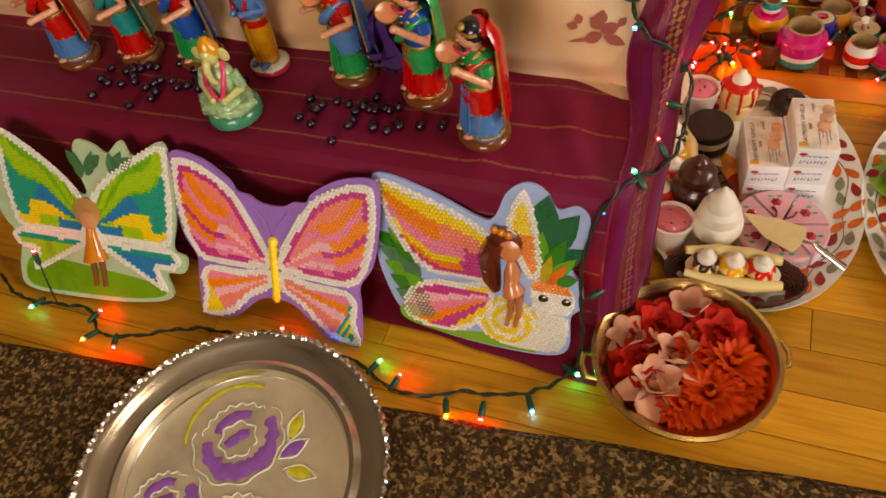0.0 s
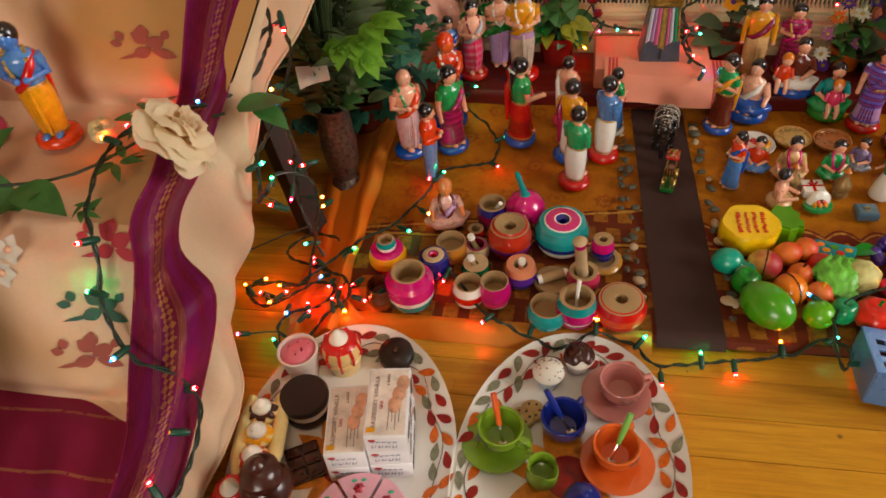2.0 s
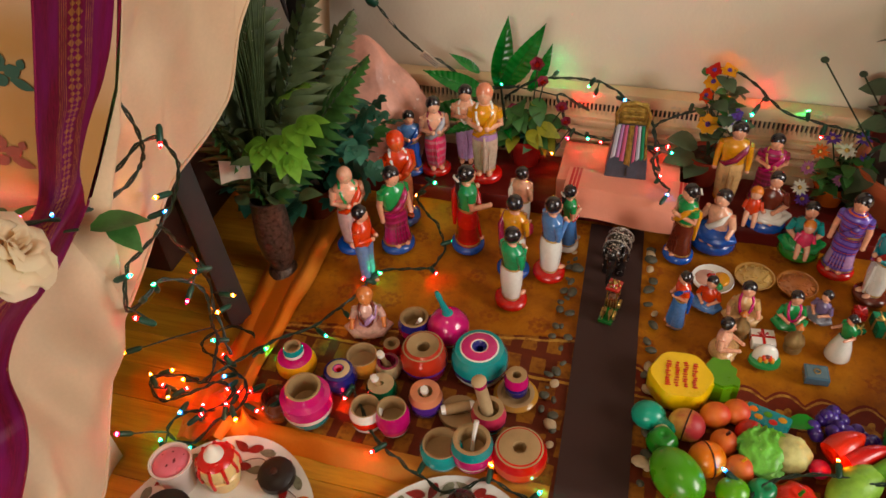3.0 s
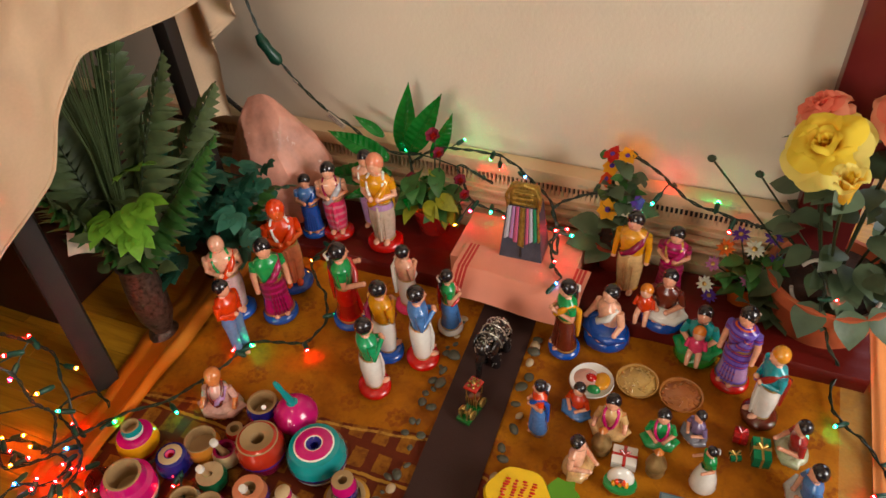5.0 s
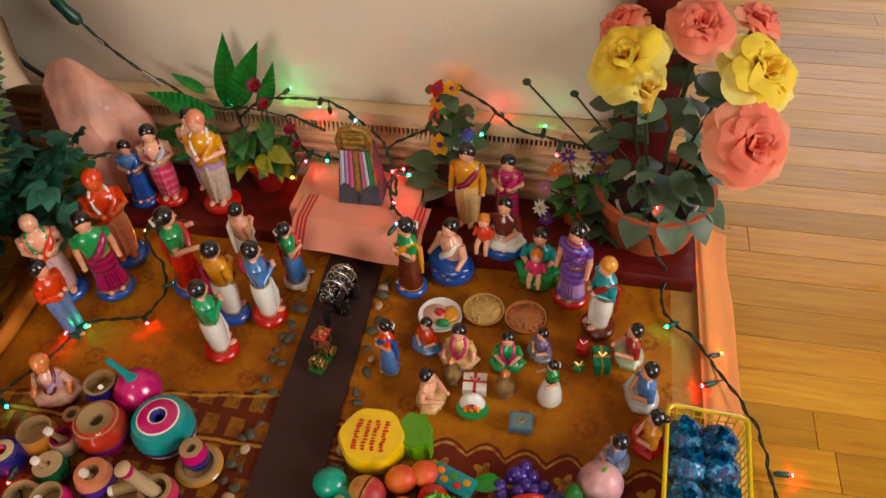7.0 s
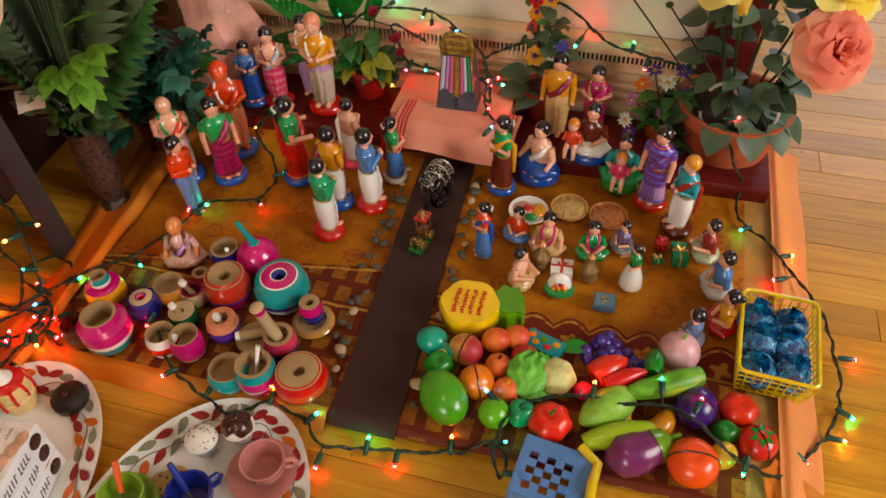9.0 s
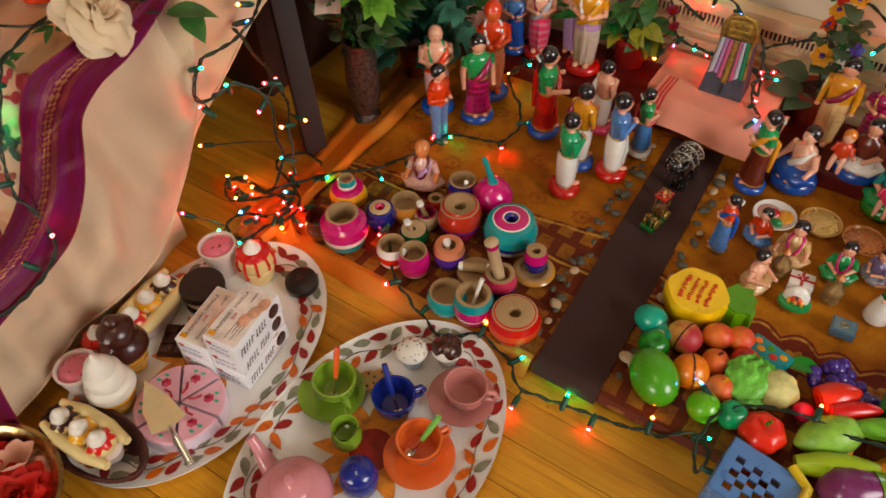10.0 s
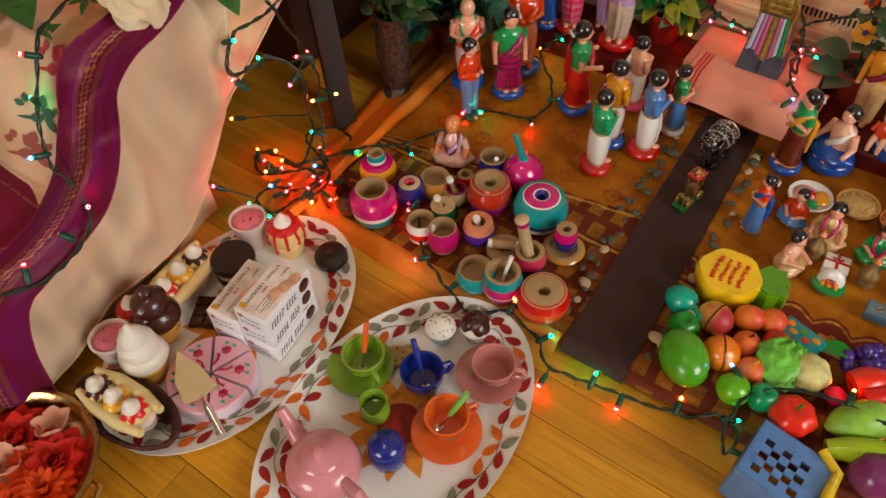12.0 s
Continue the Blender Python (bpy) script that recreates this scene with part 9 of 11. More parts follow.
YB = toy(0.82, 0.66, 0.02)
plastic_basket("toy_basket", "yellow plastic basket holding blue net pouches", pose(1.067, 1.249, 0.026, 0, 0, -3), 0.0465, 0.067, 0.050, YB, YB, 9, "bright yellow rim")
NET = surf("blue_net", (0.02, 0.20, 0.42), rough=0.3, var=0.4, scale=60, bump=1.0, bscale=200)
NET2 = surf("teal_net", (0.02, 0.32, 0.46), rough=0.3, var=0.4, scale=60, bump=1.0, bscale=200)
FILM, fnt, fbs = base_mat("crinkled_blue_film")
fno = nd(fnt, "TexNoise", Vector=nd(fnt, "TexCoord").outputs["Object"], Scale=130.0, Detail=4.0, Roughness=0.7)
fnt.links.new(ramp(fnt, fno.outputs[0], ((0.35, (0.02, 0.12, 0.34)), (0.52, (0.03, 0.26, 0.56)), (0.66, (0.16, 0.50, 0.72)))), fbs.inputs["Base Color"])
fnt.links.new(ramp(fnt, fno.outputs[0], ((0.38, (0.25, 0.25, 0.25)), (0.62, (0.95, 0.95, 0.95)))), fbs.inputs["Alpha"])
fbs.inputs["Roughness"].default_value = 0.2
SWEET = surf("wrapped_sweets", (0.22, 0.12, 0.14), rough=0.25, var=0.6, scale=90, bump=0.8, bscale=150)
q = random.Random(17)
for k in range(6):
    x, y = 1.067 + (-0.020 if k % 2 else 0.020), 1.249 + (-0.040 + 0.040 * (k // 2))
    t = thing("net_pouch", "blue net pouch filled with wrapped sweets", "pouch", pose(x, y, 0.050, q.uniform(-14, 14), q.uniform(-14, 14), q.uniform(0, 360)), "net pouches")
    g = Geo()
    g.ball((0, 0, 0), (0.019, 0.021, 0.020), SWEET, 18, 12)
    for i, v in enumerate(g.v):
        d = 1 + 0.18 * nz(v[0] * 90 + k, v[1] * 90, v[2] * 90)
        g.v[i] = (v[0] * d, v[1] * d, v[2] * d)
    part("sweets", g, t)
    g = Geo()
    g.ball((0, 0, 0.001), (0.0215, 0.0235, 0.0225), FILM, 30, 20)
    for i, v in enumerate(g.v):
        d = 1 + 0.16 * nz(v[0] * 120 + k, v[1] * 120, v[2] * 120) + 0.09 * abs(nz(v[0] * 300, v[1] * 300 + k, v[2] * 300))
        g.v[i] = (v[0] * d, v[1] * d, v[2] * d)
    part("film", g, t, "crinkled clear blue film", smooth=25)
    g = Geo()
    for i in range(5):
        a = 2 * math.pi * i / 16
        for tw in (-1.2, 1.2):
            g.tube([(0.0225 * math.cos(a + tw * s) * math.cos(-1.2 + 2.5 * s), 0.0245 * math.sin(a + tw * s) * math.cos(-1.2 + 2.5 * s), 0.0235 * math.sin(-1.2 + 2.5 * s)) for s in [j / 9 for j in range(10)]], 0.0008, NET if tw > 0 else NET2, 4)
    part("net", g, t)
    g = Geo()
    for i in range(9):
        a = q.uniform(0, 6.28)
        petal(g, Matrix.Rotation(a, 4, "Z") @ Matrix.Translation((0, 0, 0.020)) @ Matrix.Rotation(radians(q.uniform(10, 70)), 4, "X"), 0.018, 0.012, NET if i % 2 else NET2, ruffle=0.4)
    part("gathered_top", g, t)
BB = toy(0.17, 0.29, 0.46)
t = thing("toy_shopping_basket", "blue pierced toy basket with yellow handle lying on the floor", "basket", pose(0.818, 1.000, 0.026, -12, 4, -6) @ Matrix.Diagonal((0.92, 0.92, 0.9, 1)))
g = Geo()
a_, b_ = 0.044, 0.046
# pierced top face and sides
for i in range(8):
    for j in range(8):
        edge = i in (0, 7) or j in (0, 7)
        if edge or (i % 2 == 0 or j % 2 == 0) and not (i in (2, 4) and j in (2, 4)):
            g.box((-a_ + a_ * (i + 0.5) / 4, -b_ + b_ * (j + 0.5) / 4, 0.034), (a_ / 4, b_ / 4, 0.003), BB, 0)
part("pierced_face", g, t, smooth=0)
for dx, dy, sx, sy in ((-a_, 0, 0.003, 2 * b_), (a_, 0, 0.003, 2 * b_), (0, -b_, 2 * a_, 0.003), (0, b_, 2 * a_, 0.003)):
    g = Geo()
    g.box((dx, dy, 0.008), (sx, sy, 0.055), BB, 0.001)
    part("side", g, t)
g = Geo()
g.tube([(a_ + 0.004, -b_ * 0.9, -0.002), (a_ + 0.008, -b_ * 0.8, 0.034), (a_ + 0.004, 0.0, 0.044), (a_ + 0.006, b_ * 0.8, 0.036), (a_ - 0.02, b_ + 0.006, 0.040)], [0.006, 0.0065, 0.0065, 0.0065, 0.006], YB, 10)
part("handle", g, t, "yellow handle")

# ---- butterfly boards leaning on the step ----
def inside(p, poly):
    c = False
    for (x0, y0), (x1, y1) in zip(poly, poly[1:] + poly[:1]):
        if (y0 > p[1]) != (y1 > p[1]) and p[0] < (x1 - x0) * (p[1] - y0) / (y1 - y0) + x0:
            c = not c
    return c


def gap(p, poly):
    best = 9.0
    for (x0, y0), (x1, y1) in zip(poly, poly[1:] + poly[:1]):
        dx, dy = x1 - x0, y1 - y0
        t = max(0, min(1, ((p[0] - x0) * dx + (p[1] - y0) * dy) / (dx * dx + dy * dy + 1e-12)))
        best = min(best, math.hypot(p[0] - x0 - t * dx, p[1] - y0 - t * dy))
    return best


def smooth_loop(pts, n=5):
    out, k = [], len(pts)
    for i in range(k):
        p0, p1, p2, p3 = [pts[(i + d - 1) % k] for d in range(4)]
        for q in range(n):
            t = q / n
            out.append(tuple(0.5 * (2 * b + (c - a) * t + (2 * a - 5 * b + 4 * c - d) * t * t + (3 * b - a - 3 * c + d) * t ** 3) for a, b, c, d in zip(p0, p1, p2, p3)))
    return out


def plate_from(g, poly, z0, z1, mat, grow=0.0):
    m_ = len(poly)
    g.add([(p[0], p[1], z0) for p in poly] + [(p[0], p[1], z1) for p in poly], [list(range(m_))[::-1], [m_ + i for i in range(m_)]] + [[i, (i + 1) % m_, m_ + (i + 1) % m_, m_ + i] for i in range(m_)], mat)


GEM = [surf("faceted_gem_" + n, c, rough=0.22, var=0.15, scale=300, bump=0, coat=0.3) for n, c in (("white", (0.86, 0.84, 0.80)), ("pink", (0.90, 0.44, 0.58)), ("coral", (0.93, 0.46, 0.36)), ("orange", (0.94, 0.46, 0.06)), ("magenta", (0.64, 0.14, 0.40)), ("yellow", (0.94, 0.78, 0.09)), ("light_pink", (0.93, 0.66, 0.72)), ("green", (0.28, 0.48, 0.05)), ("teal", (0.04, 0.36, 0.30)), ("blue", (0.08, 0.32, 0.52)), ("lime", (0.48, 0.62, 0.06)))]
PRINTW = surf("white_printed_board", (0.80, 0.77, 0.76), rough=0.4, var=0.08, bump=0.1)
GW, GPK, GCO, GOR, GMA, GYE, GLP, GGR, GTE, GBL, GLI = GEM


def studs(g, poly, colour, step=0.0040, zz=0.0050):
    xs, ys = [p[0] for p in poly], [p[1] for p in poly]
    y, k = min(ys), 0
    while y < max(ys):
        x = min(xs) + (step / 2 if k % 2 else 0)
        while x < max(xs):
            if inside((x, y), poly):
                mt = colour(x, y, gap((x, y), poly))
                if mt:
                    g.lathe([(step * 0.55, zz), (step * 0.52, zz + 0.0010), (step * 0.30, zz + 0.0019), (0, zz + 0.0022)], mt, 7, Matrix.Translation((x, y, 0)))
            x += step
        y += step * 0.87
        k += 1


def grown(poly, k):
    """The outline enlarged about its middle."""
    cx, cy = sum(p[0] for p in poly) / len(poly), sum(p[1] for p in poly) / len(poly)
    return [(cx + (p[0] - cx) * k, cy + (p[1] - cy) * k) for p in poly]


def board(label, m, poly, boardmat, fields, wide=1.05):
    """A cut board; fields: (outline, colour rule, stud size) of each stretch of gem mosaic, on a white printed ground."""
    t = thing("butterfly_board", label, "ornament", m, "butterfly boards")
    g = Geo()
    plate_from(g, poly, 0, 0.004, boardmat)
    part("board", g, t, smooth=30)
    for k, (outline, rule, step) in enumerate(fields):
        outline = grown(outline, wide)
        g = Geo()
        plate_from(g, outline, 0.0036, 0.0044 + 0.0002 * k, PRINTW)
        part("printed_ground", g, t, "white printed wing outline", smooth=30)
        g = Geo()
        studs(g, outline, rule, step)
        tagged(part("gem_mosaic", g, t, "rows of faceted gem studs", smooth=0), kind="stuff")
    return t


def mirror(pts):
    return [(-x, y) for x, y in pts][::-1]


def lean_pose(x, foot, slope, turn=0.0):
    """Stands on the floor in front of the step and leans back on it."""
    return pose(x, foot, 0.004, 0, 0, turn) @ pose(0, 0, 0, math.degrees(math.atan2(1.0, slope)), 0, 0)


# pink and orange butterfly on a lilac board
LILB = surf("lilac_board", (0.42, 0.27, 0.56), rough=0.4, var=0.1, bump=0.1)
UPPER = [(-0.124, 0.210), (-0.096, 0.207), (-0.056, 0.184), (-0.030, 0.148), (-0.010, 0.110), (-0.010, 0.092), (-0.045, 0.086), (-0.082, 0.084), (-0.108, 0.092), (-0.122, 0.118), (-0.130, 0.160), (-0.130, 0.195)]
LOWER = [(-0.010, 0.084), (-0.045, 0.078), (-0.090, 0.076), (-0.106, 0.062), (-0.104, 0.036), (-0.110, 0.010), (-0.094, 0.006), (-0.066, 0.016), (-0.036, 0.045), (-0.010, 0.062)]
UL, LL = smooth_loop(UPPER), smooth_loop(LOWER)
HALF = [(0.014, 0.172), (0.030, 0.180), (0.046, 0.182), (0.056, 0.196), (0.090, 0.216), (0.128, 0.222), (0.137, 0.205), (0.136, 0.160), (0.128, 0.114), (0.112, 0.086), (0.113, 0.058), (0.112, 0.006), (0.092, 0.002), (0.062, 0.010), (0.030, 0.038), (0.012, 0.046)]


def pink_upper(x, y, d):
    if d < 0.0085:
        return GW
    dx, dy = abs(x), y - 0.092
    a, r_ = math.degrees(math.atan2(dy, dx)) + 3 * math.sin(dx * 90), math.hypot(dx, dy)
    if d < 0.0150 and (a > 30 or a < 8):
        return GMA
    for edge, near, outer in ((9, GPK, GMA), (15, GLP, GPK), (21, GPK, GOR), (25, GCO, GMA), (33, GLP, GOR), (38, GCO, GPK), (45, GPK, GOR), (54, GCO, GCO), (90, GLP, GPK)):
        if a < edge:
            return near if r_ < 0.074 + 0.012 * math.sin(edge) else outer
    return GPK


def pink_lower(x, y, d):
    if d < 0.0075:
        return GW
    dx, dy = abs(x), y - 0.078
    a, r_ = math.degrees(math.atan2(dy, dx)), math.hypot(dx, dy)
    if r_ > 0.100:
        return GYE if x < 0 else (GTE, GYE)[int(r_ * 300) % 2]
    for edge, mt in ((-46, GMA), (-36, GPK), (-28, GCO), (-20, GLP), (-12, GOR), (-4, GPK), (20, GMA)):
        if a < edge:
            return mt
    return GOR


t = board("pink and orange gem mosaic butterfly on a lilac board", lean_pose(-0.370, 0.464, 0.55, 1), smooth_loop(HALF + mirror(HALF)), LILB, ((UL, pink_upper, 0.0044), (mirror(UL), pink_upper, 0.0044), (LL, pink_lower, 0.0044), (mirror(LL), pink_lower, 0.0044)))
g = Geo()
for k in range(8):
    g.ball((0.001 * math.sin(k), 0.050 + 0.0108 * k, 0.006), (0.0058 + 0.001 * (k > 5), 0.0074, 0.004), GYE, 10, 5)
g.tube([(0, 0.050, 0.006), (0.001, 0.090, 0.007), (0, 0.130, 0.006)], 0.0045, GYE, 8)
body = part("body", g, t, "gold butterfly body")
for sx in (-1, 1):
    g = Geo()
    g.tube([(sx * 0.002, 0.128, 0.005), (sx * 0.010, 0.150, 0.005), (sx * 0.024, 0.166, 0.005)], 0.0011, LILB, 5)
    part("feeler", g, body)
# green butterfly with leaves and a small plain figure
PALEB = surf("pale_green_board", (0.50, 0.58, 0.44), rough=0.4, var=0.1, bump=0.1)
GRASSB = surf("painted_green_leaves", (0.06, 0.18, 0.07), rough=0.4, var=0.3, scale=60, bump=0.1)
MEADOW = toy(0.22, 0.34, 0.03)
big1 = smooth_loop([(-0.140, 0.222), (-0.082, 0.206), (-0.036, 0.172), (-0.012, 0.154), (0.002, 0.158), (-0.010, 0.196), (-0.004, 0.224), (0.020, 0.222), (0.042, 0.212), (0.064, 0.230), (0.080, 0.212), (0.122, 0.234), (0.132, 0.200), (0.132, 0.140), (0.122, 0.096), (0.140, 0.086), (0.134, 0.064), (0.108, 0.058), (0.112, 0.026), (0.060, 0.010), (-0.020, 0.002), (-0.120, 0.002), (-0.132, 0.030), (-0.122, 0.076), (-0.146, 0.112), (-0.150, 0.170)])
wing1 = smooth_loop([(0.010, 0.148), (0.052, 0.190), (0.120, 0.226), (0.126, 0.190), (0.124, 0.140), (0.112, 0.100), (0.060, 0.098), (0.012, 0.100)])
tail1 = smooth_loop([(0.010, 0.096), (0.050, 0.092), (0.110, 0.094), (0.130, 0.080), (0.116, 0.066), (0.096, 0.064), (0.104, 0.034), (0.050, 0.062), (0.012, 0.084)])


def green_upper(x, y, d):
    if d < 0.0080:
        return GW
    dx, dy = abs(x), y - 0.112
    a, r_ = math.degrees(math.atan2(dy, dx)) + 3 * math.sin(dx * 80), math.hypot(dx, dy)
    if a > 33:
        return GLI if (int(a / 5) % 3) else GGR
    if a > 17:
        return GBL if r_ < 0.085 else GTE
    if a > 4:
        return GLI if r_ < 0.04 else GYE if r_ < 0.095 else GTE
    return GBL if r_ < 0.05 else GLI if r_ < 0.08 else GYE


t = board("green, blue and yellow gem mosaic butterfly with leaves", lean_pose(-0.634, 0.446, 0.60, 3), big1, PALEB, ((wing1, green_upper, 0.0044), (mirror(wing1), green_upper, 0.0044), (tail1, lambda x, y, d: GW if d < 0.0075 else GTE if y > 0.078 else GBL, 0.0044), (mirror(tail1), lambda x, y, d: GW if d < 0.0075 else GTE if y > 0.078 else GLI, 0.0044)))
for k, (bx, by, a, ln) in enumerate(((-0.002, 0.176, 100, 0.034), (0.008, 0.180, 70, 0.036), (-0.004, 0.192, 130, 0.024), (0.012, 0.192, 40, 0.026), (0.046, 0.186, 60, 0.036), (0.050, 0.186, 100, 0.028), (0.060, 0.196, 35, 0.024))):
    g = Geo()
    g.leaf((bx, by, 0.0046 + 0.0003 * k), (math.cos(radians(a)), math.sin(radians(a)), 0), (0, 0, 1), ln, 0.016, GRASSB, droop=0, fold=0)
    part("painted_leaf", g, t)
g = Geo()
plate_from(g, smooth_loop([(-0.118, 0.010), (-0.040, 0.008), (0.060, 0.016), (0.104, 0.030), (0.070, 0.044), (0.0, 0.050), (-0.060, 0.054), (-0.110, 0.050)]), 0.0035, 0.0048, MEADOW)
part("painted_ground", g, t)
g = Geo()
g.ball((0.0, 0.130, 0.0075), (0.022, 0.021, 0.0035), paint(0.52, 0.36, 0.18), 16, 5)
g.ball((0.003, 0.120, 0.0100), (0.014, 0.013, 0.0025), paint(0.66, 0.42, 0.26), 14, 5)
g.tube([(0.002, 0.110, 0.007), (0.002, 0.088, 0.007), (0.004, 0.066, 0.007)], [0.006, 0.010, 0.018], paint(0.66, 0.34, 0.03), 10)
for sx in (-0.004, 0.010):
    g.tube([(sx, 0.066, 0.007), (sx + 0.001, 0.046, 0.007), (sx, 0.026, 0.007)], [0.0045, 0.0035, 0.003], paint(0.20, 0.10, 0.07), 7)
part("painted_figure", g, t, "plain painted shape in ochre and brown")
# side-view butterfly with shell and leaves
BLUEB = surf("pale_blue_board", (0.50, 0.58, 0.80), rough=0.4, var=0.1, bump=0.1)
big3 = smooth_loop([(-0.127, 0.206), (-0.064, 0.196), (-0.004, 0.172), (0.014, 0.176), (0.026, 0.206), (0.046, 0.221), (0.068, 0.214), (0.082, 0.196), (0.102, 0.203), (0.116, 0.190), (0.114, 0.160), (0.102, 0.128), (0.116, 0.104), (0.116, 0.078), (0.106, 0.062), (0.106, 0.018), (0.076, 0.003), (0.0, 0.002), (-0.060, 0.010), (-0.098, 0.030), (-0.118, 0.070), (-0.127, 0.110), (-0.120, 0.150)])
wing_hi = smooth_loop([(-0.121, 0.199), (-0.066, 0.187), (-0.012, 0.166), (0.012, 0.146), (0.014, 0.110), (0.003, 0.092), (-0.030, 0.092), (-0.058, 0.092), (-0.088, 0.114), (-0.108, 0.148)])
wing_lo = smooth_loop([(0.012, 0.088), (-0.020, 0.084), (-0.060, 0.080), (-0.084, 0.064), (-0.094, 0.044), (-0.086, 0.022), (-0.046, 0.012), (-0.008, 0.026), (0.014, 0.056)])
ear3 = smooth_loop([(0.028, 0.160), (0.034, 0.194), (0.044, 0.212), (0.054, 0.196), (0.066, 0.150), (0.068, 0.112), (0.052, 0.110)])
shell = smooth_loop([(0.0, 0.030), (0.010, 0.058), (0.034, 0.080), (0.058, 0.068), (0.084, 0.062), (0.102, 0.058), (0.100, 0.022), (0.078, 0.010), (0.030, 0.010)])
brow = smooth_loop([(0.060, 0.100), (0.074, 0.106), (0.096, 0.104), (0.108, 0.090), (0.104, 0.068), (0.084, 0.064), (0.064, 0.070)])


def bright_upper(x, y, d):
    if d < 0.0068:
        return GW
    top = along(((-0.121, 0.199), (-0.066, 0.187), (-0.012, 0.166), (0.014, 0.146)), x)
    low = along(((-0.121, 0.190), (-0.108, 0.148), (-0.088, 0.114), (-0.058, 0.090), (0.014, 0.090)), x)
    f = (top - y) / max(0.01, top - low)
    if f < 0.24:
        return GYE
    if f < 0.50:
        return GOR if x < -0.048 else GCO
    if f < 0.68:
        return GPK if x < -0.018 else GMA
    if f < 0.78:
        return GYE if x < -0.024 else GMA
    return GOR if f < 0.86 and x < -0.02 else GMA


def bright_lower(x, y, d):
    if d < 0.0068:
        return GW
    a = math.degrees(math.atan2(y - 0.074, 0.022 - x))
    for edge, mt in ((-58, GOR), (-44, GYE), (-34, GMA), (-26, GOR), (-16, GPK), (-8, GLP), (0, GMA), (6, GPK)):
        if a < edge:
            return mt
    return GYE


def spiral(x, y, d):
    dx, dy = x - 0.036, y - 0.042
    r_ = math.hypot(dx, dy)
    return (GW if (r_ * 74 + math.atan2(dy, dx) / 6.283) % 1 < 0.45 else GYE) if r_ < 0.034 else GW


t = board("yellow, orange and magenta gem mosaic butterfly on pale blue board", lean_pose(-0.120, 0.509, 0.42, 1), big3, BLUEB, wide=1.02, fields=((wing_hi, bright_upper, 0.0050), (wing_lo, bright_lower, 0.0048), (ear3, lambda x, y, d: GW if d < 0.007 else (GYE if y > 0.160 else GOR), 0.0044), (shell, spiral, 0.0046), (brow, lambda x, y, d: GOR if y > 0.092 else GW, 0.0044)))
LG1, LG2, LG3 = toy(0.20, 0.38, 0.03), toy(0.06, 0.20, 0.02), toy(0.01, 0.12, 0.06)
LGY, LGO = toy(0.55, 0.46, 0.05), toy(0.74, 0.30, 0.03)
for k in range(12):
    g = Geo()
    f = (k // 2) / 5
    g.leaf((-0.098 + 0.028 * f + 0.014 * (k % 2), 0.118 - 0.090 * f, 0.0046 + 0.0002 * k), (-0.85 + 0.2 * f, 0.40 - 0.1 * f + 0.3 * (k % 2), 0), (0, 0, 1), 0.036 - 0.006 * f, 0.020, (LG2, LG1, GRASSB)[k % 3], droop=0, fold=0)
    part("painted_leaf", g, t)
for k, (bx, by, a, ln, wd, mt) in enumerate(((0.064, 0.158, 82, 0.054, 0.036, LG3), (0.072, 0.146, 55, 0.058, 0.034, LG3), (0.080, 0.126, 38, 0.044, 0.026, LG3), (0.066, 0.124, 88, 0.044, 0.020, LG1), (0.074, 0.118, 66, 0.050, 0.020, LG2), (0.080, 0.112, 48, 0.040, 0.016, LG1), (0.072, 0.106, 78, 0.036, 0.013, LGY), (0.080, 0.104, 60, 0.034, 0.012, LGO), (0.088, 0.108, 20, 0.024, 0.014, LG2))):
    g = Geo()
    g.leaf((bx, by, 0.0046 + 0.0004 * k), (math.cos(radians(a)), math.sin(radians(a)), 0), (0, 0, 1), ln, wd, mt, droop=0, fold=0)
    part("painted_leaf", g, t)
g = Geo()
plate_from(g, smooth_loop([(-0.100, 0.028), (-0.084, 0.014), (-0.010, 0.004), (0.070, 0.005), (0.020, 0.020), (-0.050, 0.012), (-0.090, 0.034)]), 0.0035, 0.0046, toy(0.24, 0.38, 0.06))
part("painted_ground", g, t)
g = Geo()
for ex in (0.074, 0.100):
    g.ball((ex, 0.084, 0.0068), (0.0060, 0.0048, 0.0018), paint(0.03, 0.015, 0.012), 10, 5)
part("dark_spots", g, t, "two dark painted ovals")
g = Geo()
HAIRB, TAN, TAN2 = paint(0.11, 0.035, 0.020), paint(0.66, 0.36, 0.20), paint(0.50, 0.26, 0.15)
g.ball((0.028, 0.147, 0.0076), (0.020, 0.021, 0.0030), HAIRB, 16, 5)
g.tube([(0.018, 0.148, 0.0076), (0.010, 0.126, 0.0076), (0.014, 0.101, 0.0076), (0.020, 0.084, 0.0076)], [0.012, 0.013, 0.011, 0.005], HAIRB, 8)
g.ball((0.034, 0.140, 0.0104), (0.0135, 0.0135, 0.0025), TAN, 14, 5)
g.tube([(0.036, 0.128, 0.0090), (0.038, 0.113, 0.0090), (0.037, 0.098, 0.0090), (0.041, 0.086, 0.0090)], [0.004, 0.010, 0.0085, 0.014], TAN, 10)
for sx in (0.037, 0.047):
    g.tube([(sx, 0.084, 0.0090), (sx + 0.001, 0.060, 0.0090), (sx - 0.003, 0.040, 0.0090)], [0.0052, 0.0038, 0.0028], TAN2, 7)
for k in range(3):
    g.ball((0.016 + 0.008 * k, 0.163 - 0.002 * k, 0.0108), (0.005, 0.005, 0.0022), paint(0.72, 0.34, 0.05), 8, 4)
part("painted_figure", g, t, "plain painted shape in tan and brown")
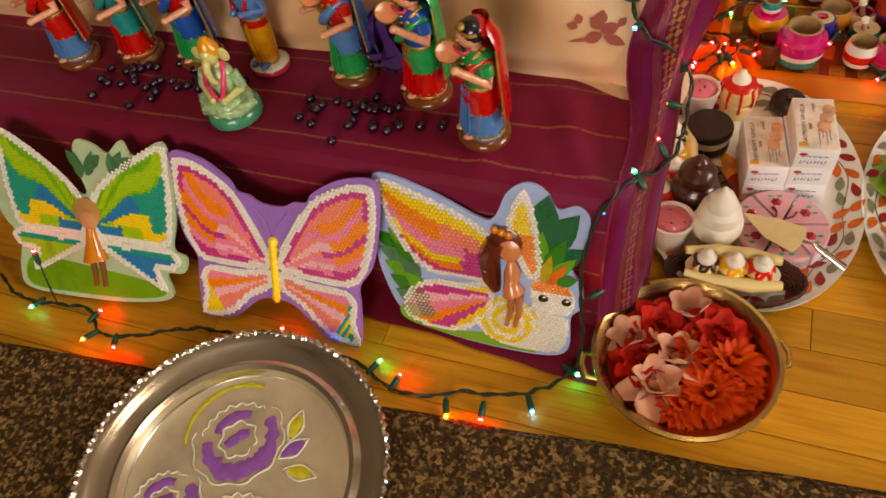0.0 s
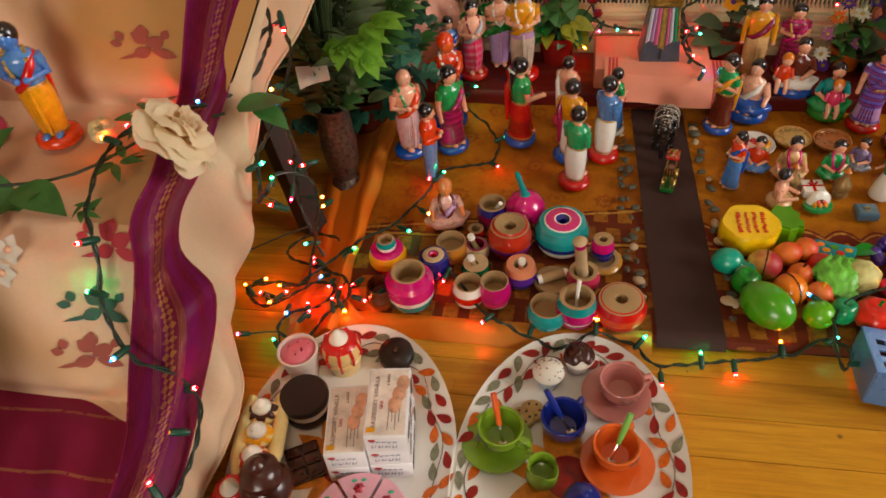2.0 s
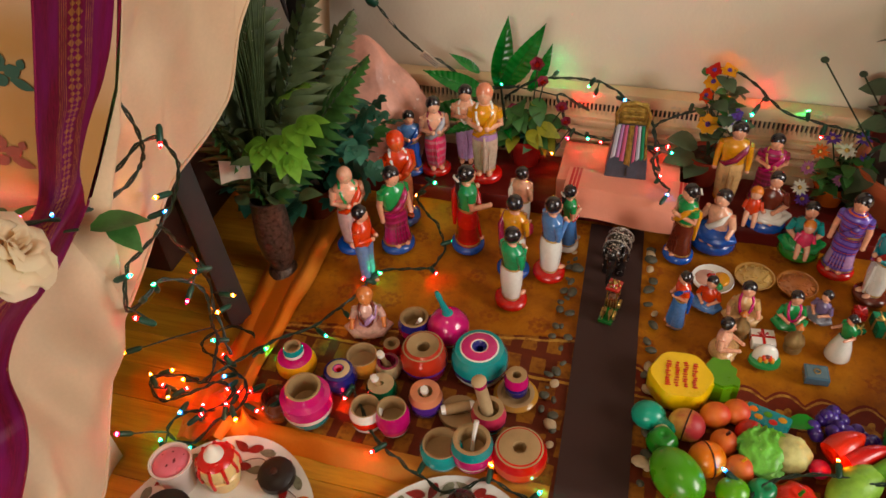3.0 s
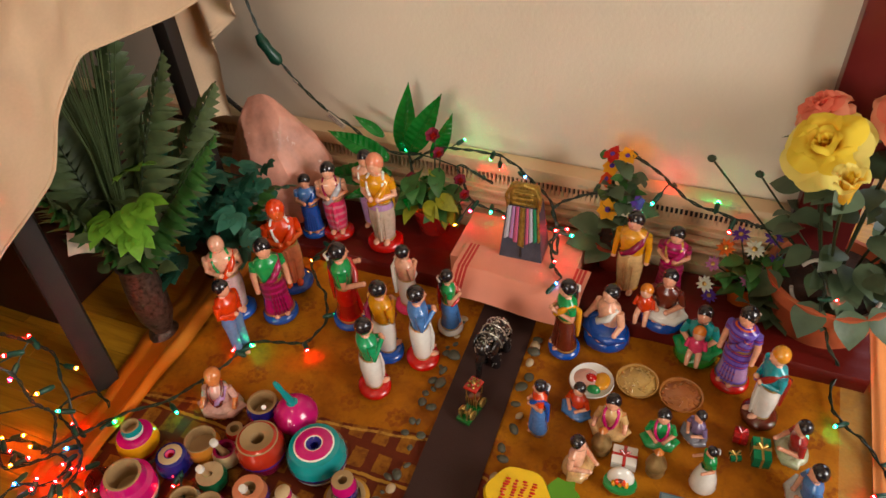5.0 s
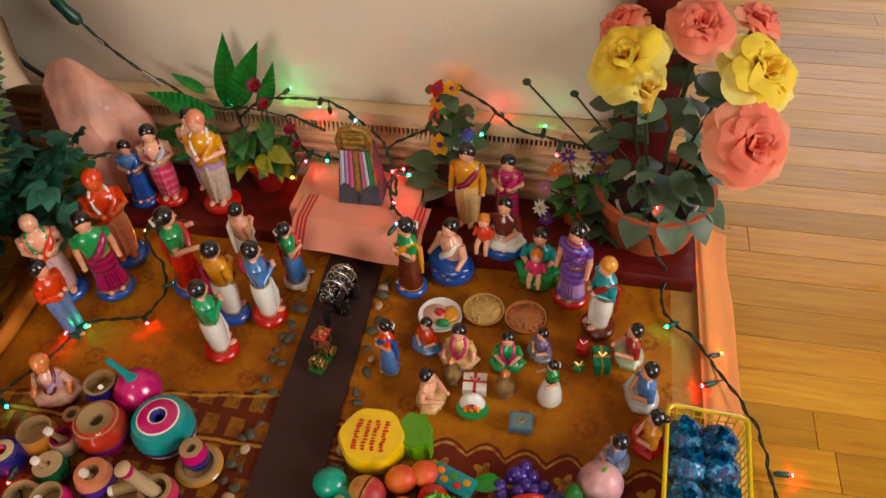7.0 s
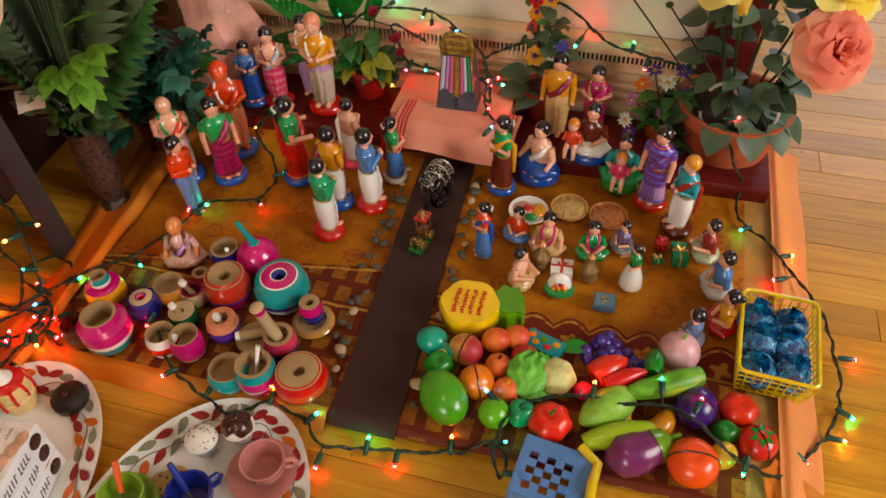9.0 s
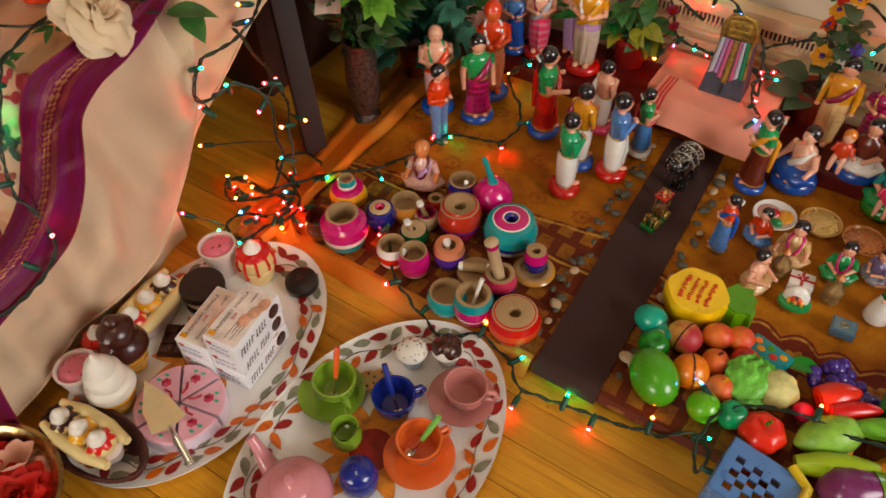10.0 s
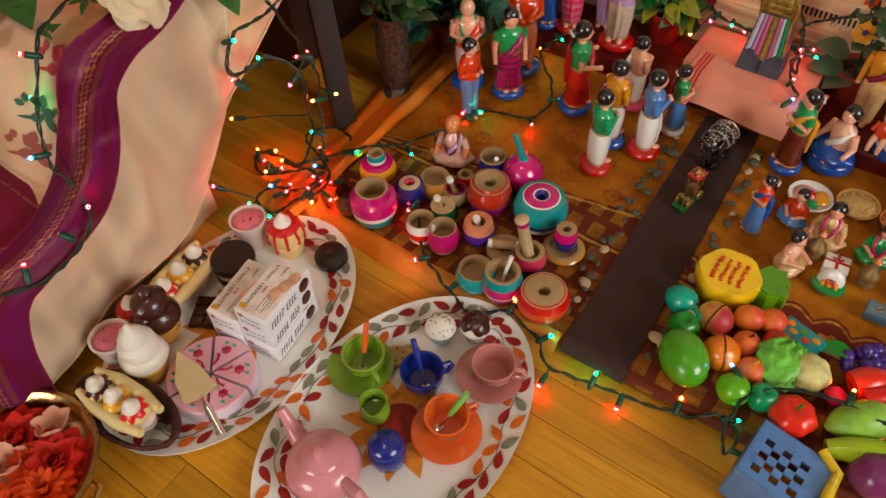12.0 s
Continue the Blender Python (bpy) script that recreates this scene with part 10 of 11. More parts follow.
# ---- plants ----
def turn_to(p, way, roll=0.0):
    """Pose at p whose y axis runs along way, z roughly up."""
    way = Vector(way).normalized()
    side_v = way.cross(Vector((0, 0, 1)))
    side_v = side_v.normalized() if side_v.length > 1e-4 else Vector((1, 0, 0))
    up = side_v.cross(way)
    return Matrix.Translation(p) @ Matrix((side_v, way, up)).transposed().to_4x4() @ Matrix.Rotation(radians(roll), 4, "Y")


def leaf_proto(length, width, mat, droop=0.3, fold=0.25, tip=1.0, n=6):
    g = Geo()
    g.leaf((0, 0, 0), (0, 1, 0), (0, 0, 1), length, width, mat, droop, fold, n, tip)
    return g


def lobed_leaf(length, mat):
    """Palmate leaf of five lobes."""
    g = Geo()
    for a, k in ((-75, 0.62), (-38, 0.85), (0, 1.0), (38, 0.85), (75, 0.62)):
        w = (math.sin(radians(a)), math.cos(radians(a)), 0)
        g.leaf((0, length * 0.16, 0.0002 * a / 38), w, (0, 0, 1), length * 0.84 * k, length * 0.46, mat, 0.25, 0.16, 6)
    return g


def foliage(parent, g, spots, name="leaf"):
    first = None
    for p, way, roll, s in spots:
        m = turn_to(p, way, roll) @ Matrix.Diagonal((s, s, s, 1))
        first = part(name, g, parent, m=m, smooth=80) if first is None else again(first, parent, m)
    return first


def flower_pot(parent, r, h, mat, m=None, soil=True):
    g = Geo()
    g.lathe([(0, 0), (r * 0.68, 0), (r * 0.92, h * 0.82), (r, h * 0.84), (r, h), (r * 0.92, h), (r * 0.86, h * 0.85), (0, h * 0.84)], mat, 36)
    o = part("pot", g, parent, m=m)
    if soil:
        g = Geo()
        g.grid(lambda u, v: (r * 0.88 * v * math.cos(6.2832 * u), r * 0.88 * v * math.sin(6.2832 * u), h * 0.88 + 0.004 * nz(u * 9, v * 9)), 28, 6, SOIL)
        part("soil", g, parent, m=m)
    return o


# roses in the big terracotta pot
rose = thing("potted_roses", "terracotta pot of yellow and coral silk roses", "potted plant", pose(1.000, 1.662, 0.012))
flower_pot(rose, 0.090, 0.118, TERRA)
BLOOMS = (((0.928, 1.600, 0.372), 0.122, FY, (-0.35, -0.5, 0.8)), ((1.008, 1.636, 0.402), 0.106, FC, (0.0, -0.45, 0.9)), ((1.082, 1.606, 0.362), 0.125, FY, (0.45, -0.45, 0.8)),
          ((1.078, 1.545, 0.305), 0.135, FC, (0.35, -0.75, 0.6)), ((0.954, 1.540, 0.352), 0.069, FY, (-0.05, -0.15, 1.0)), ((0.918, 1.650, 0.392), 0.082, FC, (-0.5, 0.0, 0.8)), ((1.078, 1.668, 0.396), 0.082, FC, (0.5, 0.0, 0.85)), ((1.026, 1.715, 0.398), 0.052, FY, (0.0, 0.2, 1.0)))
base = Vector((1.000, 1.662, 0.012))
q = random.Random(41)
for k, (p, s, mt, way) in enumerate(BLOOMS):
    p = Vector(p) - base
    w = Vector(way).normalized()
    rm = Matrix.Translation(p - w * s * 0.10) @ w.to_track_quat("Z", "Y").to_matrix().to_4x4()
    small = s < 0.07
    rose_head(rose, rm, s * (0.77 if not small else 1.10), mt, FC2 if mt is FC else FY2, 60 + k, "coral silk rose" if mt is FC else "yellow silk rose", small)
    g = Geo()
    g.tube(spline([(0.02 * math.cos(k), 0.02 * math.sin(k), 0.08), (p.x * 0.35, p.y * 0.35, 0.16), (p.x * 0.75, p.y * 0.75, p.z * 0.75), tuple(p - w * s * 0.1)], 0.02), 0.0022, STEM, 6)
    part("stem", g, rose)
spots = []
for k in range(66):
    a, z = q.uniform(0, 6.28), q.uniform(0.14, 0.34)
    d = q.uniform(0.02, 0.075) * (1.15 - 0.9 * abs(z - 0.24))
    way = (math.cos(a), math.sin(a) - 0.25, q.uniform(-0.3, 0.5))
    spots.append(((d * math.cos(a), d * math.sin(a) - 0.012, z), way, q.uniform(-40, 40), q.uniform(0.75, 1.2)))
ROSELEAF = surf("dark_rose_leaf", (0.085, 0.112, 0.076), rough=0.45, var=0.25, scale=30, bump=0.3, bscale=160)
for k in range(20):
    a = q.uniform(3.4, 6.2)
    spots.append(((0.05 * math.cos(a), 0.05 * math.sin(a), q.uniform(0.11, 0.22)), (math.cos(a), math.sin(a) - 0.2, q.uniform(-0.6, 0.2)), q.uniform(-35, 35), q.uniform(0.8, 1.15)))
foliage(rose, leaf_proto(0.046, 0.034, ROSELEAF, 0.22, 0.2, n=8), spots)
for a in (205, 252, 285, 312, 335):
    foliage(rose, leaf_proto(0.056, 0.046, ROSELEAF, 0.3, 0.12), [((0.075 * math.cos(radians(a)), 0.075 * math.sin(radians(a)), 0.122), (math.cos(radians(a)), math.sin(radians(a)), -0.5), 0, 1.0)])
for dx in (-0.030, 0.030):
    g = Geo()
    g.tube([(dx + 0.026 * math.cos(a), -0.050 + 0.006 * math.sin(a), 0.135 + 0.040 * math.sin(a)) for a in [-2.9 + 0.28 * j for j in range(20)]], 0.0026, surf("pale_grey_wire", (0.50, 0.48, 0.44), rough=0.4), 8)
    part("wire_hoop", g, rose, "pale grey wire hoop")
# two thin dark sticks
for p, e in (((0.930, 1.662, 0.150), (0.806, 1.614, 0.322)), ((0.965, 1.660, 0.160), (0.868, 1.640, 0.292))):
    t = thing("plant_stick", "thin dark stick with a small knob", "stick", Matrix())
    g = Geo()
    g.tube([p, e], 0.0014, STEM, 6)
    part("rod", g, t)
    g = Geo()
    g.ball(e, (0.006, 0.006, 0.0045), STEM, 10, 6)
    part("knob", g, t)

# daisies in a small pot
dz_ = thing("potted_daisies", "small orange clay pot of violet and white silk daisies", "potted plant", pose(0.890, 1.662, 0.045))
flower_pot(dz_, 0.031, 0.042, paint(0.55, 0.22, 0.05))


def daisy(parent, p, way, r, mat, heart, n=12):
    wide = 0.36 if n > 8 else 0.85
    m = Matrix.Translation(p) @ Vector(way).normalized().to_track_quat("Z", "Y").to_matrix().to_4x4()
    g = Geo()
    g.ball((0, 0, 0.001), (r * 0.26, r * 0.26, r * 0.16), heart, 10, 5)
    o = part("bloom", g, parent, m=m)
    g = Geo()
    g.leaf((0.15 * r, 0, 0), (1, 0, 0.12), (0, 0, 1), r * 0.9, r * wide, mat, 0.12, 0.1, 4)
    first = None
    for k in range(n):
        mm = Matrix.Rotation(2 * math.pi * k / n, 4, "Z") @ Matrix.Rotation(0.25 * math.sin(k * 2.3), 4, "Y")
        first = part("petal", g, o, m=mm, smooth=80) if first is None else again(first, o, mm)


PET_W, PET_V, PET_O, PET_M = [cloth(n, c, rough=0.6) for n, c in (("white_petal", (0.74, 0.72, 0.60)), ("violet_petal", (0.13, 0.05, 0.30)), ("orange_petal", (0.76, 0.20, 0.03)), ("mauve_petal", (0.42, 0.16, 0.30)))]
for p, w, r_, mt in (((0.0, -0.005, 0.105), (0, -0.4, 0.9), 0.022, PET_W), ((-0.038, -0.008, 0.100), (-0.4, -0.4, 0.8), 0.021, PET_O), ((-0.022, 0.010, 0.115), (-0.2, -0.2, 0.9), 0.020, PET_V), ((0.022, 0.012, 0.118), (0.2, -0.2, 0.9), 0.021, PET_V), ((-0.050, -0.020, 0.075), (-0.5, -0.6, 0.6), 0.018, PET_M), ((-0.055, -0.034, 0.045), (-0.5, -0.8, 0.4), 0.020, PET_W), ((0.020, -0.020, 0.075), (0.2, -0.6, 0.7), 0.018, PET_M), ((0.034, 0.0, 0.085), (0.5, -0.3, 0.7), 0.020, PET_V), ((-0.045, -0.030, 0.020), (-0.3, -0.9, 0.4), 0.018, PET_V), ((0.002, -0.022, 0.060), (0, -0.8, 0.6), 0.018, PET_M)):
    daisy(dz_, p, w, r_ * 0.72, mt, GOLD)
    g = Geo()
    g.tube([(0, 0, 0.035), (p[0] * 0.5, p[1] * 0.5, p[2] * 0.7), p], 0.0012, STEM, 5)
    part("stem", g, dz_)
foliage(dz_, leaf_proto(0.034, 0.020, LEAF, 0.3, 0.2), [((q.gauss(0, 0.016), q.gauss(-0.006, 0.014), q.uniform(0.03, 0.09)), (q.gauss(0, 1), q.gauss(-0.3, 1), 0.4), q.uniform(-40, 40), q.uniform(0.8, 1.2)) for _ in range(34)])
# low dark leaves beside the pots
low = thing("trailing_leaves", "dark green trailing silk leaves between the pots", "plant", pose(0.945, 1.63, 0.05))
foliage(low, leaf_proto(0.045, 0.034, ROSELEAF, 0.3, 0.2), [((q.gauss(0, 0.022), q.gauss(0, 0.022), q.uniform(0.0, 0.05)), (q.gauss(0, 1), q.gauss(-0.5, 1), q.uniform(-0.1, 0.4)), q.uniform(-30, 30), q.uniform(0.7, 1.1)) for _ in range(22)])

# pansies with round leaves
pan = thing("potted_pansies", "brown pot of silk pansies with round dark leaves", "potted plant", pose(0.688, 1.680, 0.045))
flower_pot(pan, 0.036, 0.055, paint(0.30, 0.09, 0.06))
foliage(pan, leaf_proto(0.052, 0.044, ROSELEAF, 0.25, 0.12), [((-0.02, -0.01, 0.075), (-1, -0.25, 0.5), -10, 1.1), ((-0.02, -0.015, 0.055), (-1, -0.35, 0.1), -10, 1.1), ((-0.005, -0.02, 0.05), (-0.6, -0.8, 0.0), 0, 1.0), ((0.01, -0.02, 0.075), (0.5, -0.8, 0.3), 10, 0.9), ((0.0, -0.02, 0.10), (-0.4, -0.7, 0.5), 0, 0.8), ((0.02, 0.0, 0.11), (0.9, -0.2, 0.5), 10, 0.9), ((0.0, 0.0, 0.14), (0.5, -0.5, 0.8), 10, 0.8), ((0.0, 0.0, 0.15), (-0.6, -0.4, 0.7), 10, 0.8), ((0.01, 0.0, 0.17), (0.7, -0.3, 0.6), 10, 0.7)])
foliage(pan, leaf_proto(0.026, 0.016, LEAF, 0.25, 0.2), [((q.gauss(0.005, 0.012), q.gauss(-0.01, 0.010), q.uniform(0.08, 0.20)), (q.gauss(0, 1), q.gauss(-0.5, 0.8), 0.3), q.uniform(-30, 30), q.uniform(0.7, 1.1)) for _ in range(18)])
foliage(pan, leaf_proto(0.030, 0.022, ROSELEAF, 0.25, 0.15), [((q.gauss(0.010, 0.014), q.gauss(-0.008, 0.012), q.uniform(0.09, 0.20)), (q.gauss(0.2, 1), q.gauss(-0.6, 0.8), q.uniform(-0.2, 0.5)), q.uniform(-30, 30), q.uniform(0.8, 1.1)) for _ in range(26)])
for p, w, r_, mt in (((-0.012, -0.022, 0.125), (-0.2, -0.8, 0.6), 0.018, FY), ((0.022, -0.022, 0.132), (0.3, -0.8, 0.6), 0.016, PET_W), ((-0.016, 0.0, 0.190), (-0.3, -0.5, 0.8), 0.016, FY), ((-0.022, 0.0, 0.165), (-0.6, -0.5, 0.6), 0.014, FO), ((-0.018, 0.004, 0.208), (-0.3, -0.3, 0.9), 0.015, FR), ((0.004, 0.0, 0.212), (0.1, -0.4, 0.9), 0.014, FY), ((0.030, -0.018, 0.145), (0.6, -0.6, 0.5), 0.013, PET_V)):
    daisy(pan, p, w, r_, mt, PET_V, 7)
    g = Geo()
    g.tube([(0, 0, 0.05), (p[0] * 0.5, p[1] * 0.5, p[2] * 0.7), p], 0.0012, STEM, 5)
    part("stem", g, pan)

# leafy plant with magenta flowers, and the shiny plastic sprig
lf = thing("potted_leaf_plant", "red-brown pot of variegated silk leaves with magenta flowers", "potted plant", pose(0.378, 1.672, 0.045))
flower_pot(lf, 0.040, 0.060, paint(0.30, 0.05, 0.04))
foliage(lf, leaf_proto(0.050, 0.030, LEAF, 0.35, 0.2), [((q.gauss(0, 0.020), q.gauss(-0.01, 0.015), q.uniform(0.05, 0.14)), (q.gauss(0.2, 1), q.gauss(-0.7, 0.8), q.uniform(-0.4, 0.5)), q.uniform(-40, 40), q.uniform(0.8, 1.2)) for _ in range(26)])
foliage(lf, leaf_proto(0.046, 0.026, surf("yellow_green_leaf", (0.22, 0.22, 0.03), rough=0.5, var=0.35, scale=50), 0.35, 0.2), [((q.gauss(0.02, 0.018), q.gauss(-0.02, 0.012), q.uniform(0.05, 0.13)), (q.gauss(0.3, 1), q.gauss(-0.8, 0.6), q.uniform(-0.5, 0.3)), q.uniform(-40, 40), q.uniform(0.8, 1.1)) for _ in range(12)])
for p, s in (((0.014, 0.0, 0.190), 0.030), ((0.026, -0.010, 0.165), 0.026), ((-0.020, -0.024, 0.115), 0.026), ((0.060, -0.010, 0.120), 0.026), ((0.070, -0.02, 0.10), 0.022)):
    bloom(lf, "bloom", Matrix.Translation(p) @ Matrix.Rotation(radians(35), 4, "X"), s, cloth("magenta_petal", (0.26, 0.02, 0.06), rough=0.6), FR, int(p[0] * 1000), ((4, 0.34, 70), (6, 0.52, 35)))
    g = Geo()
    g.tube([(0, 0, 0.05), (p[0] * 0.6, p[1] * 0.6, p[2] * 0.6), p], 0.0013, STEM, 5)
    part("stem", g, lf)
sp = thing("plastic_leaf_sprig", "sprig of shiny green plastic leaves", "plant", pose(0.330, 1.695, 0.05))
GLEAF = Geo()


def ribbed(u, v):
    w = math.sin(math.pi * min(1, (0.04 + 0.96 * v) ** 0.75)) * 0.0185 if v < 1 else 0.0
    s_ = (u - 0.5) * 2
    return (s_ * w, 0.125 * v, abs(s_) * w * 0.3 - 0.012 * v * v + 0.0014 * math.sin(v * 70 - abs(s_) * 5) * min(1, abs(s_) * 3))


GLEAF.grid(ribbed, 8, 44, LEAF_SHINY)
GLEAF.tube([(0, 0.125 * k / 8, 0.0006 - 0.012 * (k / 8) ** 2) for k in range(9)], 0.0011, LEAF_SHINY, 5)
foliage(sp, GLEAF, [((-0.012, 0.005, 0.124), (0.13, 0.08, 1), 75, 1.0), ((0.004, -0.003, 0.133), (0.55, -0.08, 1), 100, 1.08), ((0.045, 0.0, 0.125), (0.45, 0.05, 1), 110, 0.75), ((-0.045, 0.005, 0.148), (-1, 0.0, 0.65), -35, 0.50), ((-0.030, -0.015, 0.118), (-1, 0.0, 0.35), -40, 0.95), ((-0.018, -0.035, 0.100), (-1, -0.10, -0.10), -30, 1.18), ((-0.010, -0.045, 0.088), (-0.8, -0.4, -0.1), -15, 0.75), ((0.0, -0.03, 0.085), (0.5, -0.8, -0.1), 0, 0.5), ((0.02, 0.0, 0.08), (0.8, -0.5, 0.3), 0, 0.6)])
g = Geo()
g.tube([(0, 0, 0), (0, 0.01, 0.06), (-0.01, 0.02, 0.12)], [0.004, 0.003, 0.002], STEM, 6)
g.tube([(0, 0.005, 0.04), (-0.02, -0.02, 0.07), (-0.03, -0.045, 0.085)], [0.003, 0.002, 0.002], STEM, 6)
part("stem", g, sp)

# rose quartz
g = Geo()
g.ball((0, 0, 0.105), (0.092, 0.062, 0.150), surf("rose_quartz", (0.66, 0.43, 0.36), rough=0.5, var=0.28, scale=16, bump=1.0, bscale=45, sub=0.1, wear=(0.78, 0.64, 0.56)), 84, 60)
for i, v in enumerate(g.v):
    x, y, z = v
    k = 1 + 0.16 * nz(x * 13, y * 13, z * 10) + 0.08 * abs(nz(x * 34, y * 34, z * 26)) + 0.03 * abs(nz(x * 75, y * 75, z * 60)) + 0.014 * nz(x * 190, y * 190, z * 160)
    d = Vector((x, y, z - 0.105))
    for n, far in (((0.8, -0.5, 0.3), 0.078), ((-0.6, -0.7, 0.35), 0.068), ((0.3, -0.9, -0.2), 0.058), ((0.5, -0.2, 0.85), 0.125), ((-0.8, -0.1, 0.6), 0.10), ((0.1, -0.75, 0.65), 0.085)):
        n = Vector(n).normalized()
        over = d.dot(n) - far
        if over > 0:
            d -= n * over * 0.85
    x, y, z = d.x, d.y, d.z + 0.105
    z = max(0.0, z)
    tw = 1 - 0.22 * sm(0.10, 0.24, z)
    g.v[i] = (x * k * tw - 0.16 * max(0.0, z - 0.08), y * k, z * (1 + 0.04 * nz(x * 20, y * 20)))
one("rose_quartz", g, "large rough pink rose quartz rock", "rock", pose(0.112, 1.640, TOP + 0.002, 0, 0, 8), smooth=18)

# dark textured vase with mixed greenery
vase = thing("vase_of_greenery", "dark knobbly vase filled with ferns and mixed silk greenery", "vase", pose(0.040, 1.330, 0.002))
VASE = surf("dark_brown_engraved_metal", (0.11, 0.070, 0.052), rough=0.42, metal=0.6, var=0.6, scale=150, bump=1.5, bscale=150)
g = Geo()
g.lathe([(0, 0), (0.024, 0), (0.026, 0.006), (0.024, 0.014), (0.016, 0.022), (0.019, 0.030), (0.027, 0.055), (0.029, 0.090), (0.027, 0.130), (0.024, 0.158), (0.027, 0.164), (0.023, 0.164), (0.020, 0.150), (0, 0.13)], VASE, 40)
for i, v in enumerate(g.v):
    if 0.03 < v[2] < 0.155:
        k = 1 + 0.025 * nz(v[0] * 160, v[1] * 160, v[2] * 160)
        g.v[i] = (v[0] * k, v[1] * k, v[2])
part("vase", g, vase)
foliage(vase, lobed_leaf(0.072, LEAF_LIGHT), [(Vector(p_) * 0.9 + Vector((0.030, 0.0, 0.092)), w_, r_, s_ * 0.95) for p_, w_, r_, s_ in [((0.035, -0.015, 0.225), (0.8, -0.7, 0.1), 0, 1.0), ((0.060, -0.02, 0.250), (0.9, -0.5, 0.3), 10, 1.0), ((0.020, -0.03, 0.225), (0.1, -1, 0.0), 0, 0.95), ((0.050, 0.0, 0.285), (0.6, -0.3, 0.6), 0, 0.95), ((0.045, -0.03, 0.205), (0.7, -0.8, -0.3), 0, 0.8)]], "lobed_leaf")


def frond(m, ln, mat, n=13):
    g = Geo()
    for k in range(n):
        f = (k + 1) / (n + 1)
        p = (0, ln * f, -0.10 * ln * f * f)
        w = 0.22 * ln * math.sin(math.pi * (0.18 + 0.80 * f))
        for sx in (-1, 1):
            g.leaf(p, (sx, 0.55 + 0.1 * math.sin(k * 2.1), -0.15 + 0.12 * math.sin(k * 3.7 + sx)), (0, 0, 1), w * (1 + 0.12 * math.sin(k * 5.3 + sx)), ln * 0.048, mat, 0.3, 0.2, 4)
    g.tube([(0, ln * f, -0.10 * ln * f * f) for f in [j / 8 for j in range(9)]], 0.0012, STEM, 5)
    return part("fern_frond", g, vase, m=m, smooth=80)


for k, (way, ln, roll) in enumerate((((0.25, 0.35, 1), 0.26, 10), ((-0.35, 0.1, 1), 0.26, -20), ((0.6, 0.25, 0.8), 0.22, 15), ((-0.36, 0.25, 1.0), 0.24, 0), ((0.0, -0.35, 1), 0.20, 0), ((-0.12, -0.30, 1.0), 0.19, 0), ((0.45, 0.55, 0.9), 0.24, 20), ((-0.15, 0.5, 1), 0.27, 0))):
    frond(turn_to((0.010 * way[0], 0.010 * way[1], 0.155), (way[0], way[1], way[2] * 1.25), roll), ln * 1.28, (LEAF_OLIVE, LEAF_OLIVE, LEAF)[k % 3], 27)
g = Geo()
for k in range(44):
    a, e = q.uniform(0, 6.28), q.uniform(0.15, 0.5)
    p1 = (0.005 + 0.05 * e * math.cos(a), 0.03 + 0.04 * e * math.sin(a), 0.36)
    g.tube([(0, 0, 0.15), p1, (p1[0] + 0.10 * e * math.cos(a) - 0.010, p1[1] + 0.10 * e * math.sin(a) + 0.03, 0.52 + 0.06 * q.random())], [0.0012, 0.0010, 0.0004], LEAF_OLIVE, 4)
tagged(part("grass_tuft", g, vase, "thin grass-like blades"), kind="stuff")
foliage(vase, leaf_proto(0.050, 0.026, LEAF_OLIVE, 0.3, 0.2), [((q.gauss(0, 0.03), q.gauss(0.01, 0.03), q.uniform(0.17, 0.30)), (q.gauss(0, 1), q.gauss(0, 1), q.uniform(0, 0.7)), q.uniform(-40, 40), q.uniform(0.7, 1.2)) for _ in range(40)])
# ivy on the floor behind the vase
ivy = thing("ivy_plant", "bushy blue-green silk ivy beside the rock", "plant", pose(0.045, 1.500, 0.004))
g = Geo()
g.lathe([(0, 0), (0.040, 0), (0.050, 0.075), (0.046, 0.075), (0.04, 0.06), (0, 0.06)], BROWN, 26)
part("pot", g, ivy)
foliage(ivy, lobed_leaf(0.046, LEAF_BLUE), [((q.gauss(0.005, 0.050), q.gauss(-0.01, 0.048), 0.05 + 0.17 * q.random() ** 0.8), (q.gauss(0.1, 1), q.gauss(-0.3, 1), q.uniform(-0.3, 0.5)), q.uniform(-40, 40), q.uniform(0.7, 1.25)) for _ in range(110)], "ivy_leaf")
foliage(ivy, lobed_leaf(0.040, LEAF), [((0.09 + 0.01 * k, -0.02 + 0.012 * k, 0.15 + 0.014 * k), (1, 0.2, 0.4), 20 * (k % 3 - 1), 0.8) for k in range(4)], "ivy_leaf")
for k in range(7):
    g = Geo()
    a = k * 0.9
    g.tube(spline([(0, 0, 0.06), (0.04 * math.cos(a), 0.04 * math.sin(a), 0.13), (0.08 * math.cos(a), 0.08 * math.sin(a), 0.15 + 0.01 * k)], 0.012), 0.0013, STEM, 5)
    part("stem", g, ivy)
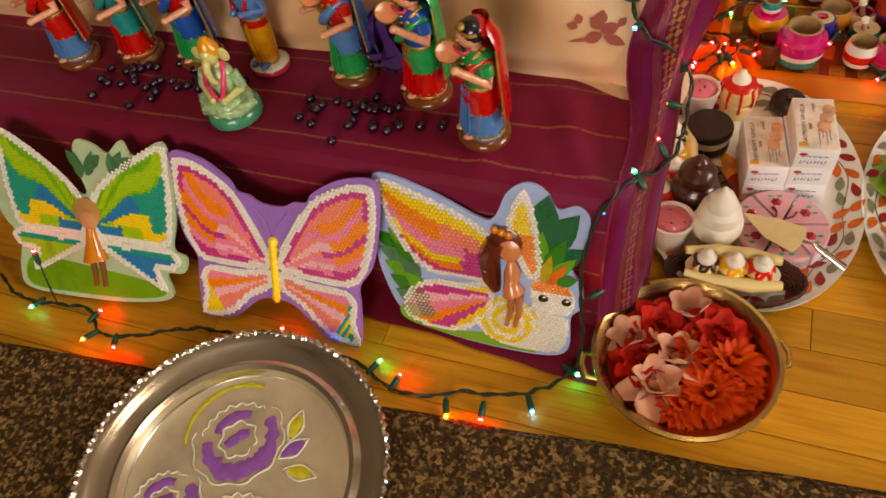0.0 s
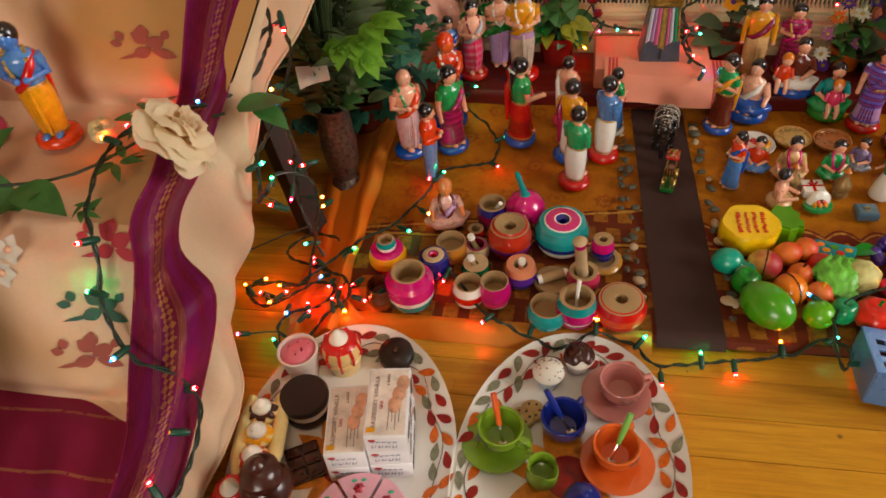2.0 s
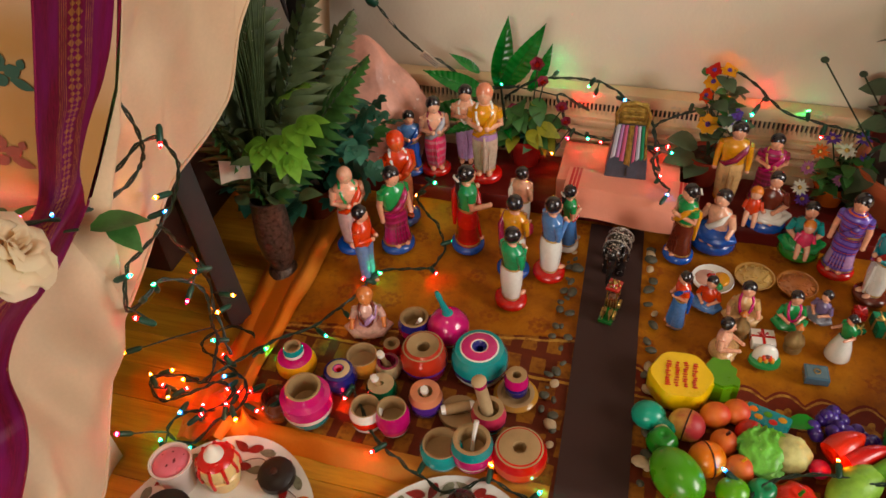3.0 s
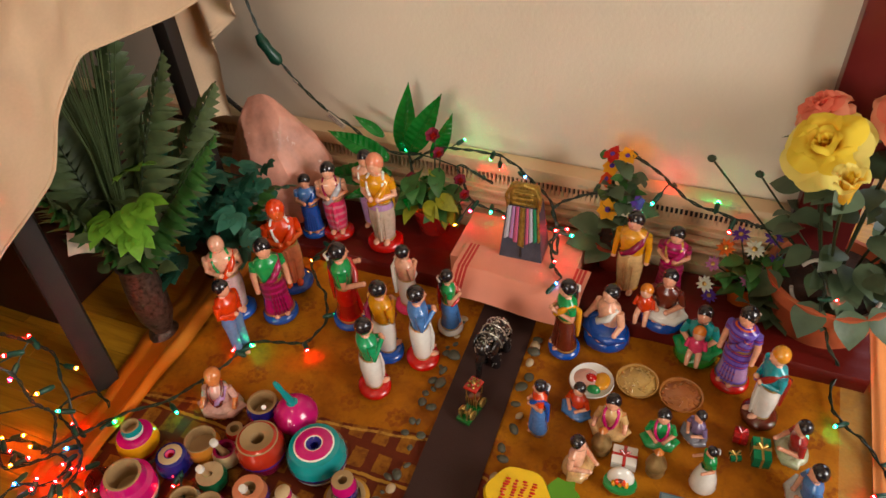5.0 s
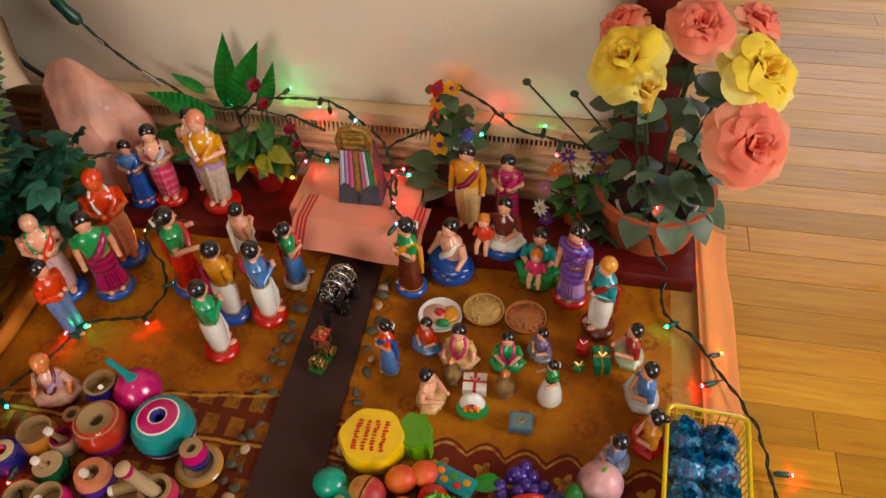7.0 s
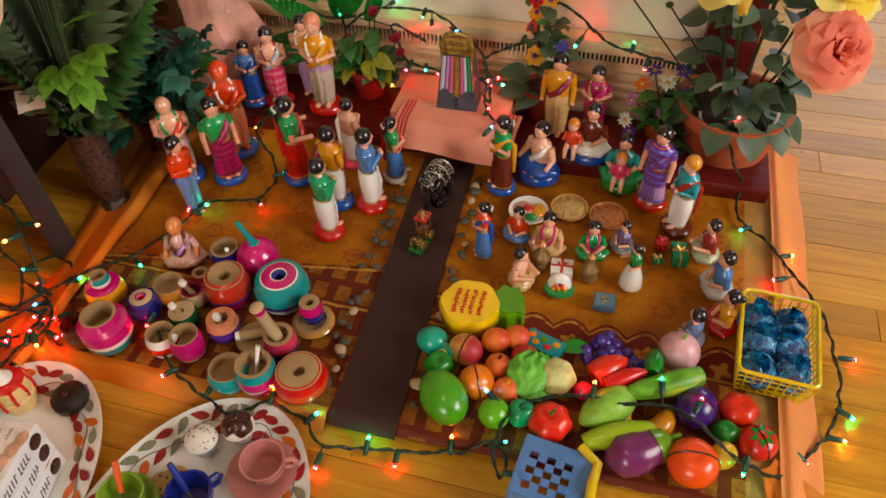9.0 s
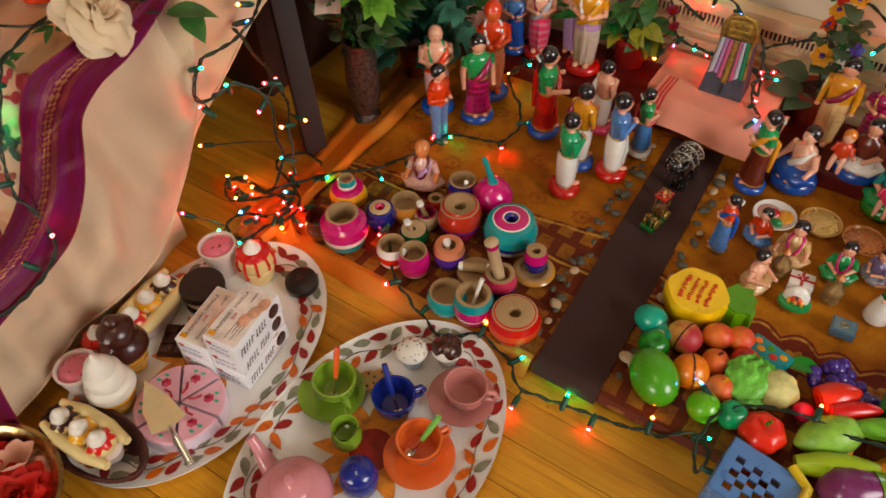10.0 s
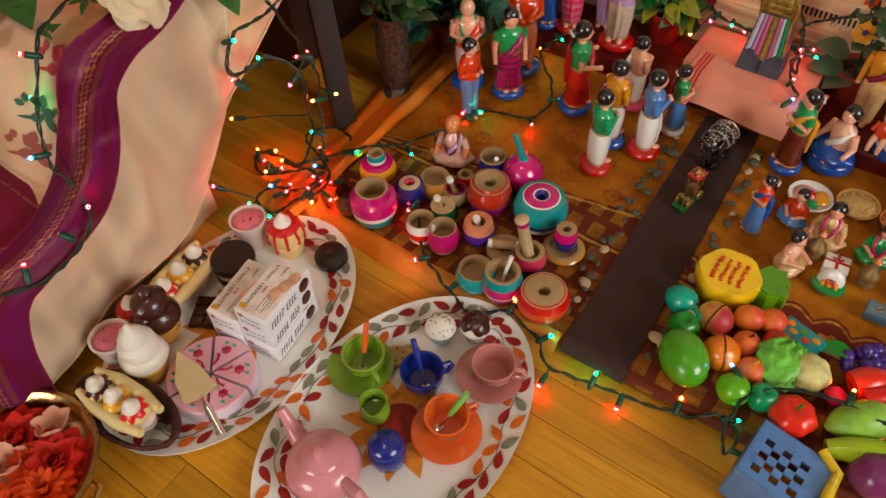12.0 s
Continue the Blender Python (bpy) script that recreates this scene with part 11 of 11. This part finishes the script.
# printed paper tag hanging at the stand's leg
g = Geo()
g.grid(lambda u, v: (0.046 * u, 0.006 * math.sin(u * 2.6), 0.030 * v + 0.006 * u * u + 0.003 * math.sin(u * 4 + v * 2)), 12, 8, surf("white_paper_tag", (0.68, 0.62, 0.54), rough=0.6, var=0.15, scale=60, bump=0.2))
one("paper_tag", g, "white curled paper tag hanging at the dark stand leg", "tag", pose(0.030, 1.252, 0.246, -38, -14, 6))
# dark block added to stand in for the deep shade under the stand
g = Geo()
g.box((-0.325, 1.42, 0.15), (0.35, 0.26, 0.30), surf("dark_brown_box", (0.035, 0.018, 0.012), rough=0.6, var=0.3), 0.006)
one("dark_box", g, "large dark block put in for the shade under the stand", "box", Matrix())

# ---- garland of silk roses along the second step ----
gar = thing("rose_garland", "garland of cream and peach silk roses with dark leaves", "garland", pose(0, 0, 0))
CREAMROSE = petal_mat("cream_rose_petal", (0.88, 0.62, 0.36), (0.94, 0.83, 0.60))
PEACHROSE = petal_mat("peach_rose_petal", (0.84, 0.15, 0.08), (0.92, 0.46, 0.28))
BLOSSOM = cloth("white_blossom_petal", (0.76, 0.68, 0.58), rough=0.6)
for p, s, mt, w in (((-0.185, 0.850, 0.392), 0.080, PEACHROSE, (0.1, -0.8, 0.6)), ((-0.265, 0.862, 0.400), 0.060, cloth("green_white_petal", (0.60, 0.58, 0.36), rough=0.6), (0, -0.6, 0.7)), ((0.031, 0.921, 0.408), 0.084, CREAMROSE, (0.62, 0.30, 0.60)), ((-0.052, 0.946, 0.402), 0.026, cloth("green_white_petal", (0.60, 0.58, 0.36), rough=0.6), (0.1, -0.5, 0.9)), ((-0.400, 0.855, 0.392), 0.074, FP, (0, -0.8, 0.5))):
    rose_head(gar, Matrix.Translation(p) @ Vector(w).normalized().to_track_quat("Z", "Y").to_matrix().to_4x4(), s, mt, mt, int(p[0] * 999) + 500)
for p in ((-0.122, 0.826, 0.376), (-0.096, 0.812, 0.366), (-0.108, 0.802, 0.344), (-0.126, 0.815, 0.350)):
    daisy(gar, p, (0, -0.85, 0.5), 0.015, BLOSSOM, FP, 5)
foliage(gar, leaf_proto(0.058, 0.034, LEAF, 0.25, 0.2), [((-0.225, 0.875, 0.402), (-0.5, -0.4, 0.3), 0, 1.1), ((-0.150, 0.868, 0.398), (0.7, -0.2, -0.2), 10, 1.0), ((-0.155, 0.880, 0.400), (0.4, 0.5, 0.5), 10, 1.0), ((-0.105, 0.866, 0.392), (0.9, -0.35, 0.1), 0, 1.15), ((-0.080, 0.868, 0.392), (-0.7, -0.5, 0.0), 0, 0.9), ((-0.235, 0.890, 0.410), (-0.8, 0.2, 0.6), 0, 1.1), ((0.075, 0.985, 0.402), (0.7, 0.5, 0.1), 0, 1.0), ((0.085, 1.000, 0.398), (0.9, -0.3, -0.2), 0, 0.8), ((-0.30, 0.86, 0.40), (0.8, -0.5, -0.1), 0, 1.0), ((-0.45, 0.86, 0.40), (-0.8, -0.5, -0.1), 0, 1.0)])
for k, (px, py, pz) in enumerate(((-0.012, 0.968, 0.404), (-0.022, 0.910, 0.392), (-0.030, 0.852, 0.382))):
    foliage(gar, leaf_proto(0.032, 0.012, LEAF, 0.2, 0.2), [((px + 0.006 * math.cos(j * 1.1), py + 0.006 * math.sin(j * 1.1), pz + 0.002 * (j % 3)), (math.cos(j * 1.1 + k), math.sin(j * 1.1 + k) - 0.2, 0.25 * (j % 2)), 15 * (j % 3 - 1), 1.0 - 0.2 * k) for j in range(7)])
g = Geo()
g.tube(spline([(-0.55, 0.858, 0.392), (-0.3, 0.860, 0.396), (-0.15, 0.866, 0.392), (-0.06, 0.890, 0.392), (0.0, 0.950, 0.398), (0.06, 0.985, 0.398)], 0.02), 0.0016, STEM, 5)
part("stem", g, gar)

# ---- a few more things around the steps ----
g = Geo()
VIOLET = cloth("violet_net", (0.10, 0.03, 0.20), rough=0.7)
for k in range(14):
    petal(g, Matrix.Rotation(0.45 * k, 4, "Z") @ Matrix.Rotation(radians(35 + 7 * (k % 4)), 4, "X"), 0.075, 0.05, VIOLET, ruffle=0.3)
bow = one("violet_bow", g, "violet gauze bow behind the dolls on the step", "bow", pose(-0.275, 0.742, 0.208))
copy_thing(bow, pose(-0.340, 0.779, 0.392, 20, 0, 40) @ Matrix.Diagonal((0.85, 0.85, 0.85, 1)))
# ---- strings of coloured mini lights ----
BULB = {"r": glow("red_bulb", (1.0, 0.014, 0.016), 380), "g": glow("green_bulb", (0.014, 1.0, 0.22), 270), "b": glow("blue_bulb", (0.03, 0.25, 1.0), 170), "o": glow("amber_bulb", (1.0, 0.18, 0.014), 380), "p": glow("pink_bulb", (1.0, 0.014, 0.07), 380), "t": glow("aqua_bulb", (0.01, 0.90, 0.42), 170)}
GLASS = {"r": glow("red_bulb_glass", (0.9, 0.004, 0.006), 7), "g": glow("green_bulb_glass", (0.004, 0.8, 0.16), 4), "b": glow("blue_bulb_glass", (0.02, 0.20, 0.9), 5), "o": glow("amber_bulb_glass", (0.95, 0.20, 0.004), 6), "p": glow("pink_bulb_glass", (0.9, 0.006, 0.06), 6), "t": glow("aqua_bulb_glass", (0.01, 0.7, 0.35), 4)}
SOCK = Geo()
SOCK.lathe([(0, 0), (0.0022, 0), (0.0038, 0.004), (0.0038, 0.017), (0.0030, 0.019), (0, 0.019)], SOCKET, 10)
LAMP = {}
for key, mt in BULB.items():
    gg = Geo()
    gg.lathe([(0.0019, 0.018), (0.0022, 0.0195), (0.0021, 0.0215), (0.0016, 0.0232), (0.0009, 0.0252), (0, 0.0262)], [GLASS[key], GLASS[key], mt, GLASS[key], GLASS[key]], 8)
    LAMP[key] = gg
FIRST = {}


def string(label, pts, bulbs, step=0.006, gauge=0.0013):
    """Twisted green pair through pts; bulbs: (place, colour) on short leads."""
    t = thing("string_lights", label, "string lights", Matrix(), "strings of coloured mini lights")
    line = spline(pts, step)
    line = [p + Vector((0.004 * nz(p.x * 60, p.y * 60, 1), 0.004 * nz(p.x * 60, p.y * 60, 5), 0.0015 * (1 + nz(p.x * 40, p.y * 40, p.z * 40)))) for p in line]
    for ph in (0.0, math.pi):
        g, path = Geo(), []
        for i, p in enumerate(line):
            d = (line[min(i + 1, len(line) - 1)] - line[max(i - 1, 0)]).normalized()
            s = d.cross(Vector((0.1, 0.2, 1))).normalized()
            u = s.cross(d)
            a = i * step / 0.006 * 0.85 + ph
            path.append(p + (s * math.cos(a) + u * math.sin(a)) * gauge * 1.1)
        g.tube(path, gauge, CABLE, 6)
        part("cable", g, t)
    for p, c in bulbs:
        p = Vector(p)
        near = min(line, key=lambda w: (w - p).length)
        d = p - near
        if d.length < 0.012:
            d = Vector((math.cos(p.x * 300), math.sin(p.y * 300), 0.25)) * 0.02
        d.normalize()
        start = p - d * 0.030
        m = Matrix.Translation(start) @ d.to_track_quat("Z", "Y").to_matrix().to_4x4()
        if c not in FIRST:
            so = part("socket", SOCK, t, m=m) if "s" not in FIRST else again(FIRST["s"], t, m)
            FIRST.setdefault("s", so)
            FIRST[c] = part("bulb", LAMP[c], so)
        else:
            so = again(FIRST["s"], t, m)
            again(FIRST[c], so, Matrix())
        if (start - near).length > 0.008:
            g = Geo()
            g.tube([near, (near + start) / 2 + Vector((0, 0, 0.002)), start], gauge * 0.9, CABLE, 5)
            part("lead", g, t)
    return t


# among the dolls, from the tangle
string("green cable with coloured mini lights winding between the dolls", [(0.030, 1.075, 0.030), (0.050, 1.102, 0.030), (0.100, 1.167, 0.032), (0.143, 1.204, 0.030), (0.169, 1.251, 0.030), (0.192, 1.300, 0.030), (0.205, 1.349, 0.028), (0.286, 1.377, 0.028), (0.280, 1.451, 0.028), (0.240, 1.490, 0.040), (0.215, 1.522, 0.045), (0.235, 1.570, 0.060)],
       [((0.036, 1.131, 0.035), "r"), ((0.104, 1.157, 0.036), "g"), ((0.182, 1.190, 0.036), "t"), ((0.205, 1.229, 0.036), "o"), ((0.178, 1.320, 0.034), "r"), ((0.212, 1.345, 0.034), "g"), ((0.301, 1.352, 0.034), "r"), ((0.308, 1.443, 0.034), "t"), ((0.205, 1.528, 0.040), "o"), ((0.245, 1.552, 0.055), "g")])
# along the front and up the far side
string("green cable with coloured mini lights along the front of the display", [(0.180, 1.100, 0.035), (0.217, 1.136, 0.036), (0.255, 1.102, 0.046), (0.298, 1.052, 0.034), (0.334, 1.030, 0.030), (0.373, 1.018, 0.020), (0.405, 1.004, 0.018), (0.430, 1.016, 0.018), (0.456, 1.030, 0.026), (0.507, 1.020, 0.016), (0.534, 0.998, 0.008), (0.593, 1.006, 0.008), (0.646, 1.014, 0.010), (0.705, 1.026, 0.014), (0.742, 1.040, 0.030), (0.765, 1.020, 0.040), (0.760, 1.002, 0.020), (0.748, 1.030, 0.045), (0.761, 1.076, 0.052), (0.799, 1.101, 0.058), (0.838, 1.112, 0.062), (0.880, 1.107, 0.066), (0.913, 1.116, 0.066), (0.940, 1.118, 0.066), (0.973, 1.100, 0.074), (1.030, 1.072, 0.052), (1.085, 1.090, 0.020), (1.142, 1.170, 0.008), (1.158, 1.226, 0.008), (1.156, 1.288, 0.010), (1.142, 1.340, 0.018)],
       [((0.299, 1.022, 0.034), "r"), ((0.377, 1.046, 0.034), "t"), ((0.457, 1.052, 0.040), "o"), ((0.525, 1.034, 0.030), "t"), ((0.591, 1.026, 0.018), "g"), ((0.634, 0.985, 0.006), "r"), ((0.540, 0.958, 0.010), "r"), ((0.692, 1.050, 0.022), "o"), ((0.719, 1.096, 0.062), "b"), ((0.765, 1.050, 0.030), "t"), ((0.792, 1.012, 0.026), "r"), ((0.852, 1.140, 0.066), "o"), ((0.928, 1.156, 0.080), "t"), ((0.978, 1.138, 0.080), "r"), ((1.030, 1.058, 0.040), "g"), ((1.118, 1.112, 0.008), "r"), ((1.166, 1.158, 0.008), "o"), ((1.178, 1.190, 0.008), "t"), ((1.190, 1.287, 0.008), "r"), ((0.238, 1.092, 0.030), "r"), ((0.146, 1.046, 0.040), "r"), ((0.176, 1.056, 0.030), "g")])
string("green cable with coloured mini lights climbing past the rose pot", [(1.142, 1.340, 0.018), (1.120, 1.380, 0.026), (1.095, 1.417, 0.028), (1.070, 1.462, 0.027), (1.034, 1.492, 0.027), (1.025, 1.532, 0.027), (1.030, 1.566, 0.040), (1.010, 1.572, 0.075), (0.985, 1.580, 0.130), (0.975, 1.585, 0.180), (0.950, 1.660, 0.160), (0.929, 1.690, 0.155), (0.886, 1.690, 0.166), (0.835, 1.690, 0.176), (0.784, 1.690, 0.191), (0.733, 1.690, 0.232), (0.700, 1.680, 0.255)],
       [((1.068, 1.378, 0.034), "r"), ((1.112, 1.450, 0.022), "o"), ((1.025, 1.470, 0.032), "t"), ((1.052, 1.560, 0.042), "r"), ((0.922, 1.712, 0.169), "t"), ((0.912, 1.655, 0.115), "o"), ((0.758, 1.735, 0.182), "r"), ((0.688, 1.733, 0.229), "o"), ((0.850, 1.672, 0.150), "r"), ((0.735, 1.655, 0.190), "t"), ((0.829, 1.716, 0.184), "g"), ((1.005, 1.585, 0.155), "r")])
string("green cable with coloured mini lights looped over the pedestal", [(0.330, 1.700, 0.150), (0.387, 1.688, 0.199), (0.450, 1.685, 0.213), (0.499, 1.690, 0.205), (0.541, 1.680, 0.186), (0.590, 1.655, 0.160), (0.600, 1.640, 0.115), (0.605, 1.605, 0.098), (0.620, 1.580, 0.096), (0.632, 1.566, 0.096)],
       [((0.421, 1.733, 0.200), "g"), ((0.486, 1.712, 0.163), "r"), ((0.546, 1.672, 0.188), "b"), ((0.632, 1.556, 0.102), "b"), ((0.618, 1.592, 0.112), "r"), ((0.475, 1.695, 0.190), "g")])
string("green cable with coloured mini lights bunched behind the figurine", [(0.673, 1.690, 0.180), (0.617, 1.690, 0.152), (0.592, 1.655, 0.150), (0.606, 1.640, 0.120), (0.598, 1.622, 0.108), (0.612, 1.612, 0.100), (0.590, 1.660, 0.105), (0.500, 1.672, 0.108), (0.452, 1.670, 0.120), (0.440, 1.668, 0.150), (0.430, 1.675, 0.185), (0.480, 1.690, 0.150)],
       [((0.636, 1.640, 0.118), "t"), ((0.628, 1.640, 0.132), "r"), ((0.610, 1.632, 0.128), "r"), ((0.600, 1.650, 0.105), "r"), ((0.508, 1.650, 0.112), "r"), ((0.488, 1.655, 0.112), "t"), ((0.425, 1.640, 0.080), "o"), ((0.352, 1.640, 0.105), "o"), ((0.652, 1.725, 0.171), "r"), ((0.458, 1.708, 0.149), "r"), ((0.450, 1.650, 0.108), "p"), ((0.318, 1.700, 0.180), "t")])
# on the floor before the butterflies
string("green cable with coloured mini lights along the floor before the steps", [(-0.860, 0.470, 0.008), (-0.760, 0.420, 0.008), (-0.650, 0.425, 0.008), (-0.608, 0.398, 0.012), (-0.560, 0.400, 0.014), (-0.480, 0.436, 0.008), (-0.400, 0.440, 0.008), (-0.320, 0.448, 0.008), (-0.255, 0.444, 0.008), (-0.229, 0.433, 0.008), (-0.195, 0.420, 0.008), (-0.154, 0.423, 0.008), (-0.113, 0.440, 0.008), (-0.067, 0.448, 0.008), (-0.033, 0.466, 0.008), (-0.008, 0.490, 0.010), (0.008, 0.525, 0.014)],
       [((-0.731, 0.400, 0.014), "t"), ((-0.619, 0.432, 0.016), "r"), ((-0.624, 0.374, 0.016), "o"), ((-0.565, 0.372, 0.018), "r"), ((-0.700, 0.452, 0.100), "r"), ((-0.222, 0.456, 0.016), "g"), ((-0.194, 0.446, 0.014), "r"), ((-0.126, 0.398, 0.006), "o"), ((-0.089, 0.404, 0.006), "r"), ((-0.032, 0.428, 0.008), "b"), ((0.010, 0.486, 0.016), "g"), ((-0.360, 0.462, 0.030), "r"), ((-0.300, 0.455, 0.020), "b")])
# down the sloping drape and over the side
string("green cable with coloured mini lights hanging down the cloth", [(0.045, 0.985, 0.408), (0.000, 0.960, 0.408), (-0.028, 0.925, 0.404), (-0.030, 0.872, 0.396), (-0.016, 0.828, 0.384), (-0.010, 0.808, 0.352), (-0.014, 0.794, 0.322), (-0.002, 0.778, 0.292), (0.014, 0.766, 0.270), (0.044, 0.768, 0.252), (0.066, 0.758, 0.226), (0.068, 0.728, 0.204), (0.066, 0.690, 0.194), (0.054, 0.650, 0.196), (0.034, 0.618, 0.212), (0.012, 0.588, 0.206), (-0.004, 0.556, 0.170), (-0.006, 0.530, 0.110), (0.002, 0.515, 0.050), (0.000, 0.498, 0.012)],
       [((-0.020, 0.802, 0.388), "r"), ((-0.034, 0.800, 0.329), "g"), ((0.000, 0.748, 0.290), "b"), ((0.072, 0.760, 0.246), "r"), ((0.036, 0.722, 0.222), "o"), ((0.040, 0.680, 0.218), "r"), ((0.024, 0.626, 0.222), "g"), ((0.006, 0.580, 0.190), "b"), ((0.024, 0.560, 0.100), "o"), ((-0.050, 0.930, 0.408), "o"), ((-0.030, 0.948, 0.412), "r"), ((-0.010, 0.990, 0.400), "p"), ((0.040, 0.980, 0.412), "b")])
string("green cable with coloured mini lights trailing down the cream drape", [(0.085, 1.040, 0.700), (0.076, 1.052, 0.600), (0.080, 1.060, 0.530), (0.094, 1.066, 0.480), (0.092, 1.070, 0.440), (0.076, 1.074, 0.410), (0.068, 1.040, 0.400), (0.050, 1.000, 0.404), (0.066, 1.044, 0.420), (0.086, 1.076, 0.440), (0.096, 1.100, 0.428), (0.086, 1.118, 0.380), (0.066, 1.112, 0.330), (0.058, 1.074, 0.310), (0.062, 1.020, 0.316), (0.068, 0.994, 0.300), (0.060, 0.994, 0.270), (0.050, 1.020, 0.250), (0.060, 1.060, 0.255), (0.090, 1.080, 0.225), (0.086, 1.082, 0.170), (0.070, 1.100, 0.120), (0.056, 1.104, 0.075), (0.040, 1.080, 0.030), (-0.01, 1.090, 0.014), (-0.05, 1.075, 0.014), (-0.02, 1.045, 0.014), (0.02, 1.06, 0.02), (0.055, 1.083, 0.03), (0.09, 1.07, 0.035), (0.075, 1.04, 0.03), (0.03, 1.03, 0.02), (0.02, 1.00, 0.014), (0.06, 0.992, 0.014), (0.085, 1.02, 0.03), (0.115, 1.05, 0.045), (0.100, 1.085, 0.040), (0.045, 1.12, 0.02), (-0.01, 1.15, 0.016), (0.02, 1.19, 0.02), (0.07, 1.17, 0.03)],
       [((0.066, 1.040, 0.556), "g"), ((0.102, 1.062, 0.510), "b"), ((0.100, 1.084, 0.426), "r"), ((0.062, 1.084, 0.358), "o"), ((0.062, 1.112, 0.322), "b"), ((0.073, 1.085, 0.246), "r"), ((0.090, 1.082, 0.179), "o"), ((0.070, 0.984, 0.277), "r"), ((0.058, 1.044, 0.269), "g"), ((-0.026, 1.025, 0.136), "o"), ((-0.016, 0.953, 0.067), "p"), ((0.078, 1.010, 0.318), "t"), ((0.040, 1.030, 0.240), "p"), ((-0.06, 1.085, 0.020), "o"), ((-0.035, 1.068, 0.020), "r"), ((-0.020, 1.098, 0.020), "o"), ((-0.010, 1.080, 0.020), "o"), ((0.057, 1.088, 0.036), "b"), ((0.100, 1.076, 0.042), "r"), ((0.053, 1.050, 0.034), "r"), ((-0.003, 1.043, 0.020), "o"), ((0.013, 0.992, 0.018), "t"), ((0.055, 0.984, 0.018), "t"), ((0.078, 1.062, 0.040), "r"), ((0.148, 1.040, 0.046), "r"), ((0.119, 1.022, 0.036), "o"), ((0.090, 1.052, 0.044), "r"), ((0.032, 1.132, 0.024), "r"), ((0.026, 1.020, 0.026), "b"), ((0.066, 1.034, 0.034), "r"), ((0.112, 1.064, 0.046), "r"), ((0.020, 1.072, 0.026), "r")])
string("green cable with mini lights strung from the drape to the display", [(0.085, 1.060, 0.345), (0.070, 1.100, 0.270), (0.045, 1.140, 0.200), (0.030, 1.165, 0.140), (0.035, 1.150, 0.090), (0.060, 1.120, 0.045)],
       [((0.030, 1.150, 0.205), "r"), ((0.070, 1.165, 0.125), "o"), ((0.050, 1.085, 0.180), "p"), ((0.030, 1.120, 0.070), "t")])
# lead with its connector and paper tags on the wall
lead = thing("extension_lead", "dark green extension lead with connector and paper tags", "cable", Matrix())
line = spline([(0.030, 1.735, 0.520), (0.042, 1.730, 0.440), (0.066, 1.722, 0.352), (0.094, 1.715, 0.312), (0.135, 1.712, 0.262), (0.185, 1.706, 0.224), (0.217, 1.702, 0.212), (0.257, 1.700, 0.186), (0.309, 1.690, 0.178), (0.360, 1.685, 0.190)], 0.006)
for ph in (0, math.pi):
    g = Geo()
    g.tube([p + Vector((0.0014 * math.cos(i * 0.8 + ph), -0.002 + 0.001 * math.sin(i * 0.8 + ph), 0.0014 * math.sin(i * 0.8 + ph))) for i, p in enumerate(line)], 0.0014, CABLE, 6)
    part("cable", g, lead)
g = Geo()
g.tube([(0.068, 1.712, 0.350), (0.075, 1.710, 0.338), (0.083, 1.709, 0.326), (0.094, 1.710, 0.310), (0.100, 1.711, 0.302)], [0.006, 0.010, 0.0085, 0.011, 0.006], SOCKET, 12)
part("connector", g, lead, "dark green moulded connector")
TAG = surf("white_paper_tag", (0.68, 0.62, 0.54), rough=0.6, var=0.15, scale=60, bump=0.2)
for p, a, s in (((0.196, 1.700, 0.214), -38, (0.038, 0.001, 0.020)), ((0.125, 1.706, 0.275), -42, (0.012, 0.001, 0.007))):
    g = Geo()
    g.box((0, 0, 0), s, TAG, 0.0002)
    tg = part("paper_tag", g, lead, m=pose(*p, 20, -a, 0))
    g = Geo()
    for k in range(3):
        g.box((0, -0.0008, s[2] * (0.25 - 0.25 * k)), (s[0] * 0.8, 0.0004, s[2] * 0.07), GREY, 0)
    part("print_bars", g, tg)
g = Geo()
g.tube(spline([(-0.10, 1.735, 0.42), (-0.085, 1.722, 0.290), (-0.060, 1.722, 0.222), (0.0, 1.718, 0.175), (0.05, 1.715, 0.160)], 0.01), 0.0042, BLACKMETAL, 8)
one("power_cord", g, "thick black power cord against the wall", "cable", Matrix())
string("green cable with an amber mini light at the cloth edge", [(0.045, 1.560, 0.560), (0.050, 1.570, 0.500), (0.035, 1.600, 0.470), (0.040, 1.680, 0.490), (0.036, 1.732, 0.500)], [((0.046, 1.585, 0.462), "o")])
